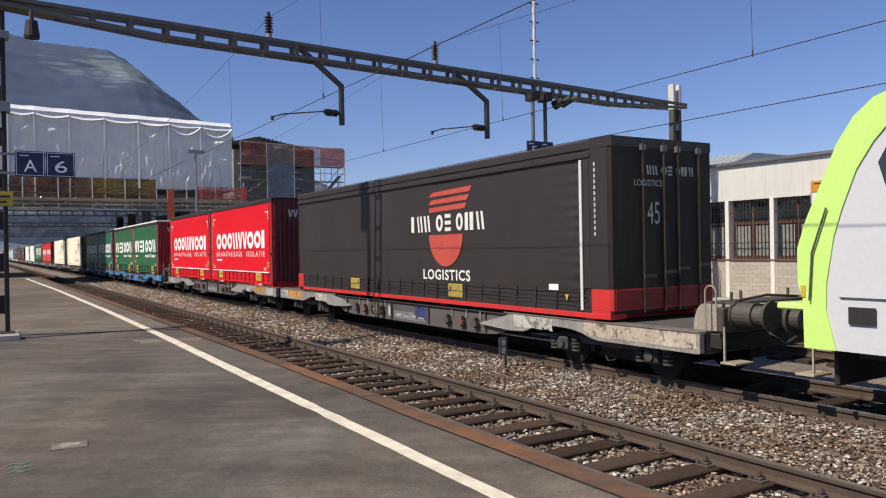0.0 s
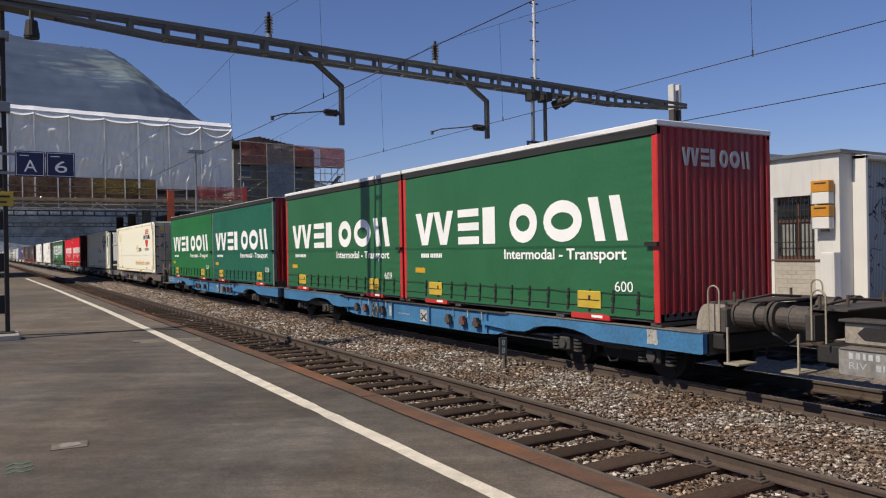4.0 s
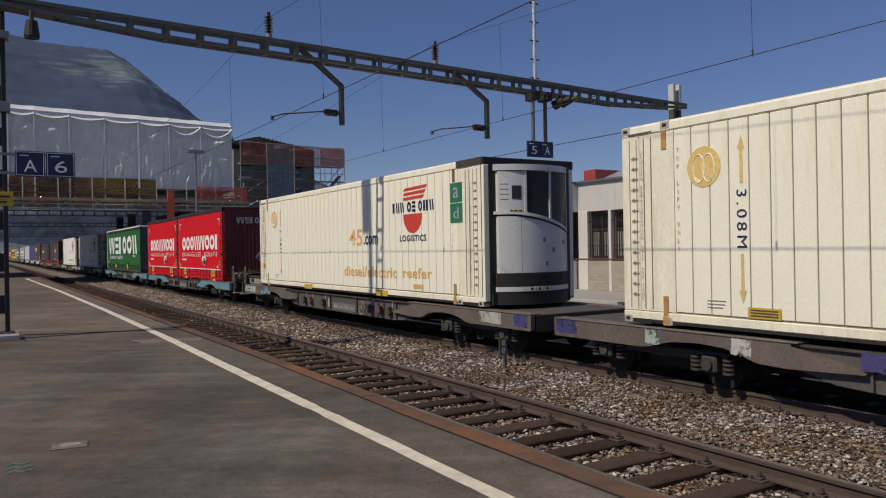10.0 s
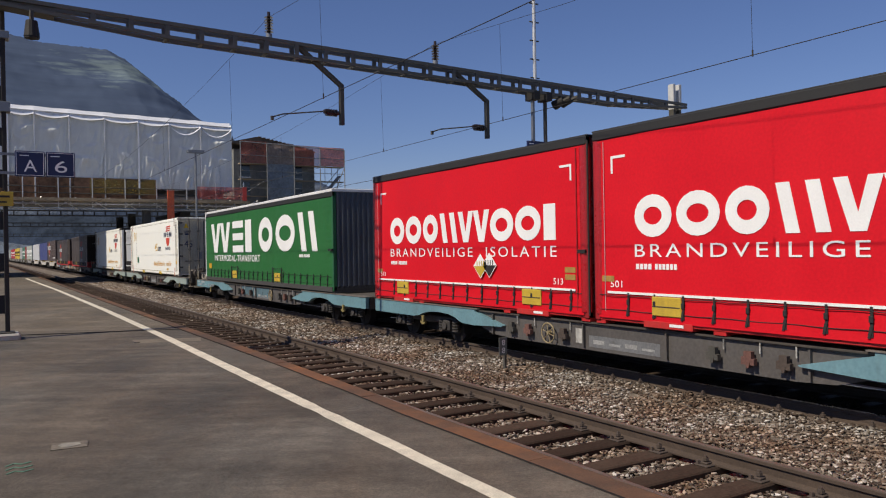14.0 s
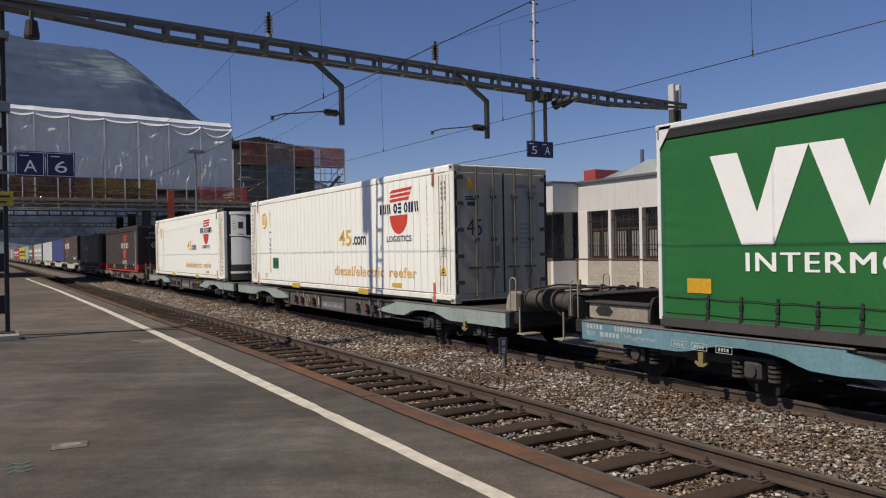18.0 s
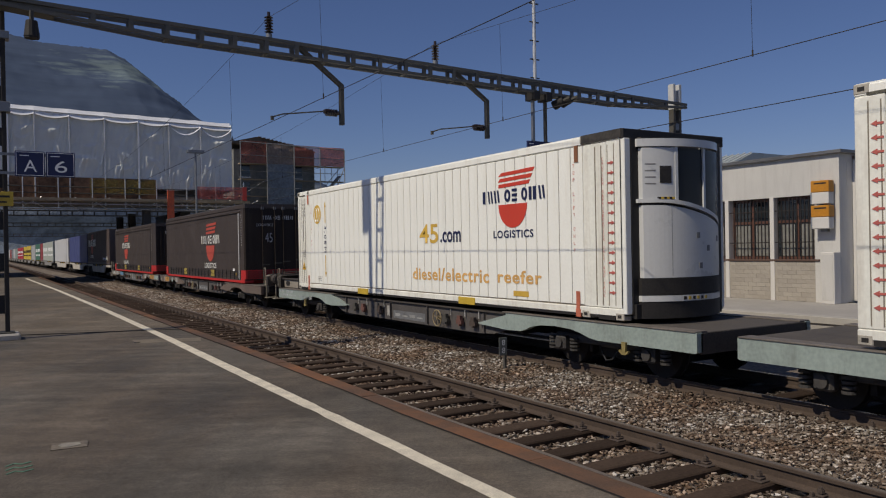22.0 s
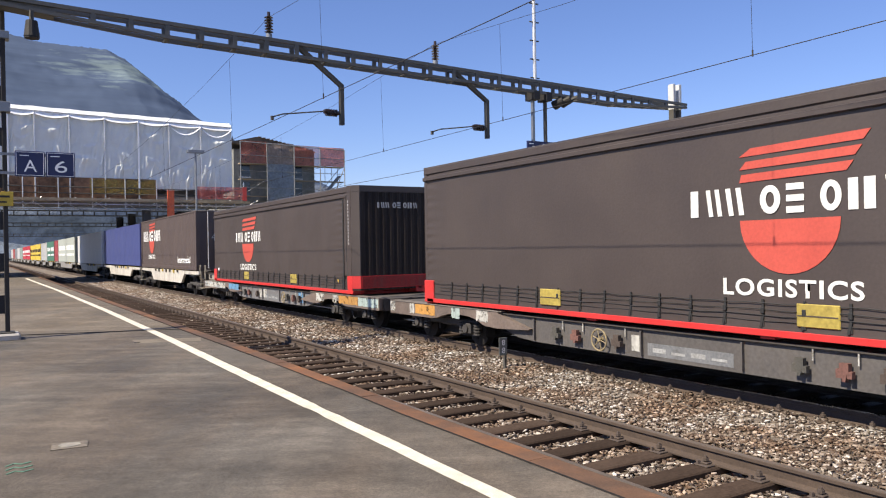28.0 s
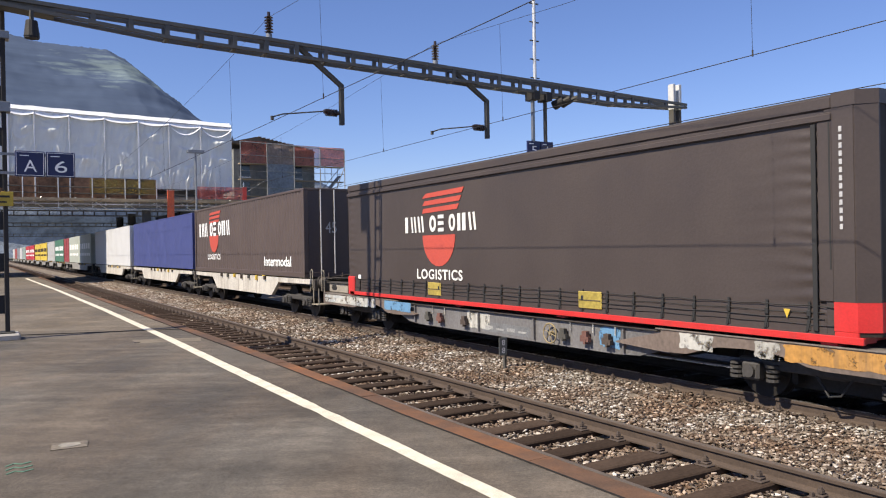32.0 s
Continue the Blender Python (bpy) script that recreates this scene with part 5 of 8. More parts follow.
def shapes_of(kind, w, h):
    """A slot of a mark, as plain shapes with their places in it: (kind, across, up, width, height)."""
    if kind == "rows":
        return [("bar", 0, h * 0.39 * k, w, h * 0.22) for k in range(3)]
    if kind == "slash":
        return [("lean", 0, 0, w * 0.45, h), ("lean", w * 0.55, 0, w * 0.45, h)]
    if kind == "vees":
        return [("vee", 0, 0, w * 0.5, h), ("vee", w * 0.5, 0, w * 0.5, h)]
    return [(kind, 0, 0, w, h)]


def mark_row(parent, y, z, width, height, slots, x, material, name="mark_shape"):
    """A row of plain shapes on the near side, each a part of its own."""
    total = sum(s[2] for s in slots[:-1]) + slots[-1][1]
    for kind, w, step in slots:
        for k, da, db, sw, sh in shapes_of(kind, w / total * width, height):
            part(name, plain_shape(k, sw, sh, lambda a, b, d: (x - d, y - da - a, z + db + b)), material, parent)
        y -= step / total * width


def mark_row_end(parent, x0, z, width, height, slots, y, material):
    """The same on an end wall that faces -Y."""
    total = sum(s[2] for s in slots[:-1]) + slots[-1][1]
    for kind, w, step in slots:
        for k, da, db, sw, sh in shapes_of(kind, w / total * width, height):
            part("mark_shape", plain_shape(k, sw, sh, lambda a, b, d: (x0 + da + a, y - d, z + db + b)), material, parent)
        x0 += step / total * width


def half_disc(m, yc, zc, r, x):
    pts = [(yc + r * math.cos(a), zc + r * math.sin(a)) for a in [math.pi + math.pi * k / 16 for k in range(17)]]
    return m.prism(pts, "x", x - 0.005, x)


def swoosh(parent, yc, zc, s, x, color, word, big=1.0):
    """Three slanted stripes over a half disc with a row of plain shapes between: a haulier's mark."""
    for k in range(3):
        z = zc + s * (0.17 + 0.115 * k)
        part("mark_stripe", M().prism([(yc + s * 0.47, z), (yc - s * (0.52 + 0.07 * k), z + 0.025 * s), (yc - s * (0.58 + 0.07 * k), z + 0.1 * s), (yc + s * (0.45 - 0.05 * k), z + 0.07 * s)], "x", x - 0.005, x), color, parent)
    part("mark_half_disc", half_disc(M(), yc, zc - s * 0.17, s * 0.47, x), color, parent)
    mark_row(parent, yc + s * big * 1.02, zc - 0.12 * s * big, 2.04 * s * big, 0.25 * s * big, WORD9, x - 0.003, word)
    side_words("LOGISTICS", yc + s * 0.66, zc - 0.84 * s, 1.31 * s, 0.155 * s, x, word, parent, bold=0.024, space=1.12)


STRAP_ME = {}


def strap_mesh(material):
    key = material.name
    if key not in STRAP_ME:
        m = M().box(-0.012, 0.0, -0.017, 0.017, -0.14, 0.20).box(-0.03, -0.008, -0.026, 0.026, 0.02, 0.10, 0.006)
        m.prism([(-0.02, -0.02), (0.02, -0.02), (0.045, -0.15), (0.012, -0.15)], "x", -0.02, -0.006)
        STRAP_ME[key] = m.mesh("strap", material)
    return STRAP_ME[key]


def swap_body(u0, u1, z0, z1, cloth, frame, end_mat, label, seed, rail=None, roof=None, post=None, valance=0.42, plates=(), n_strap=0.52, ribs=True, strip=None, feet=None, cap=False, plate_paint=None, cords=0, nose=False):
    """A curtain-sided swap body: the near curtain, frame, ends, roof, straps and grab plates."""
    L = u1 - u0
    body = rolling("swap_body", u0, label, "swap body", "swap bodies on the train")
    x = NEAR
    rail = rail or rubber()
    roof = roof or rubber()
    post = post or frame
    y_in = 0.44 if nose else 0.0          # where the plain body begins behind a separate end
    part("floor_frame", M().box(x, -x, y_in, L, z0 + 0.02, z0 + 0.16, 0.01), frame, body)
    for yy in (y_in, L / 2 - 1.7, L / 2 + 1.5, L - 0.2):
        part("bearer", M().box(x + 0.01, -x - 0.01, yy + 0.0, yy + 0.2, z0 - 0.03, z0 + 0.05), frame, body)
    for yy in plates if feet else ():
        part("lifting_foot", M().box(x - 0.03, x + 0.2, yy - 0.45, yy + 0.45, z0 - 0.02, z0 + 0.09, 0.012), feet, body, "orange-red lifting foot")
        part("foot_label", M().box(x - 0.036, x - 0.03, yy - 0.3, yy - 0.05, z0 + 0.02, z0 + 0.06), white_paint(), body)
    part("curtain", curtain_grid(x, y_in + 0.10, L - 0.10, z0 + 0.10, z1 - 0.15, seed, nz=90, ny=120, pucker=0.012 if nose else 0.004), cloth, body, smooth=True)
    part("far_curtain", curtain_grid(-x, y_in + 0.10, L - 0.10, z0 + 0.10, z1 - 0.15, seed + 5, 0.01, 12, 4, 1), cloth, body)
    roof_h = 0.085 if cap else 0.03
    part("top_rail", M().box(x - 0.035, x + 0.08, y_in, L, z1 - 0.14 - roof_h, z1 + 0.015 - roof_h, 0.02), rail, body)
    part("far_top_rail", M().box(-x - 0.08, -x + 0.035, y_in, L, z1 - 0.17, z1 - 0.015, 0.02), rail, body)
    part("roof", M().box(x - (0.045 if cap else 0.02), -x + 0.02, y_in - 0.02, L + 0.02, z1 - roof_h, z1, 0.012), roof, body)
    for yy in (y_in, L - 0.11):
        for sx in (-1, 1):
            part("corner_post", M().box(sx * (abs(x) - 0.09), sx * (abs(x) + 0.02), yy, yy + 0.11, z0 + 0.02, z1 - 0.03, 0.012), post, body)
    m = M()
    if nose:
        m.box(x + 0.08, -x - 0.08, y_in + 0.02, y_in + 0.06, z0 + 0.1, z1 - 0.05)
    elif ribs:
        n, pts = 15, []
        for k in range(n):
            a = x + 0.1 + (abs(x) * 2 - 0.2) * k / n
            w = (abs(x) * 2 - 0.2) / n
            pts += [(a, 0.03), (a + w * 0.15, 0.0), (a + w * 0.5, 0.0), (a + w * 0.65, 0.03)]
        m.prism(pts + [(-x - 0.1, 0.03), (-x - 0.1, 0.08), (x + 0.1, 0.08)], "z", z0 + 0.1, z1 - 0.05)
    else:
        m.box(x + 0.08, -x - 0.08, 0.04, 0.08, z0 + 0.1, z1 - 0.05)
    part("front_wall", m, end_mat, body)
    part("rear_wall", M().box(x + 0.08, -x - 0.08, L - 0.08, L - 0.05, z0 + 0.1, z1 - 0.05), end_mat, body)
    part("valance", curtain_grid(x - 0.012, y_in + 0.10, L - 0.10, z0 + 0.07, z0 + valance - 0.1, seed + 2, 0.012, 80, 3), cloth, body, smooth=True)
    runs = [max(y_in, 0.12) + 0.25 * k for k in range(int((L - 0.1 - max(y_in, 0.12)) / 0.25))] + [L - 0.1]
    part("tension_cord", M().tube([(x - 0.035, y, z0 + valance - 0.009 * math.cos(k * 2.4)) for k, y in enumerate(runs)], 0.0065, 4), rubber(), body)
    part("tension_cord", M().tube([(x - 0.033, y, z0 + 0.2 - 0.006 * math.sin(k * 1.7)) for k, y in enumerate(runs)], 0.0055, 4), rubber(), body)
    for j in range(cords):
        extra = M().tube([(x - 0.036, y_in + 0.12 + 0.4 * k, z0 + 0.27 + 0.07 * j + 0.009 * math.sin(2.1 * k + j)) for k in range(int((L - 0.2 - y_in) / 0.4))], 0.0065, 4)
        part("tension_cord", extra, rubber(), body)
    me = strap_mesh(rubber())
    for k in range(int((L - (0.85 if nose else 0.5)) / n_strap)):
        share("strap", me, body, pose(x - 0.024, 0.4 + (0.35 if nose else 0.0) + n_strap * k, z0 + 0.27))
    for y in plates:
        p = part("grab_plate", M().box(x - 0.045, x - 0.02, y - 0.27, y + 0.27, z0 + 0.16, z0 + 0.44, 0.012), plate_paint or yellow_paint(), body, "scuffed yellow grab plate")
        part("fold", M().box(x - 0.05, x - 0.045, y - 0.25, y + 0.25, z0 + 0.29, z0 + 0.305), rust_brown(), p)
    if strip:
        part("white_strip", M().box(x - 0.032, x - 0.02, 0.3, L - 0.3, z0 + 0.45, z0 + 0.485), strip, body)
    return body, L


CLOTH_RED = mat("red_curtain", (0.68, 0.006, 0.016), 0.55, 0, 0.10, 25, 0.8, 0.2, 0.01, spec=0.3)
CLOTH_GREEN = mat("green_curtain", (0.022, 0.126, 0.05), 0.45, 0, 0.14, 25, 0.8, 0.2, 0.01, streak=0.12, dirt=(0.05, 0.08, 0.05))
CLOTH_LEAF = mat("leaf_green_curtain", (0.018, 0.138, 0.032), 0.45, 0, 0.14, 25, 0.8, 0.2, 0.01, streak=0.12, dirt=(0.05, 0.08, 0.05))
CLOTH_BRIGHT = mat("bright_green_curtain", (0.012, 0.155, 0.042), 0.45, 0, 0.14, 25, 0.8, 0.2, 0.01, streak=0.12, dirt=(0.05, 0.08, 0.05))
CLOTH_TEAL = mat("teal_green_curtain", (0.010, 0.118, 0.072), 0.45, 0, 0.14, 25, 0.8, 0.2, 0.01, streak=0.12, dirt=(0.05, 0.08, 0.06))
CLOTH_DARK = mat("dark_brown_grey_curtain", (0.058, 0.0445, 0.0395), 0.5, 0, 0.13, 25, 0.7, 0.2, 0.01, streak=0.1)
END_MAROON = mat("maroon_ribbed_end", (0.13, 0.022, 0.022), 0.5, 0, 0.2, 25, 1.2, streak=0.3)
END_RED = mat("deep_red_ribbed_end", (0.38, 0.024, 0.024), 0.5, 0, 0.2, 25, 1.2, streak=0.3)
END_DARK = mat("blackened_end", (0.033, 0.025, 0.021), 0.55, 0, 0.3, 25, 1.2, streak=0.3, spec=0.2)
END_GREY = mat("slate_grey_end", (0.09, 0.10, 0.115), 0.5, 0, 0.2, 25, 1.2, streak=0.3)
SILVER = mat("silver_print", (0.45, 0.45, 0.45), 0.5, 0, 0.2, 40, 3)
WHITE = white_paint()


def rockwool_body(u0, u1, zt, seed, diamonds, number):
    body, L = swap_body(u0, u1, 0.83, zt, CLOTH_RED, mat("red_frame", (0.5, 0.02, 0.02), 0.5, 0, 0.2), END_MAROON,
                        "bright red curtain-sided swap body with white print" + (" and hazard diamonds" if diamonds else ""), seed, post=mat("dark_red_post", (0.30, 0.014, 0.016), 0.5, 0, 0.2), plates=(1.45, L_PLATE(u0, u1)), strip=WHITE, feet=orange_red())
    x = NEAR - 0.034
    mark_row(body, L - 0.88, 2.13, L - 1.66, 0.62, WORD8, x, WHITE)
    side_words("BRANDVEILIGE", L - 0.88, 1.84, 3.5, 0.19, x, WHITE, body, space=1.3)
    side_words("ISOLATIE", 2.86, 1.84, 2.1, 0.19, x, WHITE, body, space=1.3)
    gloss = mat("glossy_red_post", (0.42, 0.012, 0.018), 0.3, 0, 0.15, 20, 2, streak=0.2)
    part("corner_column", M().cyl((NEAR + 0.06, 0.10, 0.95), (NEAR + 0.06, 0.10, zt - 0.2), 0.105, 20), gloss, body, "rounded red corner column")
    part("corner_column", M().cyl((NEAR + 0.06, L - 0.10, 0.95), (NEAR + 0.06, L - 0.10, zt - 0.2), 0.105, 20), gloss, body, "rounded red corner column")
    part("curtain_seam", M().box(NEAR - 0.03, NEAR - 0.015, 0.235, 0.255, 0.95, zt - 0.2), mat("dark_red_post", (0.30, 0.014, 0.016), 0.5, 0, 0.2), body)
    part("curtain_pole", M().cyl((NEAR - 0.028, L - 0.25, 1.0), (NEAR - 0.028, L - 0.25, zt - 0.2), 0.005, 6), SILVER, body)
    part("end_pole", M().cyl((NEAR - 0.02, -0.03, 0.9), (NEAR - 0.02, -0.03, zt - 0.1), 0.016, 8), black_steel(), body)
    for y, d in ((0.36, 1), (L - 0.40, -1)):
        part("corner_mark", M().prism([(y, zt - 0.44), (y + 0.30 * d, zt - 0.44), (y + 0.30 * d, zt - 0.48), (y + 0.04 * d, zt - 0.48), (y + 0.04 * d, zt - 0.71), (y, zt - 0.71)], "x", x - 0.004, x), WHITE, body)
    bars(m2 := M(), L - 0.9, 1.66, [0.06] * 4, 0.08, 0.02, x)
    bars(m2, L - 1.27, 1.66, [0.05] * 6, 0.08, 0.02, x)
    part("code_bars", m2, WHITE, body)
    for yy, zz in ((0.30, 1.58), (0.30, 1.46), (L - 0.44, 1.46)):
        part("data_plate", M().box(x - 0.004, x, yy, yy + 0.26, zz, zz + 0.09), mat("tan_plate", (0.40, 0.24, 0.06), 0.6, 0, 0.3, 30, 5), body)
    for yy in (0.86, L - 0.36):
        side_words(number, yy, 1.375, 0.25, 0.105, x, WHITE, body)
    if diamonds:
        for yc, zc, r, low in ((3.02, 1.66, 0.24, yellow_paint() if diamonds == 2 else red_print()), (2.72, 1.68, 0.24, black_steel())):
            d1 = part("hazard_diamond", M().prism([(yc - r, zc), (yc, zc + r), (yc + r, zc)], "x", x - 0.014, x - 0.009), WHITE, body, "hazard diamond, white over colour")
            part("lower_half", M().prism([(yc - r + 0.02, zc), (yc, zc - r + 0.02), (yc + r - 0.02, zc)], "x", x - 0.017, x - 0.012), low, d1)
            part("border", M().prism([(yc - r, zc), (yc, zc - r), (yc + r, zc)], "x", x - 0.014, x - 0.009), WHITE, d1)
            for k in range(4):
                part("stripe", M().box(x - 0.018, x - 0.014, yc - 0.13 + 0.075 * k, yc - 0.105 + 0.075 * k, zc + 0.01, zc + 0.1), low, d1)
        e = part("hazard_diamond", M().prism([(0.25 - 0.22, 1.8), (0.25, 2.02), (0.25 + 0.22, 1.8), (0.25, 1.58)], "y", -0.012, -0.005), mat("pale_label", (0.5, 0.5, 0.52), 0.6), body)
        for k in range(5):
            part("stripe", M().box(0.1 + 0.06 * k, 0.13 + 0.06 * k, -0.016, -0.012, 1.7, 1.86), black_steel(), e)
    mark_row_end(body, -0.72, zt - 0.66, 1.42, 0.25, WORD6, -0.004, SILVER)
    part("lever", M().box(NEAR - 0.06, NEAR - 0.02, 0.02, 0.2, 1.9, 1.96), black_steel(), body)
    hug(body, x, seed)
    return body


def L_PLATE(u0, u1): return u1 - u0 - 1.48


def wetron_body(u0, u1, zt, seed, end_mat, edge, white_top, number, frame=None, big=False, cloth=None):
    body, L = swap_body(u0, u1, 0.86, zt, cloth or (CLOTH_LEAF if big else CLOTH_GREEN), mat("dark_floor_frame", (0.06, 0.058, 0.055), 0.6, 0, 0.25, streak=0.3), end_mat,
                        ("teal-green" if cloth is CLOTH_TEAL else "green") + " curtain-sided swap body with white print" + (", white roof edge" if white_top else ", dark roof edge"), seed,
                        rail=rubber(), roof=mat("white_roof_edge", (0.75, 0.75, 0.74), 0.5, 0, 0.1) if white_top else mat("grey_roof_tarp", (0.38, 0.38, 0.37), 0.6, 0, 0.2, 20, 1.5), post=edge, plates=(1.46, u1 - u0 - 1.4) if not big else (4.6, 9.45), feet=frame, cap=white_top)
    x = NEAR - 0.034
    if big:
        mark_row(body, 12.82, 2.0, 11.7, 1.18, WORD6, x, WHITE)
        part("side_rave", M().box(NEAR - 0.04, NEAR - 0.012, 0.06, L - 0.05, 0.86, 1.0, 0.006), mat("dark_floor_frame", (0.06, 0.058, 0.055), 0.6, 0, 0.25, streak=0.3), body)
        pale = mat("white_roof_edge", (0.75, 0.75, 0.74), 0.5, 0, 0.1)
        part("rear_frame", M().box(NEAR - 0.03, NEAR + 0.1, L - 0.05, L + 0.015, 0.95, zt - 0.03, 0.008), pale, body, "white rear frame post")
        part("gusset", M().prism([(L - 0.28, zt - 0.03), (L - 0.051, zt - 0.03), (L - 0.051, zt - 0.36)], "x", NEAR - 0.045, NEAR - 0.03), pale, body)
        for yp in (4.6, 9.45):          # the straps beside a grab plate reach higher
            for dy in (-0.42, 0.42):
                part("long_strap", M().box(NEAR - 0.052, NEAR - 0.034, yp + dy - 0.022, yp + dy + 0.022, 0.98, 1.48, 0.004), rubber(), body)
            part("strap_cord", M().tube([(NEAR - 0.045, yp - 0.42, 1.45), (NEAR - 0.047, yp, 1.435), (NEAR - 0.045, yp + 0.42, 1.45)], 0.008, 5), rubber(), body)
            part("strap_cord", M().tube([(NEAR - 0.045, yp - 0.42, 1.44), (NEAR - 0.045, yp - 0.9, 1.27)], 0.008, 5), rubber(), body)
        side_words("INTERMODAL-TRANSPORT", 12.29, 1.66, 5.93, 0.24, x, WHITE, body, bold=0.022, space=1.15)
    else:
        mark_row(body, L - 0.58, 2.09, L - 1.18, 0.7, WORD6, x, WHITE)
        side_words("Intermodal - Transport", 3.75, 1.74, 3.12, 0.24, x, WHITE, body, bold=0.02)
        side_words(number, 0.89, 1.31, 0.38, 0.16, x, WHITE, body)
    bars(m2 := M(), L - 0.8 if not big else 2.6, 1.82, [0.07] * 4, 0.09, 0.02, x)
    bars(m2, L - 1.2 if not big else 2.2, 1.82, [0.05] * 7, 0.09, 0.02, x)
    part("code_bars", m2, WHITE, body)
    part("data_plate", M().box(x - 0.004, x, L - 0.95, L - 0.52, 1.49, 1.60) if not big else M().box(x - 0.004, x, L - 0.9, L - 0.5, 1.35, 1.55), mat("orange_plate", (0.6, 0.33, 0.02), 0.6), body)
    part("lever", M().box(NEAR - 0.08, NEAR - 0.02, -0.02, 0.22, 2.0, 2.06), black_steel(), body)
    if not big:
        mark_row_end(body, -0.78, zt - 0.64, 1.55, 0.27, WORD6, -0.004, SILVER)
        if number == "529":
            for k in range(3):
                xc = 0.15 + 0.4 * k
                part("end_diamond", M().prism([(xc - 0.16, 1.7), (xc, 1.9), (xc + 0.16, 1.7), (xc, 1.5)], "y", -0.01, -0.004), mat("pale_label", (0.5, 0.5, 0.52), 0.6), body)
    hug(body, x, seed)
    return body


def jdr_body(u0, u1, zt, seed, rear_door, cloth=None):
    cloth = cloth or CLOTH_DARK
    body, L = swap_body(u0, u1, 0.85, zt, cloth, orange_red(), END_DARK,
                        "dark brown-grey curtain-sided swap body on an orange-red frame" + (", barred door end" if rear_door else ", ribbed end wall"), seed, rail=cloth, roof=mat("dark_roof", (0.05, 0.045, 0.043), 0.6), post=cloth,
                        plates=(4.5, 9.35), nose=True, plate_paint=mat("dull_yellow_plate", (0.34, 0.26, 0.055), 0.7, 0, 0.35, 20, 3, streak=0.3), n_strap=0.56, cords=2)
    x = NEAR - 0.034
    part("orange_sill", M().box(NEAR - 0.05, NEAR, 0.1, L - 0.1, 0.86, 0.945, 0.006), orange_red(), body)
    for sx in (-1, 1):
        part("corner_foot", M().box(sx * (abs(NEAR) - 0.1), sx * (abs(NEAR) + 0.05), L - 0.37, L + 0.01, 0.86, 1.33, 0.012), orange_red(), body, "orange-red corner foot")
    # the end, its far edge pulled in to fit the camera's view: bevelled corners on a ribbed front wall, square ones
    # round the doors
    a, far = (0.04, 1.06) if rear_door else (0.17, 1.02)
    def end_outline(g, ribbed=True):
        pts = [(NEAR - 0.03 - g, 0.44), (NEAR - 0.03 - g, a - g * 0.5), (NEAR - 0.03 + a - g * 0.5, -g)]
        if ribbed and not rear_door:
            n = 9
            w = (far - 0.12 - (NEAR + a + 0.1)) / n
            for k in range(n):
                b = NEAR + a + 0.1 + w * k
                pts += [(b, -g), (b + 0.12 * w, 0.035 - g), (b + 0.5 * w, 0.035 - g), (b + 0.62 * w, -g)]
        return pts + [(far - 0.06 + g * 0.5, -g), (far + g, 0.06), (far + g, 0.44)]
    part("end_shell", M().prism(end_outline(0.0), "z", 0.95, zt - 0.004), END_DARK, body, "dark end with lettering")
    part("end_cap", M().prism(end_outline(0.012, False), "z", zt - 0.16, zt + 0.004), cloth, body)
    band = part("end_foot", M().prism(end_outline(0.012, False), "z", 1.0, 1.33), orange_red(), body, "orange-red foot band round the end")
    part("end_leg", M().box(NEAR - 0.042, NEAR + 0.32, -0.012 + a, 0.44, 0.86, 1.0, 0.01), orange_red(), band)
    part("end_leg", M().box(far - 0.5, far - 0.01, 0.0, 0.44, 0.86, 1.0, 0.01), orange_red(), band)
    part("side_skin", M().box(NEAR - 0.036, NEAR - 0.031, a + 0.02, 0.44, 1.332, zt - 0.162), cloth, body)
    if not rear_door:
        part("corner_bevel", M().prism([(NEAR - 0.036, a), (NEAR - 0.036 + a - 0.002, -0.004), (NEAR - 0.03 + a + 0.02, -0.004), (NEAR - 0.03, a + 0.02)], "z", 1.332, zt - 0.162), cloth, body)
    # Darker red on the band's front: shade put into the colour, with dirt streaks.
    part("end_sill", M().box(NEAR + a + 0.02, far - 0.07, -0.018, -0.0125, 1.02, 1.31), mat("dark_red_sill", (0.24, 0.016, 0.014), 0.6, 0, 0.3, 25, 2, streak=0.4), body)
    part("corner_panel", M().box(NEAR - 0.04, NEAR, 0.44, 0.62, 1.33, zt - 0.2, 0.01), cloth, body)
    part("recess_line", M().box(NEAR - 0.044, NEAR - 0.04, 0.46, 0.48, 1.7, zt - 0.3), rubber(), body)
    part("post_strip", M().box(NEAR - 0.055, NEAR - 0.03, 0.63, 0.69, 0.98, zt - 0.32, 0.005), mat("pale_edge_strip", (0.62, 0.62, 0.6), 0.5, 0, 0.15) if rear_door else rubber(), body, "pale edge strip" if rear_door else "")
    part("rail_cover", M().box(NEAR - 0.06, NEAR - 0.02, 0.44, L, zt - 0.30, zt - 0.22, 0.01), cloth, body)
    swoosh(body, 4.88 if rear_door else 9.17, 2.545, 1.42, x, mat("faded_red_mark", (0.47, 0.072, 0.05), 0.6, 0, 0.15, 30, 1.5), mat("off_white_print", (0.70, 0.70, 0.66), 0.6, 0, 0.15, 30, 2))
    for k in range(13):
        part("post_code_bar", M().box(NEAR - 0.043, NEAR - 0.036, 0.32, 0.355, zt - 0.44 - 0.092 * k, zt - 0.38 - 0.092 * k), SILVER, body)
    part("label_plate", M().box(x - 0.006, x - 0.002, *((1.25, 1.5) if rear_door else (L - 0.75, L - 0.6)), 1.28, 1.38), WHITE, body)
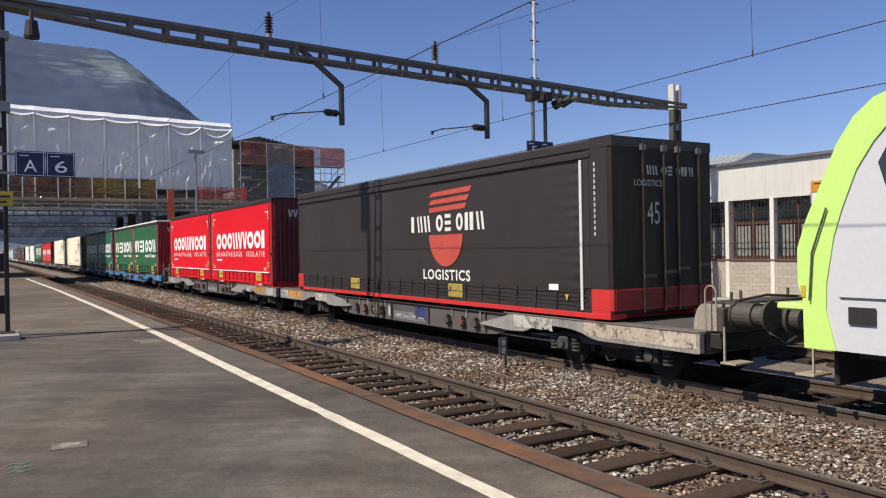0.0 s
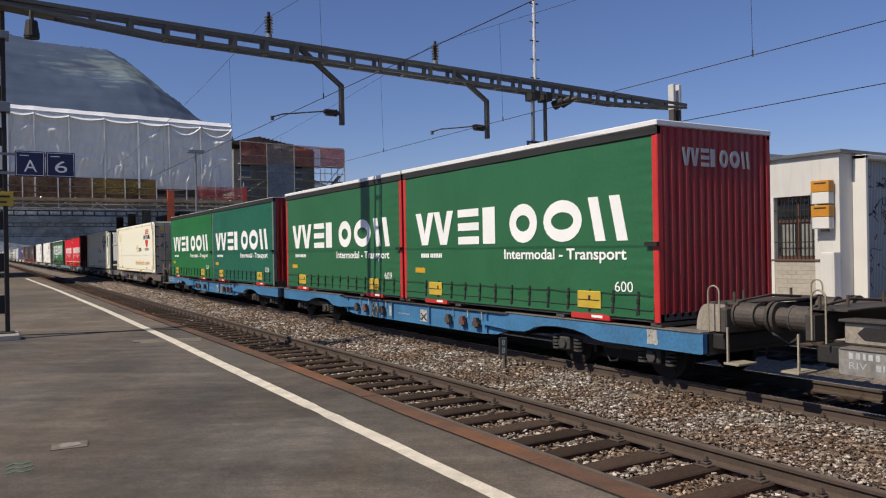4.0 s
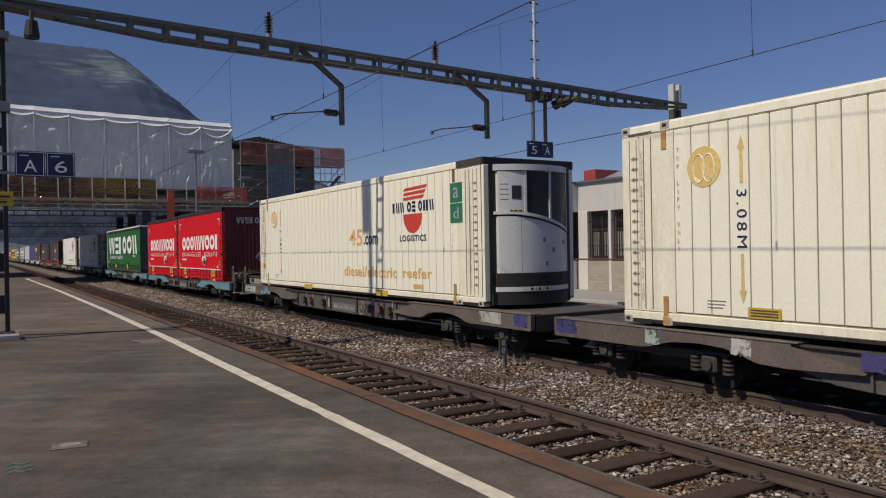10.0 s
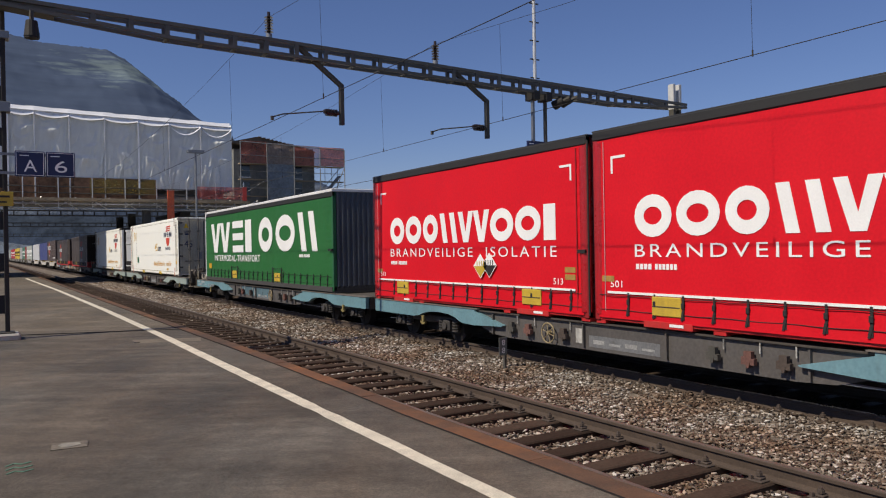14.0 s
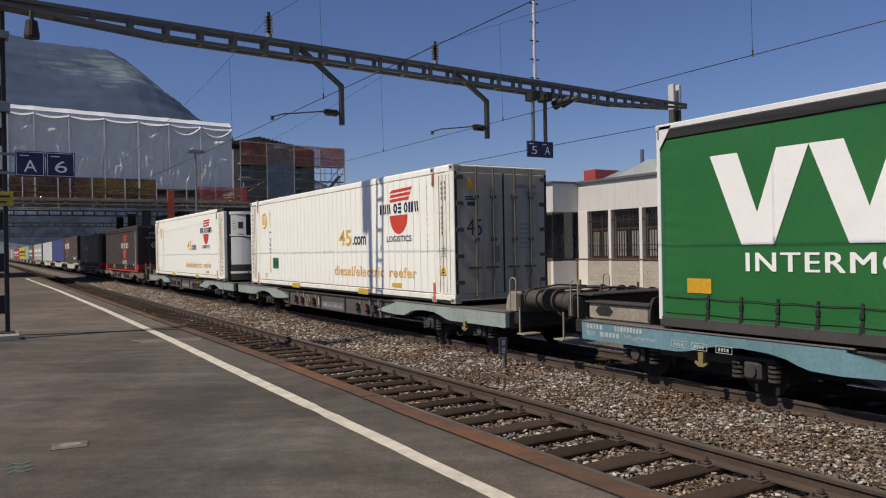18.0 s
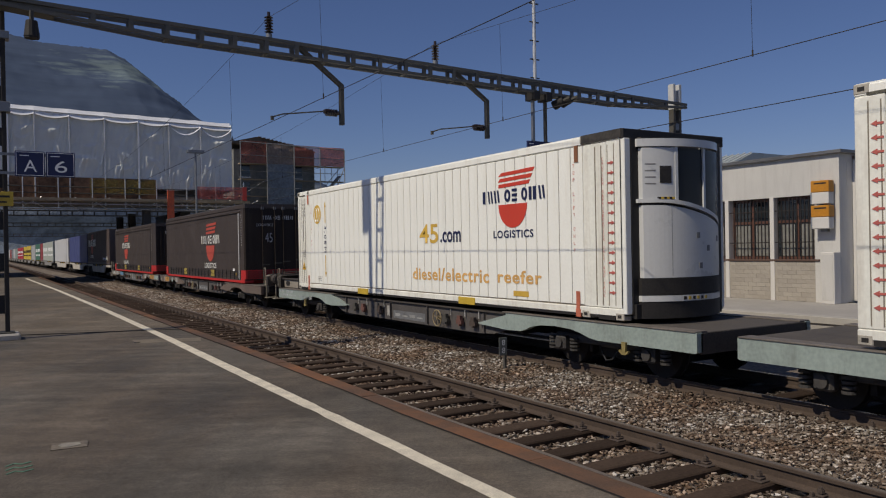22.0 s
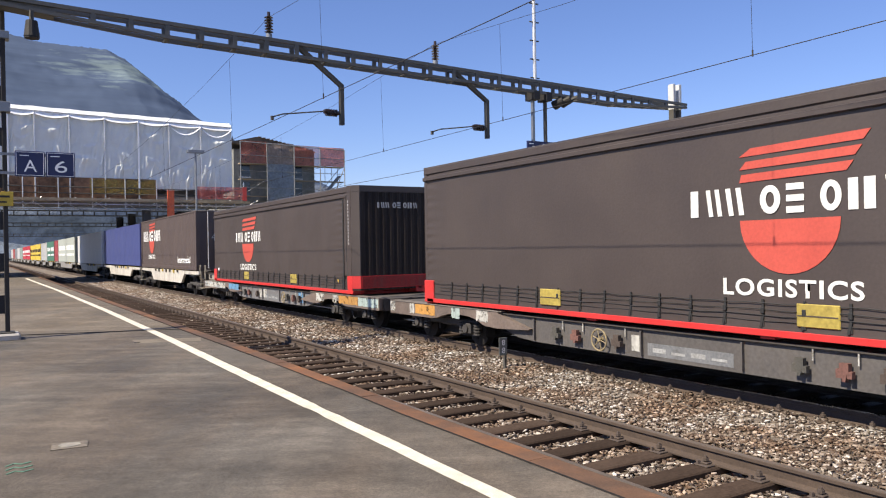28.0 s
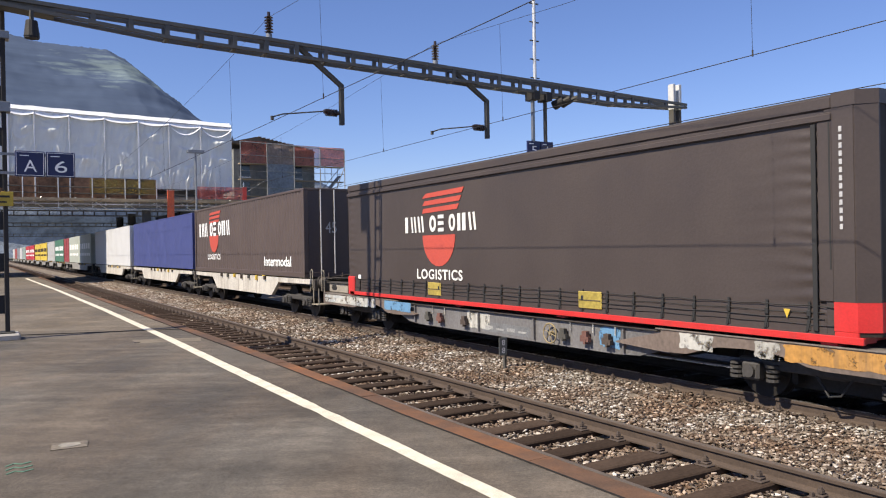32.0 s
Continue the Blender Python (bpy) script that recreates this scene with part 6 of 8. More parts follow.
    part("hanger_tag", M().prism([(0.98, 1.22), (1.07, 1.22), (1.025, 1.11)], "x", x - 0.02, x - 0.012), yellow_paint(), body)
    part("data_plate", M().box(NEAR - 0.056, NEAR - 0.05, 2.3, 2.95, 0.87, 0.94), yellow_paint(), body)
    if rear_door:
        for k, xx in enumerate((-0.62, -0.15, 0.18, 0.68)):
            r = part("lock_rod", M().cyl((xx, -0.035, 0.95), (xx, -0.035, zt - 0.05), 0.02, 8), END_DARK, body)
            part("keeper", M().box(xx - 0.05, xx + 0.05, -0.05, -0.01, zt - 0.2, zt - 0.1), steel(), r)
            part("handle", M().box(xx - 0.02, xx + 0.25, -0.06, -0.045, 1.5 + 0.05 * k, 1.55 + 0.05 * k), dark_steel(), r)
        end_words("45", -0.52, 2.35, 0.28, 0.36, -0.012, SILVER, body)
        end_words("LOGISTICS", -0.85, 2.95, 0.62, 0.1, -0.06, SILVER, body)
    mark_row_end(body, -0.62, zt - 0.58, 1.2, 0.15, WORD9, -0.006, SILVER)
    hug(body, x, seed)
    return body



# refrigerated containers
def reefer_mats(tint):
    if tint:
        return mat("cream_container_paint", (0.90, 0.88, 0.72), 0.5, 0, 0.07, 30, 0.5, 0.15, streak=0.6, dirt=(0.70, 0.56, 0.30))
    return mat("white_container_paint", (0.92, 0.925, 0.86), 0.5, 0, 0.06, 30, 0.5, 0.15, streak=0.3, dirt=(0.5, 0.4, 0.24))


def reefer(u0, tint, fridge, seed, label, extras, L=13.716, z1=3.78):
    W, z0 = 1.25, 0.86
    F = 1.05 if fridge else 1.2          # the far side, pulled in to fit the camera's view
    body = rolling("reefer_container", u0, label, "container", "refrigerated containers")
    paint_ = reefer_mats(tint)
    soiled = mat("soiled_cream_paint" if tint else "soiled_white_paint", (0.85, 0.81, 0.64) if tint else (0.85, 0.85, 0.77), 0.6, 0, 0.10, 18, 1.5, 0.25, streak=0.36, dirt=(0.30, 0.19, 0.10))
    x = -W
    n, step = 39, 0.305
    y_a = 0.88 if fridge else 0.82
    panel_me = M().box(-W + 0.008, -W + 0.03, 0.008, step - 0.008, z0 + 0.205, z1 - 0.15, 0.006).mesh("side_panel", paint_)
    for k in range(n):
        share("side_panel", panel_me, body, pose(0, y_a + step * k, 0))
    for ya, yb in ((0.35, y_a), (y_a + n * step, L - 0.35)):
        part("corner_panel", M().box(-W + 0.006, -W + 0.03, ya, yb - 0.004, z0 + 0.19, z1 - 0.15, 0.004), soiled, body)
    part("far_side", M().box(F - 0.03, F - 0.008, 0.35, L - 0.35, z0 + 0.17, z1 - 0.13), paint_, body)
    part("seam_backing", M().box(-W + 0.024, F - 0.024, 0.1, L - 0.1, z0 + 0.1, z1 - 0.08), mat("seam_grey", (0.24, 0.21, 0.17), 0.8), body)
    part("top_rail", M().box(x, F, 0, L, z1 - 0.14, z1 - 0.01, 0.015), paint_, body)
    part("roof", M().box(x + 0.02, F - 0.02, 0.02, L - 0.02, z1 - 0.02, z1 + 0.008), paint_, body)
    part("bottom_rail", M().box(x - 0.004, F + 0.004, 0, L, z0 + 0.06, z0 + 0.18, 0.012), soiled, body)
    part("skirt", M().box(x + 0.01, F - 0.01, 0.1, L - 0.1, z0 + 0.02, z0 + 0.06), black_steel(), body)
    for yy in (0.0, L - 0.35):
        for xa, xb in ((-W, -W + 0.16), (F - 0.16, F)):
            part("corner_post", M().box(xa, xb, yy + 0.003, yy + 0.347, z0 + 0.182, z1 - 0.142, 0.012), soiled, body)
    for yy in (0.0, L - 0.18, 0.76, L - 0.94):
        for zz in (z0, z1 - 0.118):
            c = part("corner_casting", M().box(x - 0.006, x + 0.16, yy, yy + 0.178, zz, zz + 0.118, 0.01), mat("cast_steel", (0.45, 0.42, 0.36), 0.7, 0, 0.3, streak=0.5) , body)
            part("slot", M().box(x - 0.008, x - 0.006, yy + 0.05, yy + 0.13, zz + 0.035, zz + 0.085), black_steel(), c)
    rusty = mat("rust_patch", (0.24, 0.10, 0.05), 0.85, 0, 0.4, 30, 5)
    patch = mat("faded_red", (0.5, 0.14, 0.08), 0.7, 0, 0.3) if not tint else mat("rusty_amber", (0.46, 0.24, 0.09), 0.8, 0, 0.4, 30, 5, streak=0.5)
    for yy in (1.03 if fridge else 0.83, L - 0.83):
        part("lift_mark", M().box(x - 0.006, x - 0.001, yy - 0.045, yy + 0.045, z1 - 0.40, z1 - 0.13), patch if yy > 2 else rusty, body, "scuffed lifting mark")
        part("lift_mark", M().box(x - 0.006, x - 0.001, yy - 0.045, yy + 0.045, z0 + 0.13, z0 + 0.42), patch, body, "scuffed lifting mark")
        part("casting_stay", M().box(x - 0.012, x + 0.02, yy - 0.06, yy + 0.06, z0 - 0.005, z0 + 0.13, 0.008), patch, body)
    for yy in (0.0, L - 0.75):
        # the corner bay has closer ribs and a raised lower rail; a black box stands for the gap's shadow
        part("gap_shadow", M().box(x - 0.002, x + 0.05, yy + 0.19, yy + 0.56, z0, z0 + 0.07), black_steel(), body)
        for k in range(4):
            part("corner_rib", M().box(x - 0.004, x + 0.01, yy + 0.16 + 0.14 * k, yy + 0.175 + 0.14 * k, z0 + 0.22, z1 - 0.2), mat("seam_grey", (0.24, 0.21, 0.17), 0.8), body)
    part("hazard_edge", M().box(x - 0.006, x + 0.001, L - 0.6, L - 0.15, z1 - 0.135, z1 - 0.105), mat("worn_black", (0.1, 0.095, 0.07), 0.7, 0, 0.6, 60, 30), body)
    for y in (4.36, 9.2):
        part("grab_plate", M().box(x - 0.02, x - 0.002, y - 0.3, y + 0.3, z0 + 0.02, z0 + 0.17, 0.006), yellow_paint(), body)
    # print
    navy = mat("navy_print", (0.012, 0.018, 0.07), 0.5)
    gold = mat("gold_print" if not tint else "salmon_print" if fridge else "faded_gold_print", (0.66, 0.42, 0.07) if not tint else (0.74, 0.43, 0.18) if fridge else (0.74, 0.52, 0.18), 0.6, 0, 0.25, 20, 1.2)
    orange = mat("pale_orange_print", (0.72, 0.42, 0.14) if tint else (0.70, 0.48, 0.12), 0.6, 0, 0.25, 20, 1.2)
    xs = x + 0.005
    dy = 0.36 if fridge else 0.0
    swoosh(body, 2.43 + dy, 2.97, 0.93, xs, red_print(), navy)
    side_words("45", 5.89 + dy, 2.13, 0.8, 0.42, xs, gold, body, bold=0.012)
    side_words(".com", 5.0 + dy, 2.14, 0.8, 0.23, xs, navy, body, bold=0.02)
    side_words("diesel/electric", 6.22 + dy, 1.33, 3.0, 0.27, xs, orange, body, bold=0.02, space=1.1)
    side_words("reefer", 2.93 + dy, 1.35, 1.32, 0.24, xs, orange, body, bold=0.02, space=1.1)
    rd = part("round_mark", M().prism([(L - 1.52 + 0.275 * math.cos(2 * math.pi * k / 32), 3.06 + 0.275 * math.sin(2 * math.pi * k / 32)) for k in range(32)], "x", xs - 0.004, xs), gold, body, "golden disc with pale strokes")
    for yc_ in (L - 1.60, L - 1.44):
        part("pale_stroke", M().tube([(xs - 0.004, yc_ + 0.095 * math.cos(2 * math.pi * k / 18), 3.04 + 0.19 * math.sin(2 * math.pi * k / 18)) for k in range(19)], 0.011, 4), paint_, rd)
    for k in (-1, 1):
        part("pale_stroke", M().tube([(xs - 0.004, L - 1.52 + k * 0.05, 2.86), (xs - 0.004, L - 1.52 + k * 0.14, 2.92)], 0.01, 4), paint_, rd)
    ya = L - 2.11
    for za, zb in ((2.80, 3.41), (1.88, 1.24)):
        s = 1 if zb > za else -1
        part("lift_arrow", M().prism([(ya - 0.022, za), (ya + 0.022, za), (ya + 0.022, zb - s * 0.17), (ya + 0.055, zb - s * 0.17), (ya, zb), (ya - 0.055, zb - s * 0.17), (ya - 0.022, zb - s * 0.17)], "x", xs - 0.004, xs), gold, body, "gold arrow")
    turned_words("3.08M", ya, 2.71, 0.75, 0.15, xs, navy, body)
    part("data_plate", M().box(xs - 0.004, xs, 2.35, 2.8, 1.12, 1.22), gold, body)
    if "green" in extras:
        gm = mat("green_label", (0.02, 0.17, 0.09), 0.5)
        for k in range(2):
            g = part("green_label", M().box(xs - 0.006, xs, 0.71, 1.17, 2.54 + 0.42 * k, 2.94 + 0.42 * k), gm, body)
            side_words("da"[k], 1.04, 2.63 + 0.42 * k, 0.2, 0.22, xs - 0.007, mat("pale_grey_print", (0.4, 0.45, 0.4), 0.6), g)
    if "low_label" in extras:
        lab_ = part("low_label", M().box(x - 0.006, x - 0.002, 11.06, 11.53, 1.06, 1.20), yellow_paint(), body)
        for k in range(3):
            part("print_bar", M().box(x - 0.008, x - 0.006, 11.10, 11.49, 1.085 + 0.035 * k, 1.105 + 0.035 * k), dark_steel(), lab_)
    if "small_green" in extras:
        for k in range(2):
            g = part("green_label", M().box(xs - 0.006, xs, 10.82 + 0.27 * k, 11.08 + 0.27 * k, 1.45, 1.8), mat("green_label", (0.02, 0.17, 0.09), 0.5), body)
            side_words("da"[k], 11.02 + 0.27 * k, 1.53, 0.14, 0.19, xs - 0.007, black_steel(), g)
    yd = L - 0.45 if fridge else 0.45          # the door end carries the codes
    tri = part("warning_triangle", M().prism([(yd - 0.12, 1.45), (yd + 0.12, 1.45), (yd, 1.70)], "x", x - 0.008, x - 0.002), mat("amber_label", (0.68, 0.40, 0.02), 0.6), body)
    part("bolt", M().box(x - 0.011, x - 0.008, yd - 0.05, yd + 0.05, 1.49, 1.52), black_steel(), tri)
    part("bolt", M().box(x - 0.011, x - 0.008, yd - 0.03, yd + 0.03, 1.55, 1.58), black_steel(), tri)
    grey_print = mat("grey_code_print", (0.24, 0.23, 0.22), 0.6)
    for k in range(12):
        if k not in (4, 11):
            part("code_bar", M().box(x - 0.005, x - 0.001, yd + 0.01, yd + 0.055, 3.36 - 0.105 * k, 3.43 - 0.105 * k), grey_print, body)
    for k in range(4):
        part("code_bar", M().box(x - 0.005, x - 0.001, yd - 0.13, yd - 0.085, 3.36 - 0.105 * k, 3.43 - 0.105 * k), grey_print, body)
    for k in range(4):
        part("code_bar", M().box(x - 0.005, x - 0.001, yd - 0.12, yd + 0.1 - 0.03 * (k % 2), 1.84 + 0.055 * k, 1.862 + 0.055 * k), mat("pale_grey_print", (0.4, 0.39, 0.37), 0.6), body)
    top_red = mat("faded_red_print", (0.62, 0.22, 0.17), 0.6)
    column_words("TOP LIFT ONLY", 1.12, 3.4, 1.5, 0.06, x + 0.004, top_red, body)
    column_words("TOP LIFT ONLY", L - 1.06, 3.4, 1.5, 0.06, x + 0.004, top_red, body)
    part("notice_bar", M().box(x + 0.0, x + 0.004, L - 1.85, L - 1.55, 1.25, 1.262), grey_print, body)
    part("notice_bar", M().box(x + 0.0, x + 0.004, L - 1.83, L - 1.55, 1.205, 1.217), grey_print, body)
    part("notice_bar", M().box(x + 0.0, x + 0.004, L - 1.8, L - 1.55, 1.16, 1.172), grey_print, body)
    mark_red = mat("dull_red_print", (0.5, 0.12, 0.1), 0.6) if not tint else mat("faded_brown_print", (0.3, 0.2, 0.16), 0.6)
    yf = 0.0 if fridge else L - 0.52          # the cooling unit's end carries the arrows
    for k in range(14):
        z = 3.3 - 0.155 * k
        tail, neck, tip = (0.30, 0.23, 0.16) if fridge else (0.19, 0.26, 0.33)
        part("arrow_mark", M().prism([(yf + tail, z - 0.013), (yf + neck, z - 0.013), (yf + neck, z - 0.034), (yf + tip, z), (yf + neck, z + 0.034), (yf + neck, z + 0.013), (yf + tail, z + 0.013)], "x", x - 0.008, x - 0.003), mark_red, body)
    column_words("CAUTION REFRIGERATION UNIT AND TANK", yf + (0.43 if fridge else 0.14), 3.4, 2.2, 0.05, x - 0.003, mark_red, body)
    # Dirty door grey, with the end's shade and warm bounce light put in.
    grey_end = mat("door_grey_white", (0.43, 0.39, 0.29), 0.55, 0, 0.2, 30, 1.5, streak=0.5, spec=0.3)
    if not fridge:
        for sx in (-1, 1):
            w_in = W if sx < 0 else F
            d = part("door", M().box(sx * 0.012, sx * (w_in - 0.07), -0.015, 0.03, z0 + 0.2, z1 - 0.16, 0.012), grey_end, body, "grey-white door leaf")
            for k in range(5):
                part("hinge", M().box(sx * (w_in - 0.22), sx * (w_in - 0.04), -0.04, -0.015, z0 + 0.4 + 0.55 * k, z0 + 0.48 + 0.55 * k, 0.006), dark_steel(), d)
            for xx in (0.28, 0.72):
                part("lock_rod", M().cyl((sx * xx, -0.05, z0 + 0.14), (sx * xx, -0.05, z1 - 0.04), 0.027, 8), mat("dull_rod", (0.11, 0.10, 0.09), 0.6, 0.2, 0.3), d)
                part("handle", M().box(sx * xx - 0.22, sx * xx + 0.1, -0.075, -0.06, z0 + 0.72, z0 + 0.76), dark_steel(), d)
                for zg in (1.3, 2.2):
                    part("guide", M().box(sx * xx - 0.06, sx * xx + 0.06, -0.07, -0.015, z0 + zg, z0 + zg + 0.06), dark_steel(), d)
        part("door_gasket", M().box(-0.02, 0.02, -0.022, 0.03, z0 + 0.2, z1 - 0.16), rubber(), body)
        for ga, gb in ((-W + 0.02, -W + 0.07), (F - 0.07, F - 0.02)):
            part("door_gasket", M().box(ga, gb, -0.018, 0.03, z0 + 0.2, z1 - 0.16), rubber(), body)
        part("header", M().box(-W + 0.005, F - 0.005, -0.005, 0.05, z1 - 0.156, z1 - 0.03, 0.008), grey_end, body)
        part("door_sill", M().box(-W + 0.005, F - 0.005, -0.005, 0.05, z0 + 0.08, z0 + 0.196, 0.008), grey_end, body)
        end_words("45", -0.95, 2.28, 0.38, 0.34, -0.018, navy, body)
        part("end_mark", M().box(-0.98, -0.66, -0.02, -0.016, 3.02, 3.05).box(-0.98, -0.68, -0.02, -0.016, 3.07, 3.10).box(-0.93, -0.72, -0.02, -0.016, 2.9, 2.98), navy, body)
        part("end_triangle", M().prism([(-0.98, 3.25), (-0.74, 3.25), (-0.86, 3.5)], "y", -0.02, -0.016), mat("amber_label", (0.68, 0.40, 0.02), 0.6), body)
        part("vent", M().box(-0.32, -0.12, -0.025, -0.015, 1.7, 2.05), mat("vent_grey", (0.2, 0.2, 0.2), 0.6), body)
        for k in range(6):
            part("code_bar", M().box(0.42, 0.75, -0.02, -0.016, 2.0 + 0.1 * k, 2.03 + 0.1 * k), mat("grey_print", (0.25, 0.24, 0.24), 0.6), body)
        for xa, za, zb in ((0.3, 3.3, 3.38), (0.6, 3.15, 3.22)):
            part("code_bar", M().box(xa, 0.9, -0.02, -0.016, za, zb), mat("grey_print", (0.25, 0.24, 0.24), 0.6), body)
    else:
        white = mat("white_plastic_housing", (0.62, 0.63, 0.62), 0.3, 0, 0.04, 20, 1.0, 0.05)
        unit = part("cooling_unit", M().box(-0.96, 0.86, -0.12, 0.02, z0 + 0.25, z1 - 0.12), dark_steel(), body, "diesel cooling unit on the end wall")
        def bulge(q, depth): return -0.10 - depth * (1 - min(1.0, abs((q + 0.11) / 0.93)) ** 2.4)
        def cover(name, x0, x1, lo, hi, depth, material, lab=""):
            """A shell that bulges towards -Y; lo and hi give its heights across the width."""
            n, vs, fs = 26, [], []
            for k in range(n + 1):
                q = x0 + (x1 - x0) * k / n
                yb = bulge(q, depth)
                vs += [(q, yb, lo(q)), (q, yb, hi(q)), (q, yb + 0.09, hi(q)), (q, yb + 0.09, lo(q))]
                if k:
                    o = 4 * (k - 1)
                    fs += [(o + r, o + 4 + r, o + 4 + (r + 1) % 4, o + (r + 1) % 4) for r in range(4)]
            fs += [(0, 1, 2, 3), (4 * n + 3, 4 * n + 2, 4 * n + 1, 4 * n)]
            return part(name, M().add(vs, fs), material, unit, lab)
        def level(v): return lambda q: z0 + v
        def swoop(v): return lambda q: z0 + v - 0.04 - 0.36 * max(0.0, (q + 0.75) / 1.55) ** 1.5
        cover("lower_cover", -0.97, 0.76, level(0.65), swoop(1.80), 0.33, white, "white curved lower cover")
        cover("gap_strip", -0.97, 0.76, swoop(1.80), swoop(1.84), 0.28, black_steel())
        cover("divider", -1.03, 0.80, swoop(1.84), swoop(1.90), 0.36, white)
        cover("upper_cover", -0.97, -0.48, swoop(1.90), level(2.64), 0.31, white, "white upper cover with vent")
        cover("dark_window", -0.45, 0.76, swoop(1.92), level(2.64), 0.29, mat("tinted_radiator_screen", (0.018, 0.022, 0.024), 0.35, 0, 0.2, 60, 3, 0.1, spec=0.3), "dark tinted radiator window")
        for q in (-0.5, 0.10, 0.72):
            cover("mullion", q, q + 0.05, swoop(1.90), level(2.66), 0.32, white)
        cover("top_lip", -1.03, 0.80, level(2.66), level(2.78), 0.35, white)
        cover("bumper", -1.0, 0.80, level(0.03), level(0.28), 0.34, black_steel(), "black plastic bumper")
        cover("bumper_strip", -1.0, 0.80, level(0.29), level(0.38), 0.36, white)
        cover("upper_bumper", -1.0, 0.80, level(0.39), level(0.64), 0.36, black_steel(), "black plastic bumper")
        cover("vent", -0.74, -0.57, level(2.10), level(2.36), 0.322, black_steel())
        for k in range(4):
            cover("vent_slot", -0.94, -0.8, level(2.08 + 0.1 * k), level(2.1 + 0.1 * k), 0.317, mat("vent_grey", (0.2, 0.2, 0.2), 0.6))
        for k in range(6):
            cover("hazard_stripe", -0.42 + 0.09 * k, -0.37 + 0.09 * k, level(0.31), level(0.36), 0.366, yellow_paint() if k % 2 else black_steel())
            cover("hazard_stripe", -0.78 + 0.04 * k, -0.75 + 0.04 * k, level(1.85), level(1.885), 0.366, yellow_paint() if k % 2 else black_steel())
        for q, v in ((-0.1, 1.25), (0.15, 1.05), (-0.05, 0.78), (0.5, 1.2)):
            cover("latch", q, q + 0.07, level(v), level(v + 0.09), 0.338, mat("vent_grey", (0.2, 0.2, 0.2), 0.6))
        cover("door_seam", -0.58, -0.574, level(0.68), level(1.76), 0.332, mat("vent_grey", (0.2, 0.2, 0.2), 0.6))
        part("soot", M().box(x - 0.01, x + 0.02, 0.0, 0.9, z1 - 0.13, z1 + 0.012), mat("soot_film", (0.05, 0.045, 0.04), 0.8, 0, 0.5, 20, 4), body, "sooty exhaust stain on the roof edge")
        part("header", M().box(-W, F, -0.04, 0.05, z1 - 0.16, z1 + 0.01, 0.01), black_steel(), body)
        part("frame_gap", M().box(-1.12, -0.96, -0.07, 0.05, z0 + 0.1, z1 - 0.14), black_steel(), body)
        part("frame_post", M().box(-W, -1.125, -0.06, 0.05, z0 + 0.1, z1 - 0.14, 0.01), paint_, body)
        part("frame_post", M().box(0.86, F, -0.02, 0.05, z0 + 0.1, z1 - 0.14, 0.01), paint_, body)
        part("lower_bumper", M().box(-1.1, 0.85, -0.12, 0.02, z0 + 0.03, z0 + 0.25), black_steel(), body)
    return body


# ---------------------------------------------------------------- wagons
PALE_P = mat("pale_patch", (0.46, 0.45, 0.41), 0.6, 0, 0.25, 14, 2, streak=0.65, wear=0.43)
WHEEL_ME = {}
WHEELS = {}          # wheel objects by radius


def wheel_mesh(r, sx):
    if (r, sx) not in WHEEL_ME:
        m = M().cyl((-0.065, 0, 0), (0.065, 0, 0), r, 28).cyl((-0.065 * sx, 0, 0), (-0.09 * sx, 0, 0), r + 0.028, 28, r + 0.02)
        m.cyl((sx * 0.06, 0, 0), (sx * 0.09, 0, 0), r * 0.35, 14)
        m.box(sx * 0.064, sx * 0.075, -0.03, 0.03, r * 0.4, r * 0.85)
        WHEEL_ME[r, sx] = m.mesh("wheel", mat("sooty_wheel_steel", (0.018, 0.015, 0.013), 0.7, 0.2, 0.4, 25, 4))
    return WHEEL_ME[r, sx]


def bogie(parent, yc, base, r, frame_mat=None):
    frame_mat = frame_mat or mat("grey_bogie_steel", (0.05, 0.046, 0.043), 0.75, 0, 0.35, 25, 3, 0.3, streak=0.4)
    b = part("bogie", M().box(-1.02, -0.90, yc - base / 2 - 0.25, yc + base / 2 + 0.25, r + 0.02, r + 0.16, 0.02).box(0.90, 1.02, yc - base / 2 - 0.25, yc + base / 2 + 0.25, r + 0.02, r + 0.16, 0.02).box(-1.0, 1.0, yc - 0.2, yc + 0.2, r + 0.0, r + 0.2, 0.02), frame_mat, parent)
    # Added black block that stands in for the shade between the wheels.
    part("brake_gear", M().box(-0.62, 0.62, yc - base / 2 + 0.16, yc + base / 2 - 0.16, 0.14, r + 0.1, 0.02), black_steel(), b)
    for s in (-1, 1):
        y = yc + s * base / 2
        part("brake_block", M().box(-0.82, -0.68, y - s * (r + 0.1), y - s * (r + 0.02), r - 0.14, r + 0.16), black_steel(), b)
        part("axle", M().cyl((-0.95, y, r), (0.95, y, r), 0.08, 10), frame_mat, b)
        for sx in (-1, 1):
            w = new("wheel", wheel_mesh(r, sx))
            w.parent = b
            w.matrix_parent_inverse = pose(sx * 0.7525, y, r)
            WHEELS.setdefault(r, []).append(w)
            box_ = M().box(sx * 0.98, sx * 1.14, y - 0.13, y + 0.13, r - 0.12, r + 0.12, 0.03)
            box_.cyl((sx * 1.1, y, r), (sx * 1.18, y, r), 0.085, 12)
            part("axle_box", box_, frame_mat, b)
            for dy in (-0.27, 0.27):
                m = M()
                for k in range(4):
                    m.cyl((sx * 1.04, y + dy, r - 0.12 + 0.06 * k), (sx * 1.04, y + dy, r - 0.085 + 0.06 * k), 0.085, 10)
                part("spring", m, frame_mat, b)
    return b


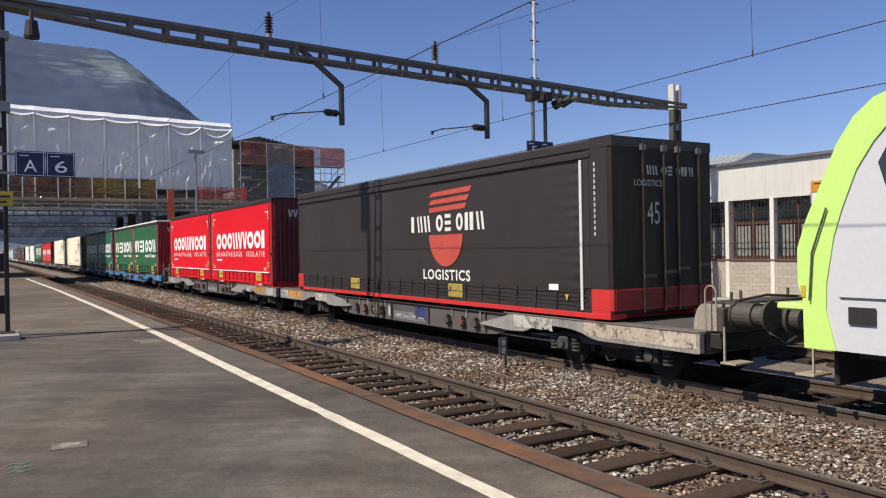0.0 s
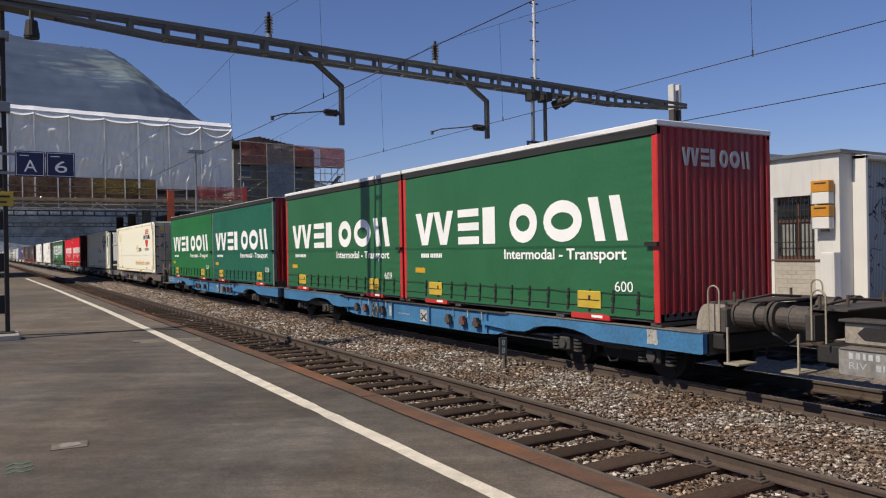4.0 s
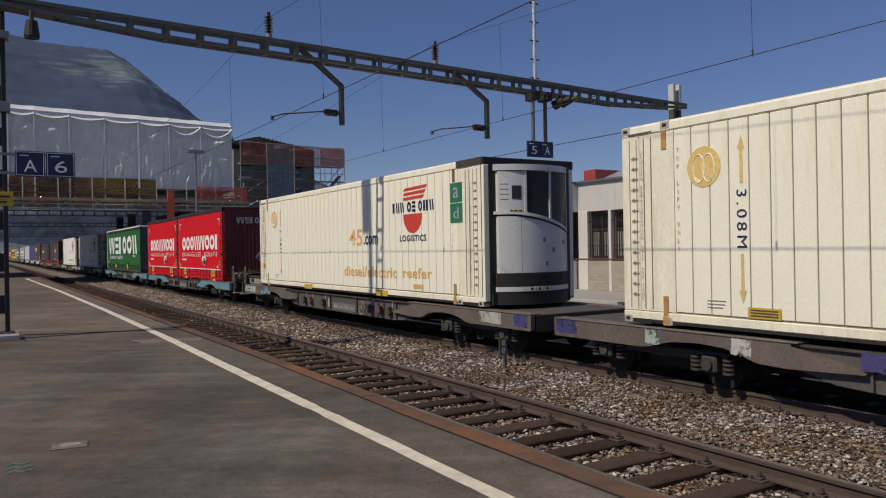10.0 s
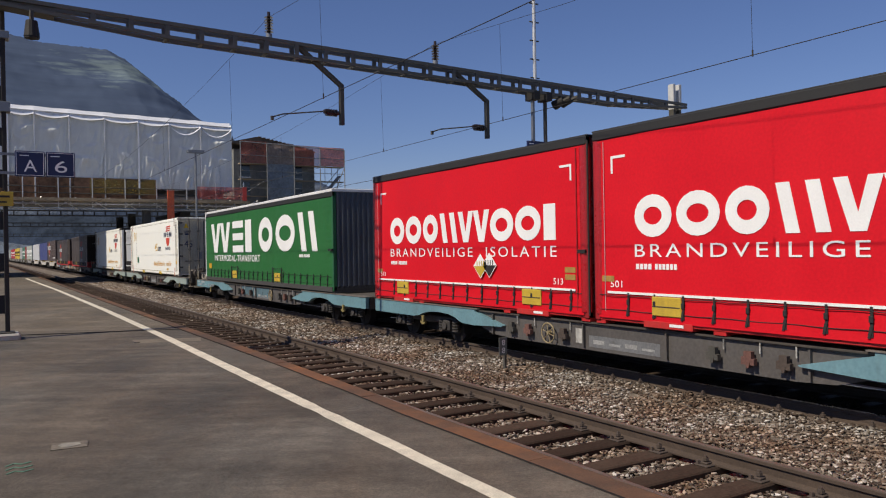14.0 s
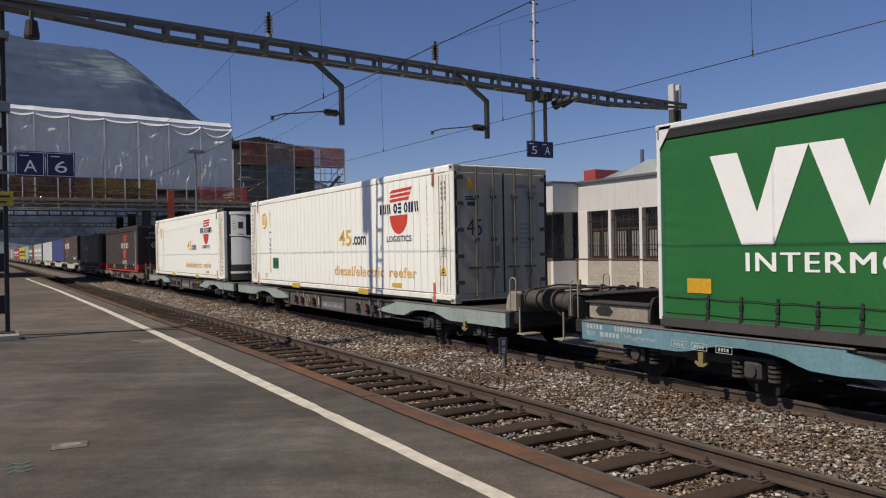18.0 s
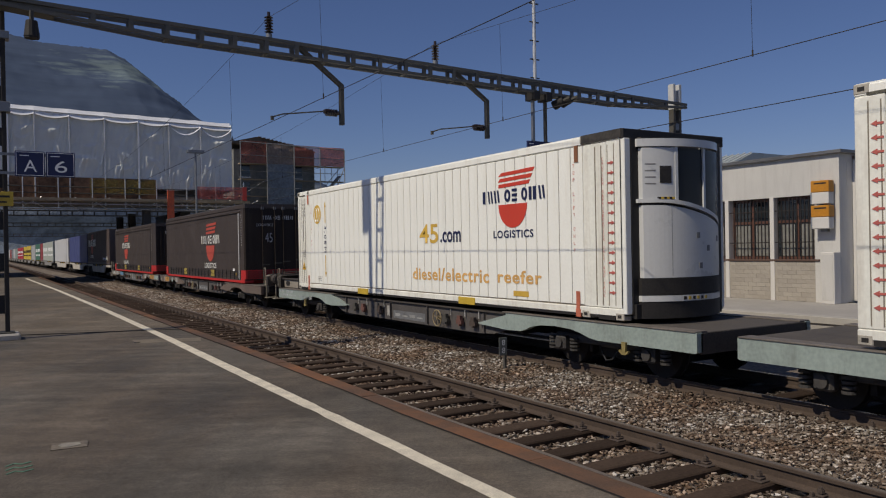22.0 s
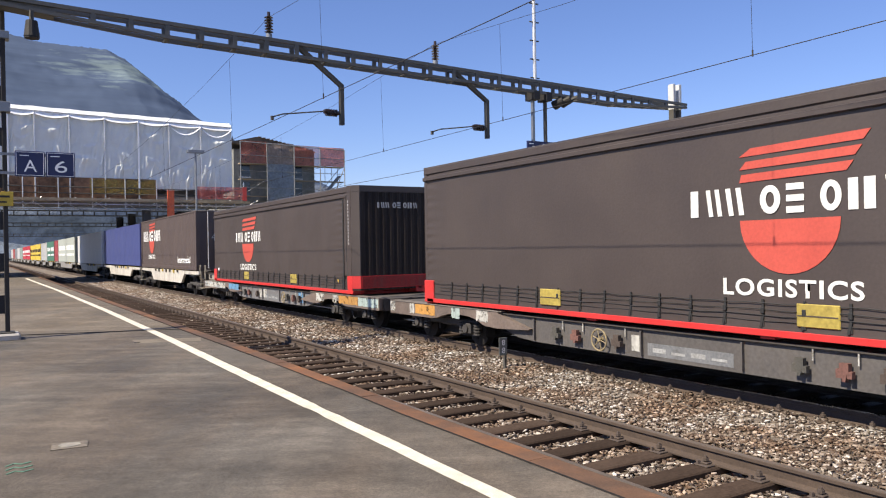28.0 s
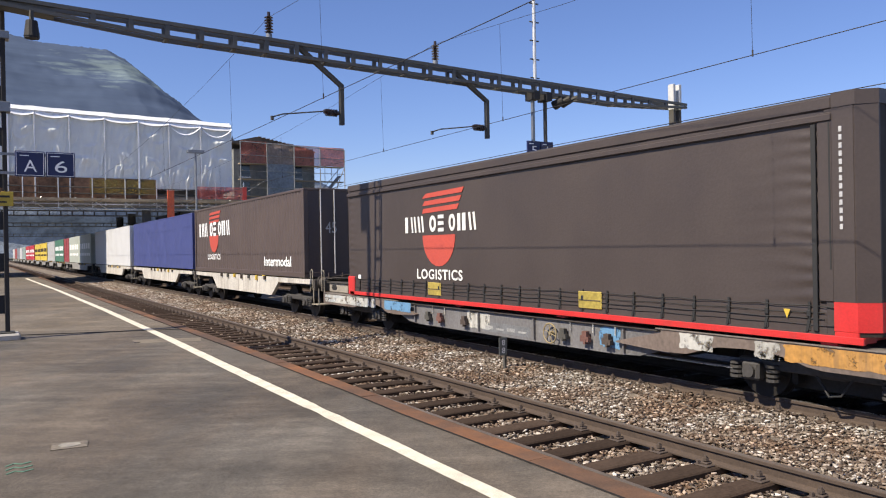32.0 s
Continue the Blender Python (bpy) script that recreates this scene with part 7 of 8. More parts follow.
def grime(): return mat("grimy_end_steel", (0.055, 0.047, 0.04), 0.75, 0, 0.4, 25, 2.5, 0.3, streak=0.4)


def buffers(parent, y, d, paint_, high=1.06, console=None, ahead=0.0, deck=False):
    """Buffers, hook, steps and rails at a coupling end; d is -1 at the front and 1 at the rear. ahead: how far the headstock
    stands out beyond the side beams; deck: with the consoles of a low-floor wagon."""
    console = console or mat("dull_beige_steel", (0.30, 0.265, 0.215), 0.7, 0, 0.35, 25, 2, streak=0.5)
    yh = y + d * ahead
    part("headstock", M().box(-1.16, 1.16, yh, yh - d * 0.12, high - 0.24, high + 0.10, 0.02), grime(), parent)
    if ahead:
        part("end_frame", M().box(-1.08, 1.08, y - d * 0.3, yh - d * 0.1, 0.58, 0.79, 0.015), black_steel(), parent)
    tube_mat_ = mat("worn_buffer_steel", (0.085, 0.072, 0.062), 0.6, 0.2, 0.35, 25, 3, streak=0.4)
    for sx in (-1, 1):
        b = part("buffer", M().cyl((sx * 0.88, yh, high), (sx * 0.88, yh + d * 0.30, high), 0.165, 20, 0.16), tube_mat_, parent)
        part("buffer_flange", M().cyl((sx * 0.88, yh, high), (sx * 0.88, yh + d * 0.035, high), 0.19, 18), grime(), b)
        part("buffer_plunger", M().cyl((sx * 0.88, yh + d * 0.29, high), (sx * 0.88, yh + d * 0.5, high), 0.13, 18), tube_mat_, b)
        part("buffer_collar", M().cyl((sx * 0.88, yh + d * 0.29, high), (sx * 0.88, yh + d * 0.32, high), 0.17, 18), tube_mat_, b)
        part("buffer_head", M().cyl((sx * 0.88, yh + d * 0.5, high), (sx * 0.88, yh + d * 0.545, high), 0.2, 22), grime(), b)
        part("step_hanger", M().box(sx * 1.19, sx * 1.215, yh + d * 0.04, yh + d * 0.065, 0.45, high - 0.15), mat("pale_rail", (0.30, 0.265, 0.20), 0.7, 0, 0.3), parent)
        part("step", M().box(sx * 0.88, sx * 1.26, yh + d * 0.02, yh + d * 0.26, 0.42, 0.45, 0.006), mat("pale_rail", (0.30, 0.265, 0.20), 0.7, 0, 0.3), parent)
        part("grab_rail", M().tube([(sx * 1.17, yh - d * 0.28, 0.82)] + [(sx * 1.17, yh - d * (0.19 + 0.09 * math.cos(math.pi * k / 8)), 1.36 + 0.09 * math.sin(math.pi * k / 8)) for k in range(9)] + [(sx * 1.17, yh - d * 0.10, 0.85)], 0.012), mat("pale_rail", (0.30, 0.265, 0.20), 0.7, 0, 0.3), parent)
    part("draw_hook", M().box(-0.05, 0.05, yh, yh + d * 0.35, high - 0.08, high + 0.06, 0.02).cyl((0, yh + d * 0.3, high), (0, yh + d * 0.62, high - 0.05), 0.05, 8), black_steel(), parent)
    part("brake_hose", M().tube([(-0.35, yh, high - 0.1), (-0.36, yh + d * 0.15, high - 0.3), (-0.34, yh + d * 0.35, high - 0.42), (-0.3, yh + d * 0.5, high - 0.3)], 0.022, 8), rubber(), parent)
    if not deck:
        return
    for sx in (-1, 1):
        if d > 0:
            # two side beams, closed by a curved bulkhead; a black plate stands in for the long hole's shade
            c = part("console_beam", M().box(sx * 0.86, sx * 1.08, y + d * 0.06, y - d * 1.24, 0.83, 1.09, 0.02), console, parent)
            pts = [(y - d * 0.10, 0.965), (y - d * 0.18, 1.04), (y - d * 0.42, 1.04), (y - d * 0.50, 0.965), (y - d * 0.42, 0.89), (y - d * 0.18, 0.89)]
            part("console_hole", M().prism(pts, "x", sx * 1.076, sx * 1.085), black_steel(), c)
            part("console_flange", M().box(sx * 0.82, sx * 1.13, y + d * 0.1, y - d * 1.3, 1.09, 1.12, 0.005), grime(), c)
        else:
            arc = [(y - d * (0.14 + 0.18 * math.cos(a)), 0.82 + 0.37 * math.sin(a)) for a in [math.pi / 2 * k / 6 for k in range(7)]]
            part("console_cheek", M().prism(arc + [(yh - d * 0.1, 1.19), (yh - d * 0.1, 0.82)], "x", sx * 0.98, sx * 1.03), console, parent)
    if d > 0:
        arc = [(y - d * (1.24 + 0.14 * (1 - math.cos(a))), 0.82 + 0.42 * math.sin(a)) for a in [math.pi / 2 * k / 6 for k in range(7)]]
        part("bulkhead", M().prism(arc + [(p - d * 0.05, q) for p, q in reversed(arc)], "x", -1.1, 1.1), grime(), parent)
        part("end_box", M().box(-1.06, 1.06, y - d * 1.44, y - d * 1.62, 0.82, 1.2, 0.01), black_steel(), parent)
    part("gangway", M().box(-1.0, 1.0, y - d * (0.12 if d < 0 else -0.06), yh + d * 0.06, 1.19, 1.22, 0.006), grime(), parent)
    for xx, yy in ((-0.92, 0.05), (-0.55, 0.18), (0.4, 0.1)):
        part("pin", M().cyl((xx, yh - d * yy, 1.22), (xx, yh - d * yy, 1.36), 0.02, 8), rust_brown(), parent)
    part("lever", M().tube([(-0.8, yh - d * 0.02, 1.24), (-0.2, yh - d * 0.02, 1.29), (0.5, yh - d * 0.02, 1.24)], 0.018, 6), rust_brown(), parent)


def low_wagon(u0, u1, paint_, sill_mat, label, coupled, patches=(), seed=0):
    """One half of a low-floor twin container wagon; coupled: 'front' or 'rear' is the end with buffers."""
    L = u1 - u0
    w = rolling("container_wagon", u0, label, "wagon", "goods wagons")
    def mirror(poly): return [(L - a, b) for a, b in poly]
    tongue = [(0, 0.53), (0.03, 0.515), (1.95, 0.515), (2.15, 0.54), (2.35, 0.60), (2.6, 0.645), (3.0, 0.665), (3.4, 0.645), (3.65, 0.60), (3.8, 0.54), (3.95, 0.50), (4.35, 0.485), (5.3, 0.53), (5.32, 0.55), (4.4, 0.76), (4.4, 0.80), (0, 0.80)]
    for sx in (-1, 1):
        for poly in (tongue, mirror(tongue)):
            part("end_beam", M().prism(poly, "x", sx * 1.17, sx * 1.29), paint_, w)
        part("side_sill", M().prism([(3.95, 0.76), (3.95, 0.62), (4.9, 0.36), (5.4, 0.33), (L - 5.4, 0.33), (L - 4.9, 0.36), (L - 3.95, 0.62), (L - 3.95, 0.76)], "x", sx * 1.13, sx * 1.2), sill_mat, w)
        part("sill_flange", M().box(sx * 1.0, sx * 1.25, 4.4, L - 4.4, 0.762, 0.79, 0.004), grime(), w)
        for ya, yb in ((0.02, 4.5), (L - 4.5, L - 0.02)):
            part("top_flange", M().box(sx * 1.05, sx * 1.305, ya, yb, 0.80, 0.82, 0.004), mat("worn_flange", (0.16, 0.14, 0.12), 0.6, 0, 0.4, 30, 2), w)
    for ya, yb in ((0.02, 4.4), (L - 4.4, L - 0.02)):
        part("deck", M().box(-1.2, 1.2, ya, yb, 0.75, 0.80, 0.005), mat("grimy_deck", (0.085, 0.075, 0.066), 0.8, 0, 0.3, 20, 2, streak=0.3), w)
    for ya in (0.0, L - 0.04):
        part("end_plate", M().box(-1.2, 1.2, ya, ya + 0.04, 0.5, 0.79), grime(), w)
    for y in (4.4, 6.6, 8.5, 10.4, L - 4.4):
        part("cross_beam", M().box(-0.99, 0.99, y - 0.12, y + 0.12, 0.40, 0.74), black_steel(), w)
    # Unseen black underframe parts, added to darken the view under the wagon.
    part("centre_spine", M().box(-0.25, 0.25, 3.9, L - 3.9, 0.36, 0.74), black_steel(), w)
    part("air_tank", M().cyl((0.55, 5.4, 0.36), (0.55, L - 5.4, 0.36), 0.17, 14), black_steel(), w)
    part("brake_rod", M().cyl((-0.5, 3.2, 0.3), (-0.5, L - 3.2, 0.3), 0.03, 8), black_steel(), w)
    part("brake_beam", M().box(-0.9, 0.9, 3.3, 3.42, 0.2, 0.4), black_steel(), w)
    part("brake_beam", M().box(-0.9, 0.9, L - 3.42, L - 3.3, 0.2, 0.4), black_steel(), w)
    for k, y in enumerate((5.5, 6.0, 6.55, 9.6, 10.55, 11.05)):
        sp = part("spigot", M().prism([(y - 0.03, 0.52), (y - 0.03, 0.47), (y - 0.09, 0.47), (y - 0.09, 0.55), (y - 0.05, 0.55), (y - 0.05, 0.64), (y + 0.06, 0.64), (y + 0.06, 0.57), (y + 0.1, 0.57), (y + 0.1, 0.47), (y + 0.03, 0.47), (y + 0.03, 0.43), (y - 0.01, 0.43)], "x", -1.31, -1.24), (rust_brown(), mat("red_brown_casting", (0.15, 0.07, 0.055), 0.8, 0, 0.35, 30, 4), dark_steel())[k % 3], w)
        part("spigot_arm", M().box(-1.26, -1.18, y - 0.03, y + 0.03, 0.5, 0.58), rust_brown(), sp)
        part("pin_mark", M().cyl((-1.235, y - 0.13, 0.62), (-1.235, y - 0.13, 0.765), 0.011, 6), PALE_P, w)
    for y in (5.2, 7.4, 9.15, 11.7):
        part("stiffener", M().prism([(y - 0.015, 0.36), (y + 0.015, 0.36), (y + 0.015, 0.74), (y - 0.015, 0.74)], "x", -1.25, -1.195), sill_mat, w)
    plain_sill = sill_mat in (SILL_DARK, SILL_GREY)
    for k in range(4 if plain_sill else 0):
        part("print_bar", M().box(-1.206, -1.2, 7.65 + 0.35 * k, 7.9 + 0.35 * k, 0.44, 0.475 + 0.03 * (k % 2)), mat("faded_grey_print", (0.30, 0.30, 0.29), 0.7, 0, 0.4, 30, 8), w)
    if plain_sill:
        part("faded_panel", M().box(-1.203, -1.2, 7.55, 9.05, 0.385, 0.57), mat("faded_panel_grey", (0.16, 0.165, 0.17), 0.7, 0, 0.35, 25, 2.5, streak=0.5), w)
    yw = 10.0 if coupled == "front" else L - 10.0
    wheel_ = M()
    for k in range(18):
        a, b = 2 * math.pi * k / 18, 2 * math.pi * (k + 1) / 18
        wheel_.cyl((-1.28, yw + 0.17 * math.cos(a), 0.53 + 0.17 * math.sin(a)), (-1.28, yw + 0.17 * math.cos(b), 0.53 + 0.17 * math.sin(b)), 0.013, 6)
    wheel_.cyl((-1.29, yw, 0.53), (-1.19, yw, 0.53), 0.03, 8)
    for k in range(3):
        a = math.pi * k / 3 + 0.3
        wheel_.cyl((-1.27, yw - 0.17 * math.cos(a), 0.53 - 0.17 * math.sin(a)), (-1.27, yw + 0.17 * math.cos(a), 0.53 + 0.17 * math.sin(a)), 0.008, 5)
    part("brake_wheel", wheel_, mat("straw_paint", (0.28, 0.22, 0.12), 0.7, 0, 0.3, 30, 6), w, "dull straw-coloured brake wheel")
    for y in (1.35, L - 2.4) if paint_ in (TEAL_W, MINT_W) else ():
        part("lashing_hook", M().prism([(y - 0.035, 0.40), (y - 0.10, 0.43), (y - 0.10, 0.40), (y - 0.04, 0.36), (y + 0.04, 0.36), (y + 0.10, 0.40), (y + 0.10, 0.43), (y + 0.035, 0.40), (y + 0.045, 0.55), (y - 0.045, 0.55)], "x", -1.33, -1.29), mat("dull_yellow_paint", (0.24, 0.19, 0.07), 0.7, 0, 0.3, 30, 4), w)
    part("hose", M().tube([(-1.0, 1.7, 0.5), (-1.02, 1.9, 0.2), (-1.02, 2.05, 0.17), (-1.0, 2.25, 0.45)], 0.015, 6), rubber(), w)
    for y0, y1, color in patches:
        n = 14
        wob = [noise.noise((i * 0.55, y0 * 3.1, seed)) for i in range(4 * n)]
        edge = [(y0 + (y1 - y0) * i / n, 0.788 - 0.015 * max(0, wob[i])) for i in range(n + 1)]
        edge += [(y1 + 0.04 * wob[n + i], 0.77 - 0.05 * i) for i in range(4)]
        edge += [(y0 + (y1 - y0) * i / n, 0.575 + 0.025 * wob[2 * n + i]) for i in range(n, -1, -1)]
        edge += [(y0 + 0.04 * wob[3 * n + i], 0.62 + 0.05 * i) for i in range(4)]
        out = 1.29
        if 5.3 < y0 and y1 < L - 5.3:          # between the bogies the paint lies on the sill
            out, edge = 1.2, [(a, 0.36 + (b - 0.53) * 1.45) for a, b in edge]
        part("paint_patch", M().prism(edge, "x", -out - 0.004, -out), color, w)
    print_ = mat("beam_print", (0.42, 0.45, 0.45), 0.6, 0, 0.25, 40, 6)
    if coupled == "rear":
        ya = L - 0.12
        bars(row := M(), ya, 0.70, (0.05, 0.05, 0.03, 0.05, 0.05), 0.07, 0.03, -1.29)
        bars(row, ya - 0.62, 0.70, [0.045] * 9, 0.07, 0.02, -1.29)
        part("number_bars", row, print_, w)
        side_words("RIV", ya, 0.59, 0.2, 0.075, -1.288, print_, w)
        bars(row := M(), ya - 0.3, 0.59, (0.06, 0.02, 0.06, 0.06, 0.06, 0.06), 0.07, 0.02, -1.29)
        part("keeper_bars", row, print_, w)
        side_words("Sffggmrrss", ya - 0.82, 0.59, 0.62, 0.075, -1.288, print_, w)
        for k, yb in enumerate((ya - 1.75, ya - 2.1, ya - 2.5)):
            b = M().box(-1.296, -1.29, yb - 0.26, yb, 0.57, 0.578).box(-1.296, -1.29, yb - 0.26, yb, 0.66, 0.668).box(-1.296, -1.29, yb - 0.26, yb - 0.252, 0.578, 0.66).box(-1.296, -1.29, yb - 0.008, yb, 0.578, 0.66)
            part("load_box", bars(b, yb - 0.04, 0.595, (0.03, 0.03, 0.02, 0.03), 0.045, 0.018, -1.29), print_, w)
    part("data_sign", M().box(-1.206, -1.2, 9.2, 9.37, 0.42, 0.66), PALE_P, w)
    if not plain_sill:
        sg = part("data_sign", M().box(-1.206, -1.2, 7.55, 7.85, 0.40, 0.66), PALE_P, w)
        part("cross", M().prism([(7.57, 0.42), (7.6, 0.42), (7.83, 0.56), (7.83, 0.59), (7.8, 0.59), (7.57, 0.45)], "x", -1.209, -1.206).prism([(7.83, 0.42), (7.8, 0.42), (7.57, 0.56), (7.57, 0.59), (7.6, 0.59), (7.83, 0.45)], "x", -1.2094, -1.206), dark_steel(), sg)
        part("print_bar", bars(M(), 8.9, 0.5, [0.07] * 6, 0.025, 0.03, -1.2), mat("faded_grey_print", (0.30, 0.30, 0.29), 0.7, 0, 0.4, 30, 8), w)
    bogie(w, 2.05, 2.0, 0.37)
    bogie(w, L - 2.05, 2.0, 0.37)
    if coupled == "front":
        buffers(w, 0.0, -1, sill_mat, ahead=0.28, deck=True)
    elif coupled == "rear":
        buffers(w, L, 1, sill_mat, 1.06, BLUE_W if sill_mat is BLUE_W else None, 0.5, True)
    return w


def high_wagon(u0, u1, paint_, label, front=True, rear=True):
    """A pocket-free container wagon with deep white side girders between the bogies."""
    L = u1 - u0
    w = rolling("container_wagon", u0, label, "wagon", "goods wagons")
    for sx in (-1, 1):
        part("side_girder", M().prism([(0.1, 1.02), (0.1, 1.16), (L - 0.1, 1.16), (L - 0.1, 1.02), (L - 2.9, 1.0), (L - 3.6, 0.55), (3.6, 0.55), (2.9, 1.0)], "x", sx * 1.16, sx * 1.26), paint_, w)
    part("frame", M().box(-1.1, 1.1, 0.2, L - 0.2, 0.95, 1.12), black_steel(), w)
    for y in (0.9, 4.5, L / 2, L - 4.5, L - 0.9):
        part("cross_member", M().box(-1.24, 1.24, y - 0.12, y + 0.12, 1.12, 1.2), yellow_paint() if y == 4.5 else dark_steel(), w)
    for k in range(7):
        y = 4.2 + 0.9 * k
        part("spigot_bracket", M().box(-1.33, -1.26, y - 0.07, y + 0.07, 1.05 - 0.03 * (k % 2), 1.18, 0.012), (rust_brown(), yellow_paint(), dark_steel())[k % 3], w)
    bogie(w, 1.75, 1.8, 0.45)
    bogie(w, L - 1.75, 1.8, 0.45)
    if front: buffers(w, 0.0, -1, dark_steel())
    if rear: buffers(w, L, 1, dark_steel())
    return w


def plain_container(u0, u1, z0, z1, color, label, name="container", ribs=True, near=1.25, doors=True, print_fn=None):
    L = u1 - u0
    c = rolling(name, u0, label, "container", "containers at the rear of the train")
    m = M()
    if ribs:
        n, pts = int(L / 0.28), []
        s = (L - 0.3) / n
        for k in range(n):
            a = 0.15 + s * k
            pts += [(-near + 0.045, a), (-near + 0.012, a + 0.2 * s), (-near + 0.012, a + 0.5 * s), (-near + 0.045, a + 0.7 * s)]
        m.prism(pts + [(-near + 0.045, L - 0.15), (-near + 0.08, L - 0.15), (-near + 0.08, 0.15)], "z", z0 + 0.1, z1 - 0.06)
    else:
        m.box(-near, -near + 0.06, 0.1, L - 0.1, z0 + 0.1, z1 - 0.06)
    part("side_wall", m, color, c)
    part("side_wall", M().box(near - 0.06, near, 0.1, L - 0.1, z0 + 0.1, z1 - 0.06), color, c)
    part("roof", M().box(-near, near, 0, L, z1 - 0.08, z1, 0.012), color, c)
    part("bottom_rail", M().box(-near - 0.003, near + 0.003, 0, L, z0, z0 + 0.16, 0.012), color, c)
    for yy in (0, L - 0.15):
        for sx in (-1, 1):
            part("corner_post", M().box(sx * (near - 0.15), sx * (near + 0.002), yy, yy + 0.15, z0 + 0.1, z1 - 0.05, 0.01), color, c)
    part("front_end", M().box(-near + 0.12, near - 0.12, 0.02, 0.07, z0 + 0.12, z1 - 0.06), color, c)
    part("rear_end", M().box(-near + 0.12, near - 0.12, L - 0.07, L - 0.02, z0 + 0.12, z1 - 0.06), color, c)
    if doors:
        for xx in (-0.7, -0.25, 0.25, 0.7):
            part("lock_rod", M().cyl((xx, -0.01, z0 + 0.1), (xx, -0.01, z1 - 0.04), 0.02, 8), SILVER, c)
    if print_fn:
        print_fn(c, L)
    return c


# ---------------------------------------------------------------- locomotive at the head
def locomotive(u_rear):
    L = 18.9
    lo = rolling("locomotive", u_rear - L, "silver-white electric locomotive with lime-green ends", "locomotive")
    silver = mat("silver_white_paint", (0.56, 0.57, 0.60), 0.35, 0, 0.05, 20, 0.8, 0.05)
    lime = mat("lime_green_paint", (0.52, 0.78, 0.20), 0.35, 0, 0.06, 20, 0.8, 0.05)
    W = 1.49
    rim = [(0.07, 0.80), (0.06, 1.36), (0.0, 1.55), (0.0, 1.95), (0.11, 2.27), (0.29, 2.65), (0.49, 3.10), (0.69, 3.38), (0.91, 3.55), (1.15, 3.62), (2.2, 3.78)]
    inner = [(2.2, 3.62), (1.5, 3.5), (1.04, 3.23), (0.90, 3.08), (0.71, 2.80), (0.54, 2.38), (0.44, 2.07), (0.35, 1.56), (0.34, 1.24), (0.45, 0.80)]
    outline = [(a + 0.03, b) for a, b in rim] + [(L - a - 0.03, b) for a, b in reversed(rim)]
    part("body", M().prism(outline, "x", -W + 0.02, W - 0.02), silver, lo)
    part("lime_end", M().prism([(L - a, b) for a, b in rim + inner], "x", -W, W), lime, lo, "lime-green cab end")
    part("lime_end", M().prism(rim + inner, "x", -W, W), lime, lo, "lime-green cab end")
    part("buffer_beam", M().box(-W + 0.05, W - 0.05, L - 0.3, L + 0.32, 1.22, 1.30, 0.02), lime, lo)
    for y in (L - 1.75, 0.95):
        part("side_window", M().prism([(y, 2.5), (y + 0.72, 2.58), (y + 0.8, 2.85), (y + 0.66, 3.1), (y, 3.15)], "x", -W - 0.006, -W), glass(), lo)
    part("step_recess", M().box(-W - 0.006, -W, L - 0.9, L - 0.6, 1.11, 1.3), black_steel(), lo)
    part("roof", M().box(-1.1, 1.1, 2.6, L - 2.6, 3.74, 4.1, 0.05), dark_steel(), lo)
    part("skirt", M().box(-W + 0.03, W - 0.03, 1.0, L - 1.0, 0.62, 0.82), dark_steel(), lo)
    part("hand_rail", M().tube([(-W - 0.03, L - 0.16, 1.35), (-W - 0.03, L - 0.2, 1.9), (-W - 0.03, L - 0.38, 2.4)], 0.011), dark_steel(), lo)
    part("rail_guard", M().box(-1.2, 1.2, L - 0.3, L - 0.24, 0.35, 0.8, 0.02), black_steel(), lo)
    part("underframe", M().box(-1.3, 1.3, 0.6, L - 0.6, 0.72, 0.9), black_steel(), lo)
    part("sill_line", M().box(-W - 0.003, -W + 0.03, 0.5, L - 0.5, 1.395, 1.403), dark_steel(), lo)
    part("tail_lamp", M().cyl((-1.0, L + 0.0, 1.35), (-1.0, L + 0.03, 1.35), 0.1, 12), red_print(), lo)
    part("side_lamp", M().box(-W - 0.01, -W, L - 0.1, L - 0.04, 1.38, 1.52, 0.01), yellow_paint(), lo)
    bogie(lo, 3.0, 2.6, 0.60)
    bogie(lo, L - 3.0, 2.6, 0.60)
    buffers(lo, L - 0.05, 1, dark_steel())
    buffers(lo, 0.15, -1, dark_steel())


# ---------------------------------------------------------------- the train, from the locomotive backwards
GREY_W = mat("grimy_grey_wagon_paint", (0.26, 0.25, 0.23), 0.6, 0, 0.3, 20, 1.2, streak=0.5)
BROWN_W = mat("brown_grey_wagon_paint", (0.13, 0.105, 0.09), 0.65, 0, 0.3, 20, 1.2, streak=0.4)
BLUE_W = mat("blue_wagon_paint", (0.045, 0.17, 0.33), 0.6, 0, 0.3, 20, 1.2, streak=0.3)
TEAL_W = mat("teal_wagon_paint", (0.14, 0.27, 0.31), 0.55, 0, 0.2, 20, 1.2, streak=0.35)
MINT_W = mat("mint_grey_wagon_paint", (0.30, 0.36, 0.33), 0.55, 0, 0.2, 20, 1.2, streak=0.35)
RUST_W = mat("rust_brown_wagon_paint", (0.15, 0.115, 0.095), 0.65, 0, 0.35, 20, 1.2, streak=0.5)
SILL_GREY = mat("grey_sill", (0.15, 0.145, 0.145), 0.65, 0, 0.35, 20, 1.0, streak=0.5)
SILL_DARK = mat("grimy_sill", (0.088, 0.08, 0.075), 0.7, 0, 0.3, 20, 1.2, streak=0.4)
ORANGE_P = mat("orange_patch", (0.46, 0.235, 0.06), 0.6, 0, 0.35, 14, 2, streak=0.75, wear=0.39)
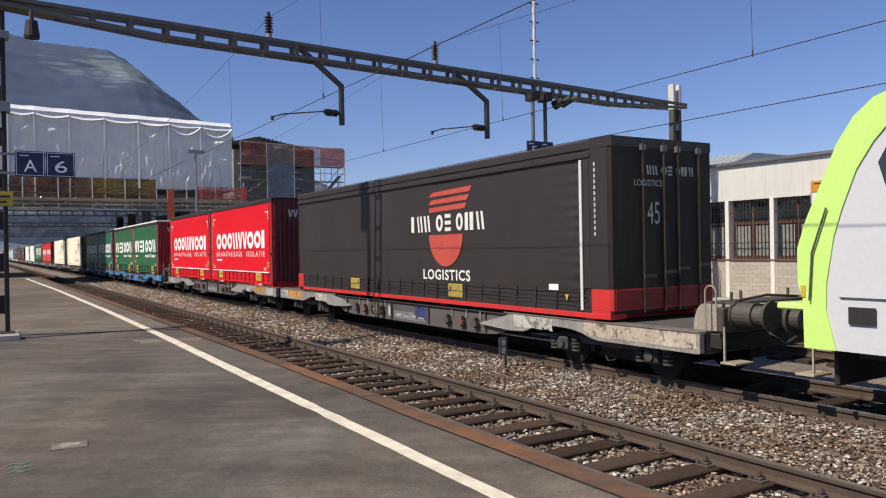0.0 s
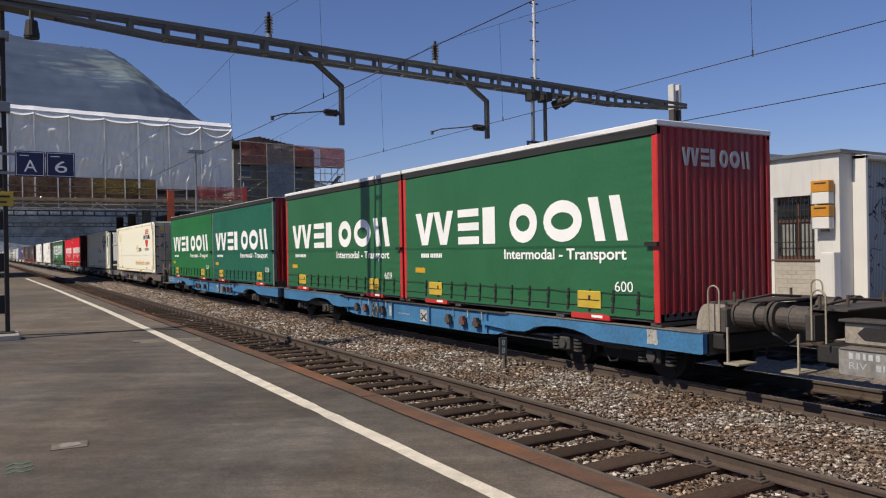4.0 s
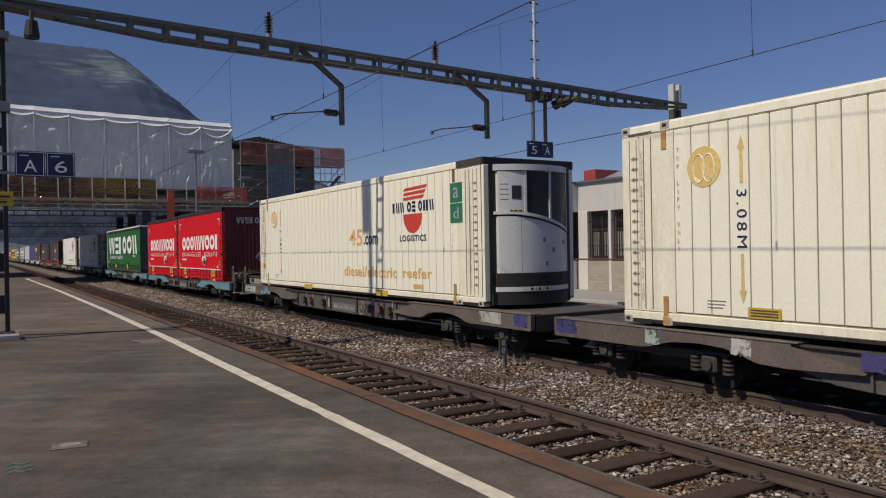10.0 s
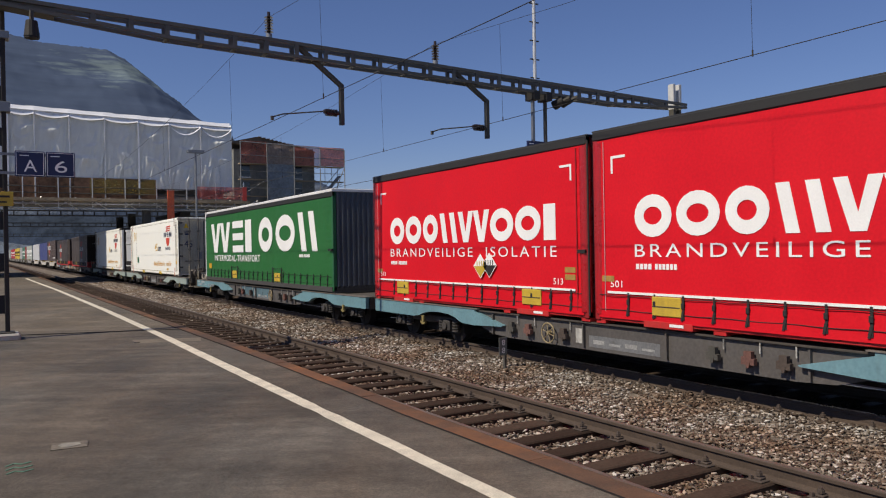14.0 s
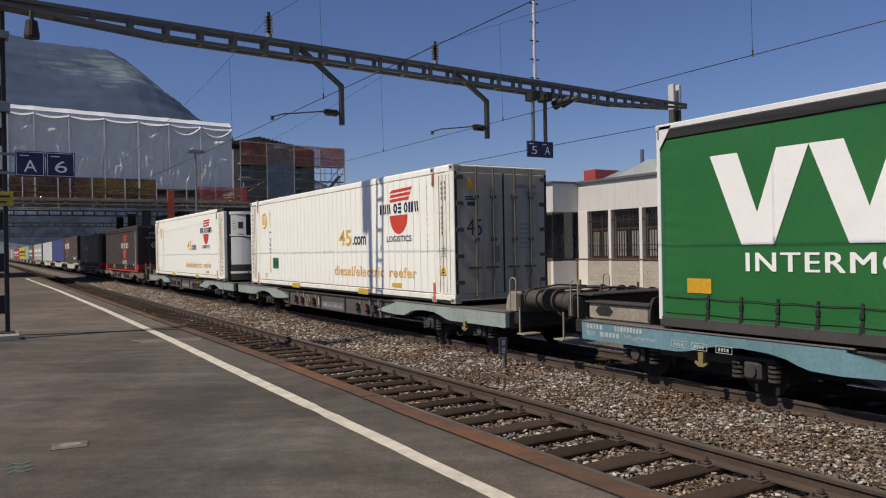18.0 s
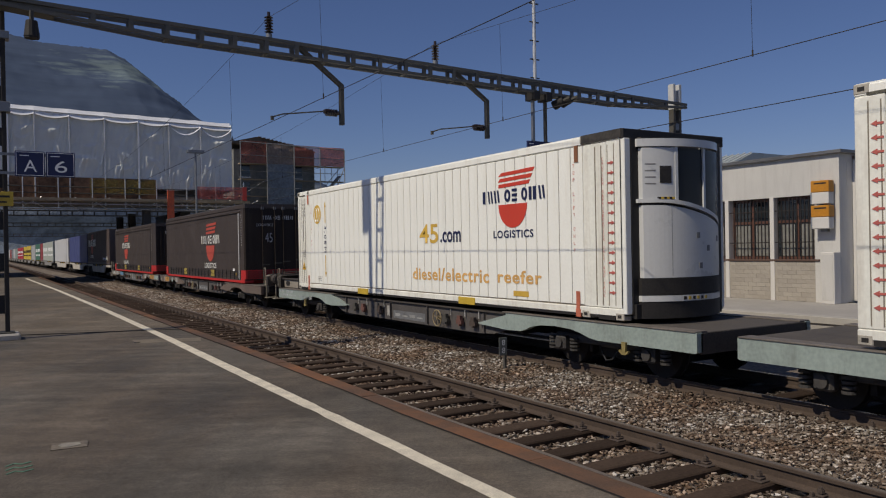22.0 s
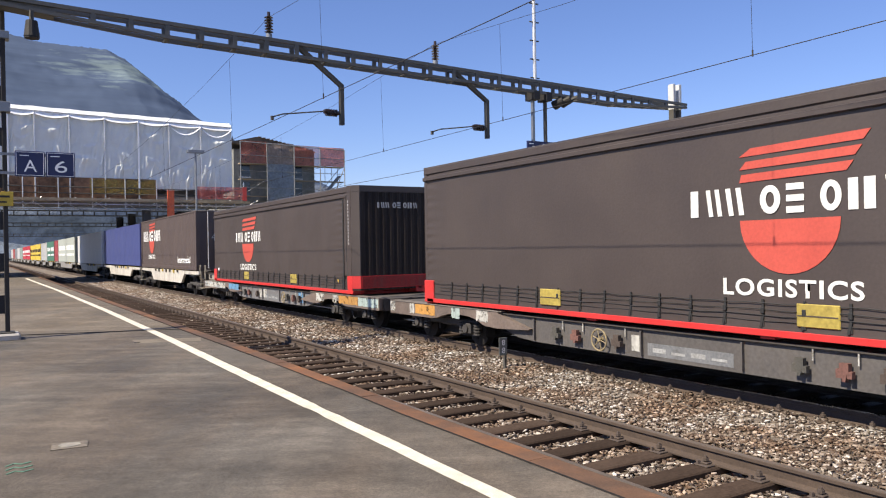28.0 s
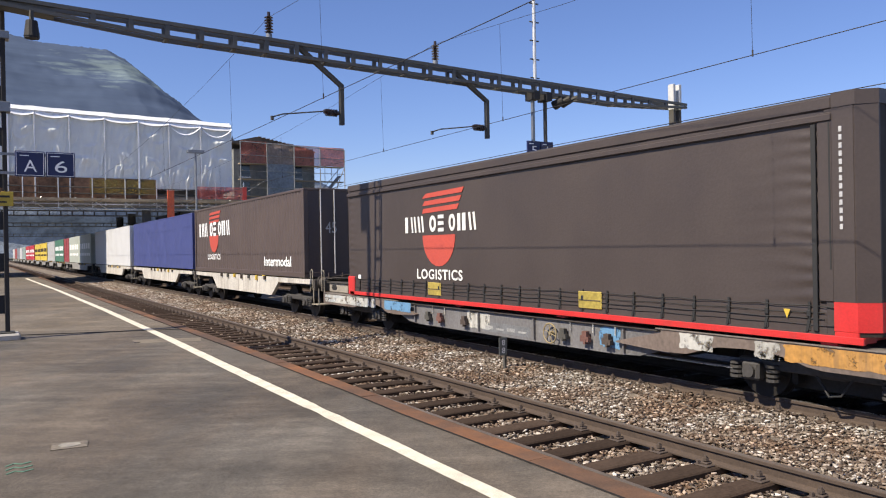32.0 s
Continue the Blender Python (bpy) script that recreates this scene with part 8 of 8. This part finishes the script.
BEIGE_P = mat("beige_patch", (0.46, 0.40, 0.32), 0.6, 0, 0.3, 20, 2, streak=0.6, dirt=(0.2, 0.1, 0.05), wear=0.42)
TEAL_P = mat("teal_patch", (0.36, 0.44, 0.41), 0.6, 0, 0.25, 14, 2, streak=0.6, wear=0.43)
VIOLET_P = mat("violet_patch", (0.06, 0.05, 0.17), 0.6, 0, 0.3, 20, 2, streak=0.4, wear=0.39)
NAVY_P = mat("navy_patch", (0.035, 0.045, 0.13), 0.6, 0, 0.3, 20, 2, streak=0.4, wear=0.39)
BLUE_P = mat("blue_patch", (0.12, 0.26, 0.42), 0.6, 0, 0.2, 20, 2, streak=0.3, wear=0.39)

locomotive(-122.99)

low_wagon(-121.4, -104.6, GREY_W, SILL_DARK, "grimy grey low-floor wagon with pale paint patches", "front", [(0.05, 2.3, BEIGE_P), (3.1, 4.2, PALE_P), (13.0, 13.8, PALE_P), (14.95, 16.05, ORANGE_P), (16.1, 16.7, PALE_P), (7.5, 8.07, NAVY_P)], 1)
jdr_body(-119.75, -106.37, 3.72, 1.0, True, mat("blackish_brown_curtain", (0.031, 0.024, 0.0215), 0.5, 0, 0.13, 25, 0.7, 0.2, 0.01, streak=0.1))
low_wagon(-104.15, -87.5, GREY_W, SILL_DARK, "grimy grey low-floor wagon with orange and pale patches", "rear", [(0.3, 1.0, PALE_P), (1.15, 2.3, ORANGE_P), (2.5, 3.3, PALE_P)], 2)
rockwool_body(-103.85, -96.09, 3.82, 2.0, 0, "515")
rockwool_body(-95.97, -88.15, 3.80, 3.0, 0, "520")

low_wagon(-85.6, -69.1, BLUE_W, BLUE_W, "bright blue low-floor twin wagon", "front", [(0.8, 1.0, PALE_P)], 3)
ORANGE_F = orange_red()
PALE_POST = mat("pale_post", (0.15, 0.19, 0.17), 0.5, 0, 0.15, streak=0.3)
wetron_body(-84.85, -77.2, 3.82, 4.0, END_RED, ORANGE_F, True, "600", ORANGE_F)
wetron_body(-77.1, -69.4, 3.82, 5.0, END_RED, ORANGE_F, True, "609", ORANGE_F)
low_wagon(-68.5, -51.7, BLUE_W, BLUE_W, "bright blue low-floor twin wagon", "rear", [], 4)
wetron_body(-68.15, -60.4, 3.82, 6.0, END_RED, PALE_POST, False, "529", ORANGE_F, False, CLOTH_TEAL)
wetron_body(-60.3, -52.45, 3.82, 7.0, END_RED, CLOTH_BRIGHT, False, "569", ORANGE_F, False, CLOTH_BRIGHT)

low_wagon(-49.7, -32.65, BROWN_W, SILL_DARK, "brown grimy low-floor twin wagon", "front", [(16.5, 17.0, VIOLET_P), (14.7, 15.0, TEAL_P), (13.2, 13.5, PALE_P), (10.9, 11.8, VIOLET_P)], 5)
reefer(-47.97, True, False, 8.0, "cream refrigerated container with red and navy print and grey doors", ("low_label",))
low_wagon(-32.0, -15.0, BROWN_W, SILL_DARK, "brown grimy low-floor twin wagon with violet patch", "rear", [(15.75, 16.95, TEAL_P), (14.35, 14.8, BLUE_P), (0.1, 0.5, VIOLET_P), (0.9, 1.6, PALE_P)], 6)
reefer(-30.48, True, True, 9.0, "cream refrigerated container with sooty cooling unit and green labels", ("green",))

low_wagon(-13.0, 3.65, TEAL_W, SILL_DARK, "teal-grey low-floor twin wagon", "front", [], 7)
rockwool_body(-12.1, -4.2, 3.83, 10.0, 1, "501")
rockwool_body(-4.05, 3.65, 3.81, 11.0, 2, "513")
low_wagon(4.2, 21.6, TEAL_W, SILL_DARK, "teal-grey low-floor twin wagon", "rear", [(7.75, 10.9, mat("dull_teal_patch", (0.085, 0.15, 0.18), 0.65, 0, 0.3, 20, 1.5, streak=0.5, wear=0.36))], 8)
wetron_body(6.2, 19.93, 3.72, 12.0, END_GREY, CLOTH_GREEN, True, "083", None, True)

low_wagon(23.7, 40.75, MINT_W, SILL_DARK, "mint-grey low-floor twin wagon", "front", [], 9)
reefer(25.49, False, False, 13.0, "white refrigerated container with red and navy print and grey doors", ("small_green",), z1=3.76)
low_wagon(41.4, 58.3, MINT_W, SILL_DARK, "mint-grey low-floor twin wagon with white markings", "rear", [], 10)
reefer(42.8, False, True, 14.0, "white refrigerated container with white cooling unit", (), 13.75, 3.79)

low_wagon(60.15, 77.25, RUST_W, SILL_DARK, "grimy grey low-floor twin wagon with orange patches", "front", [(13.05, 13.45, PALE_P), (14.05, 14.35, TEAL_P), (15.04, 15.89, ORANGE_P), (15.95, 16.15, PALE_P), (16.85, 17.08, PALE_P)], 11)
jdr_body(61.95, 75.55, 3.78, 15.0, True)
low_wagon(77.85, 94.75, RUST_W, SILL_GREY, "grimy grey low-floor twin wagon with orange and blue patches", "rear", [(0.05, 1.2, TEAL_P), (1.23, 2.44, ORANGE_P), (2.5, 2.85, PALE_P), (3.5, 4.06, PALE_P), (5.31, 5.75, BLUE_P), (8.8, 9.6, PALE_P), (11.8, 13.1, BLUE_P), (13.6, 16.7, PALE_P)], 12)
jdr_body(79.20, 92.95, 3.70, 16.0, False)

DARK_C = mat("dark_brown_container", (0.085, 0.062, 0.055), 0.5, 0, 0.12, 25, 0.8, streak=0.15)
WHITE_W = mat("white_wagon_paint", (0.52, 0.49, 0.43), 0.65, 0, 0.3, 20, 1.2, streak=0.8, dirt=(0.13, 0.085, 0.06))


def dark_print(c, L):
    swoosh(c, 10.32, 2.97, 1.5, -1.243, mat("faded_red_mark", (0.47, 0.072, 0.05), 0.6, 0, 0.15, 30, 1.5), WHITE, 1.55)
    side_words("Intermodal", 3.78, 1.52, 2.63, 0.32, -1.243, WHITE, c, bold=0.02)
    end_words("45", -0.55, 2.55, 0.36, 0.34, -0.02, SILVER, c)


high_wagon(95.75, 109.75, WHITE_W, "white-painted container wagon on two bogies")
plain_container(96.30, 109.85, 1.2, 3.92, DARK_C, "dark brown ribbed container with white and red print", print_fn=dark_print)
high_wagon(110.35, 126.05, WHITE_W, "white-painted container wagon on two bogies")
plain_container(110.35, 125.85, 1.25, 3.85, mat("blue_container", (0.05, 0.065, 0.20), 0.5, 0, 0.1, 20, 0.8, streak=0.1), "plain blue swap body", ribs=False, doors=False)
FAR = [(127.35, 144.6, (0.578, 0.584, 0.59), "white swap body", False, None), (147.6, 166.4, (0.40, 0.43, 0.38), "pale sage-green swap body", False, "pale"), (167.0, 172.4, (0.30, 0.05, 0.055), "dark red container", True, None),
       (173.0, 184.6, (0.0547, 0.165, 0.1067), "green swap body", False, "pale"), (185.4, 197.4, (0.401, 0.401, 0.39), "pale grey container", True, None), (199.0, 212.5, (0.62, 0.45, 0.06), "yellow container", True, "dark"),
       (213.1, 226.6, (0.60, 0.43, 0.06), "yellow container", True, "dark"), (228.6, 242.4, (0.45, 0.03, 0.05), "crimson container", True, "pale"), (243.2, 257.0, (0.43, 0.04, 0.05), "red container", True, "pale"),
       (258.2, 271.8, (0.25, 0.31, 0.28), "grey-green container", True, None), (272.8, 286.4, (0.48, 0.48, 0.48), "white container", True, None), (287.4, 301.0, (0.205, 0.217, 0.235), "grey container", True, None), (302.0, 315.6, (0.306, 0.066, 0.06), "red container", True, None), (316.6, 330.2, (0.479, 0.479, 0.467), "white container", True, None)]


def far_print(color):
    """Rows of bars in place of lettering that is too far off to read."""
    def put(c, L):
        for k in range(2):
            part("word_bar", bars(M(), L * (0.95 - 0.5 * k), 2.55, [L * 0.06] * 5, 0.5, L * 0.025, -1.25), color, c)
            part("word_bar", bars(M(), L * (0.95 - 0.5 * k), 1.9, [L * 0.05] * 6, 0.25, L * 0.02, -1.25), color, c)
    return put


for k, (a, b, col, lab, rib, mark) in enumerate(FAR):
    high_wagon(a - 0.2, b + 0.3, GREY_W if k else WHITE_W, "grey container wagon at the rear of the train", rear=False)
    plain_container(a, b, 1.2, 3.85, mat("far_container_%s_%d" % (lab.split()[0], int(a)), col, 0.5, 0, 0.12, 20, 0.8, streak=0.2), lab + " at the rear of the train", ribs=rib, doors=rib,
                    print_fn=far_print(WHITE if mark == "pale" else black_steel()) if mark else None)


def rolled(t):
    return float(np.interp(t, range(len(ROLL)), ROLL)) - ROLL[0]


def motions():
    # Wheels of one size turn alike: less than a quarter turn from row to row.
    for r, wheels in WHEELS.items():
        rows, t = [], 0.0
        while t < 32.0:
            rows.append((t, rolled(t) / r))
            step = 0.1
            while t + step < 32.0 and (rolled(t + step) - rolled(t)) / r < radians(80):
                step += 1 / 30
            t = round((t + step - 1 / 30) * 30) / 30
        rows.append((32.0, rolled(32.0) / r))
        walk(wheels[0], [(t, pose(0, 0, 0, math.degrees(a))) for t, a in rows])
        turn = wheels[0].animation_data
        for w in wheels[1:]:
            w.rotation_mode = "QUATERNION"
            w.animation_data_create()
            w.animation_data.action = turn.action
            w.animation_data.action_slot = turn.action_slot
    for ob, u in MOVERS:
        walk(ob, [(t, pose(TRAIN_X, u - s, 0)) for t, s in enumerate(ROLL)])


motions()
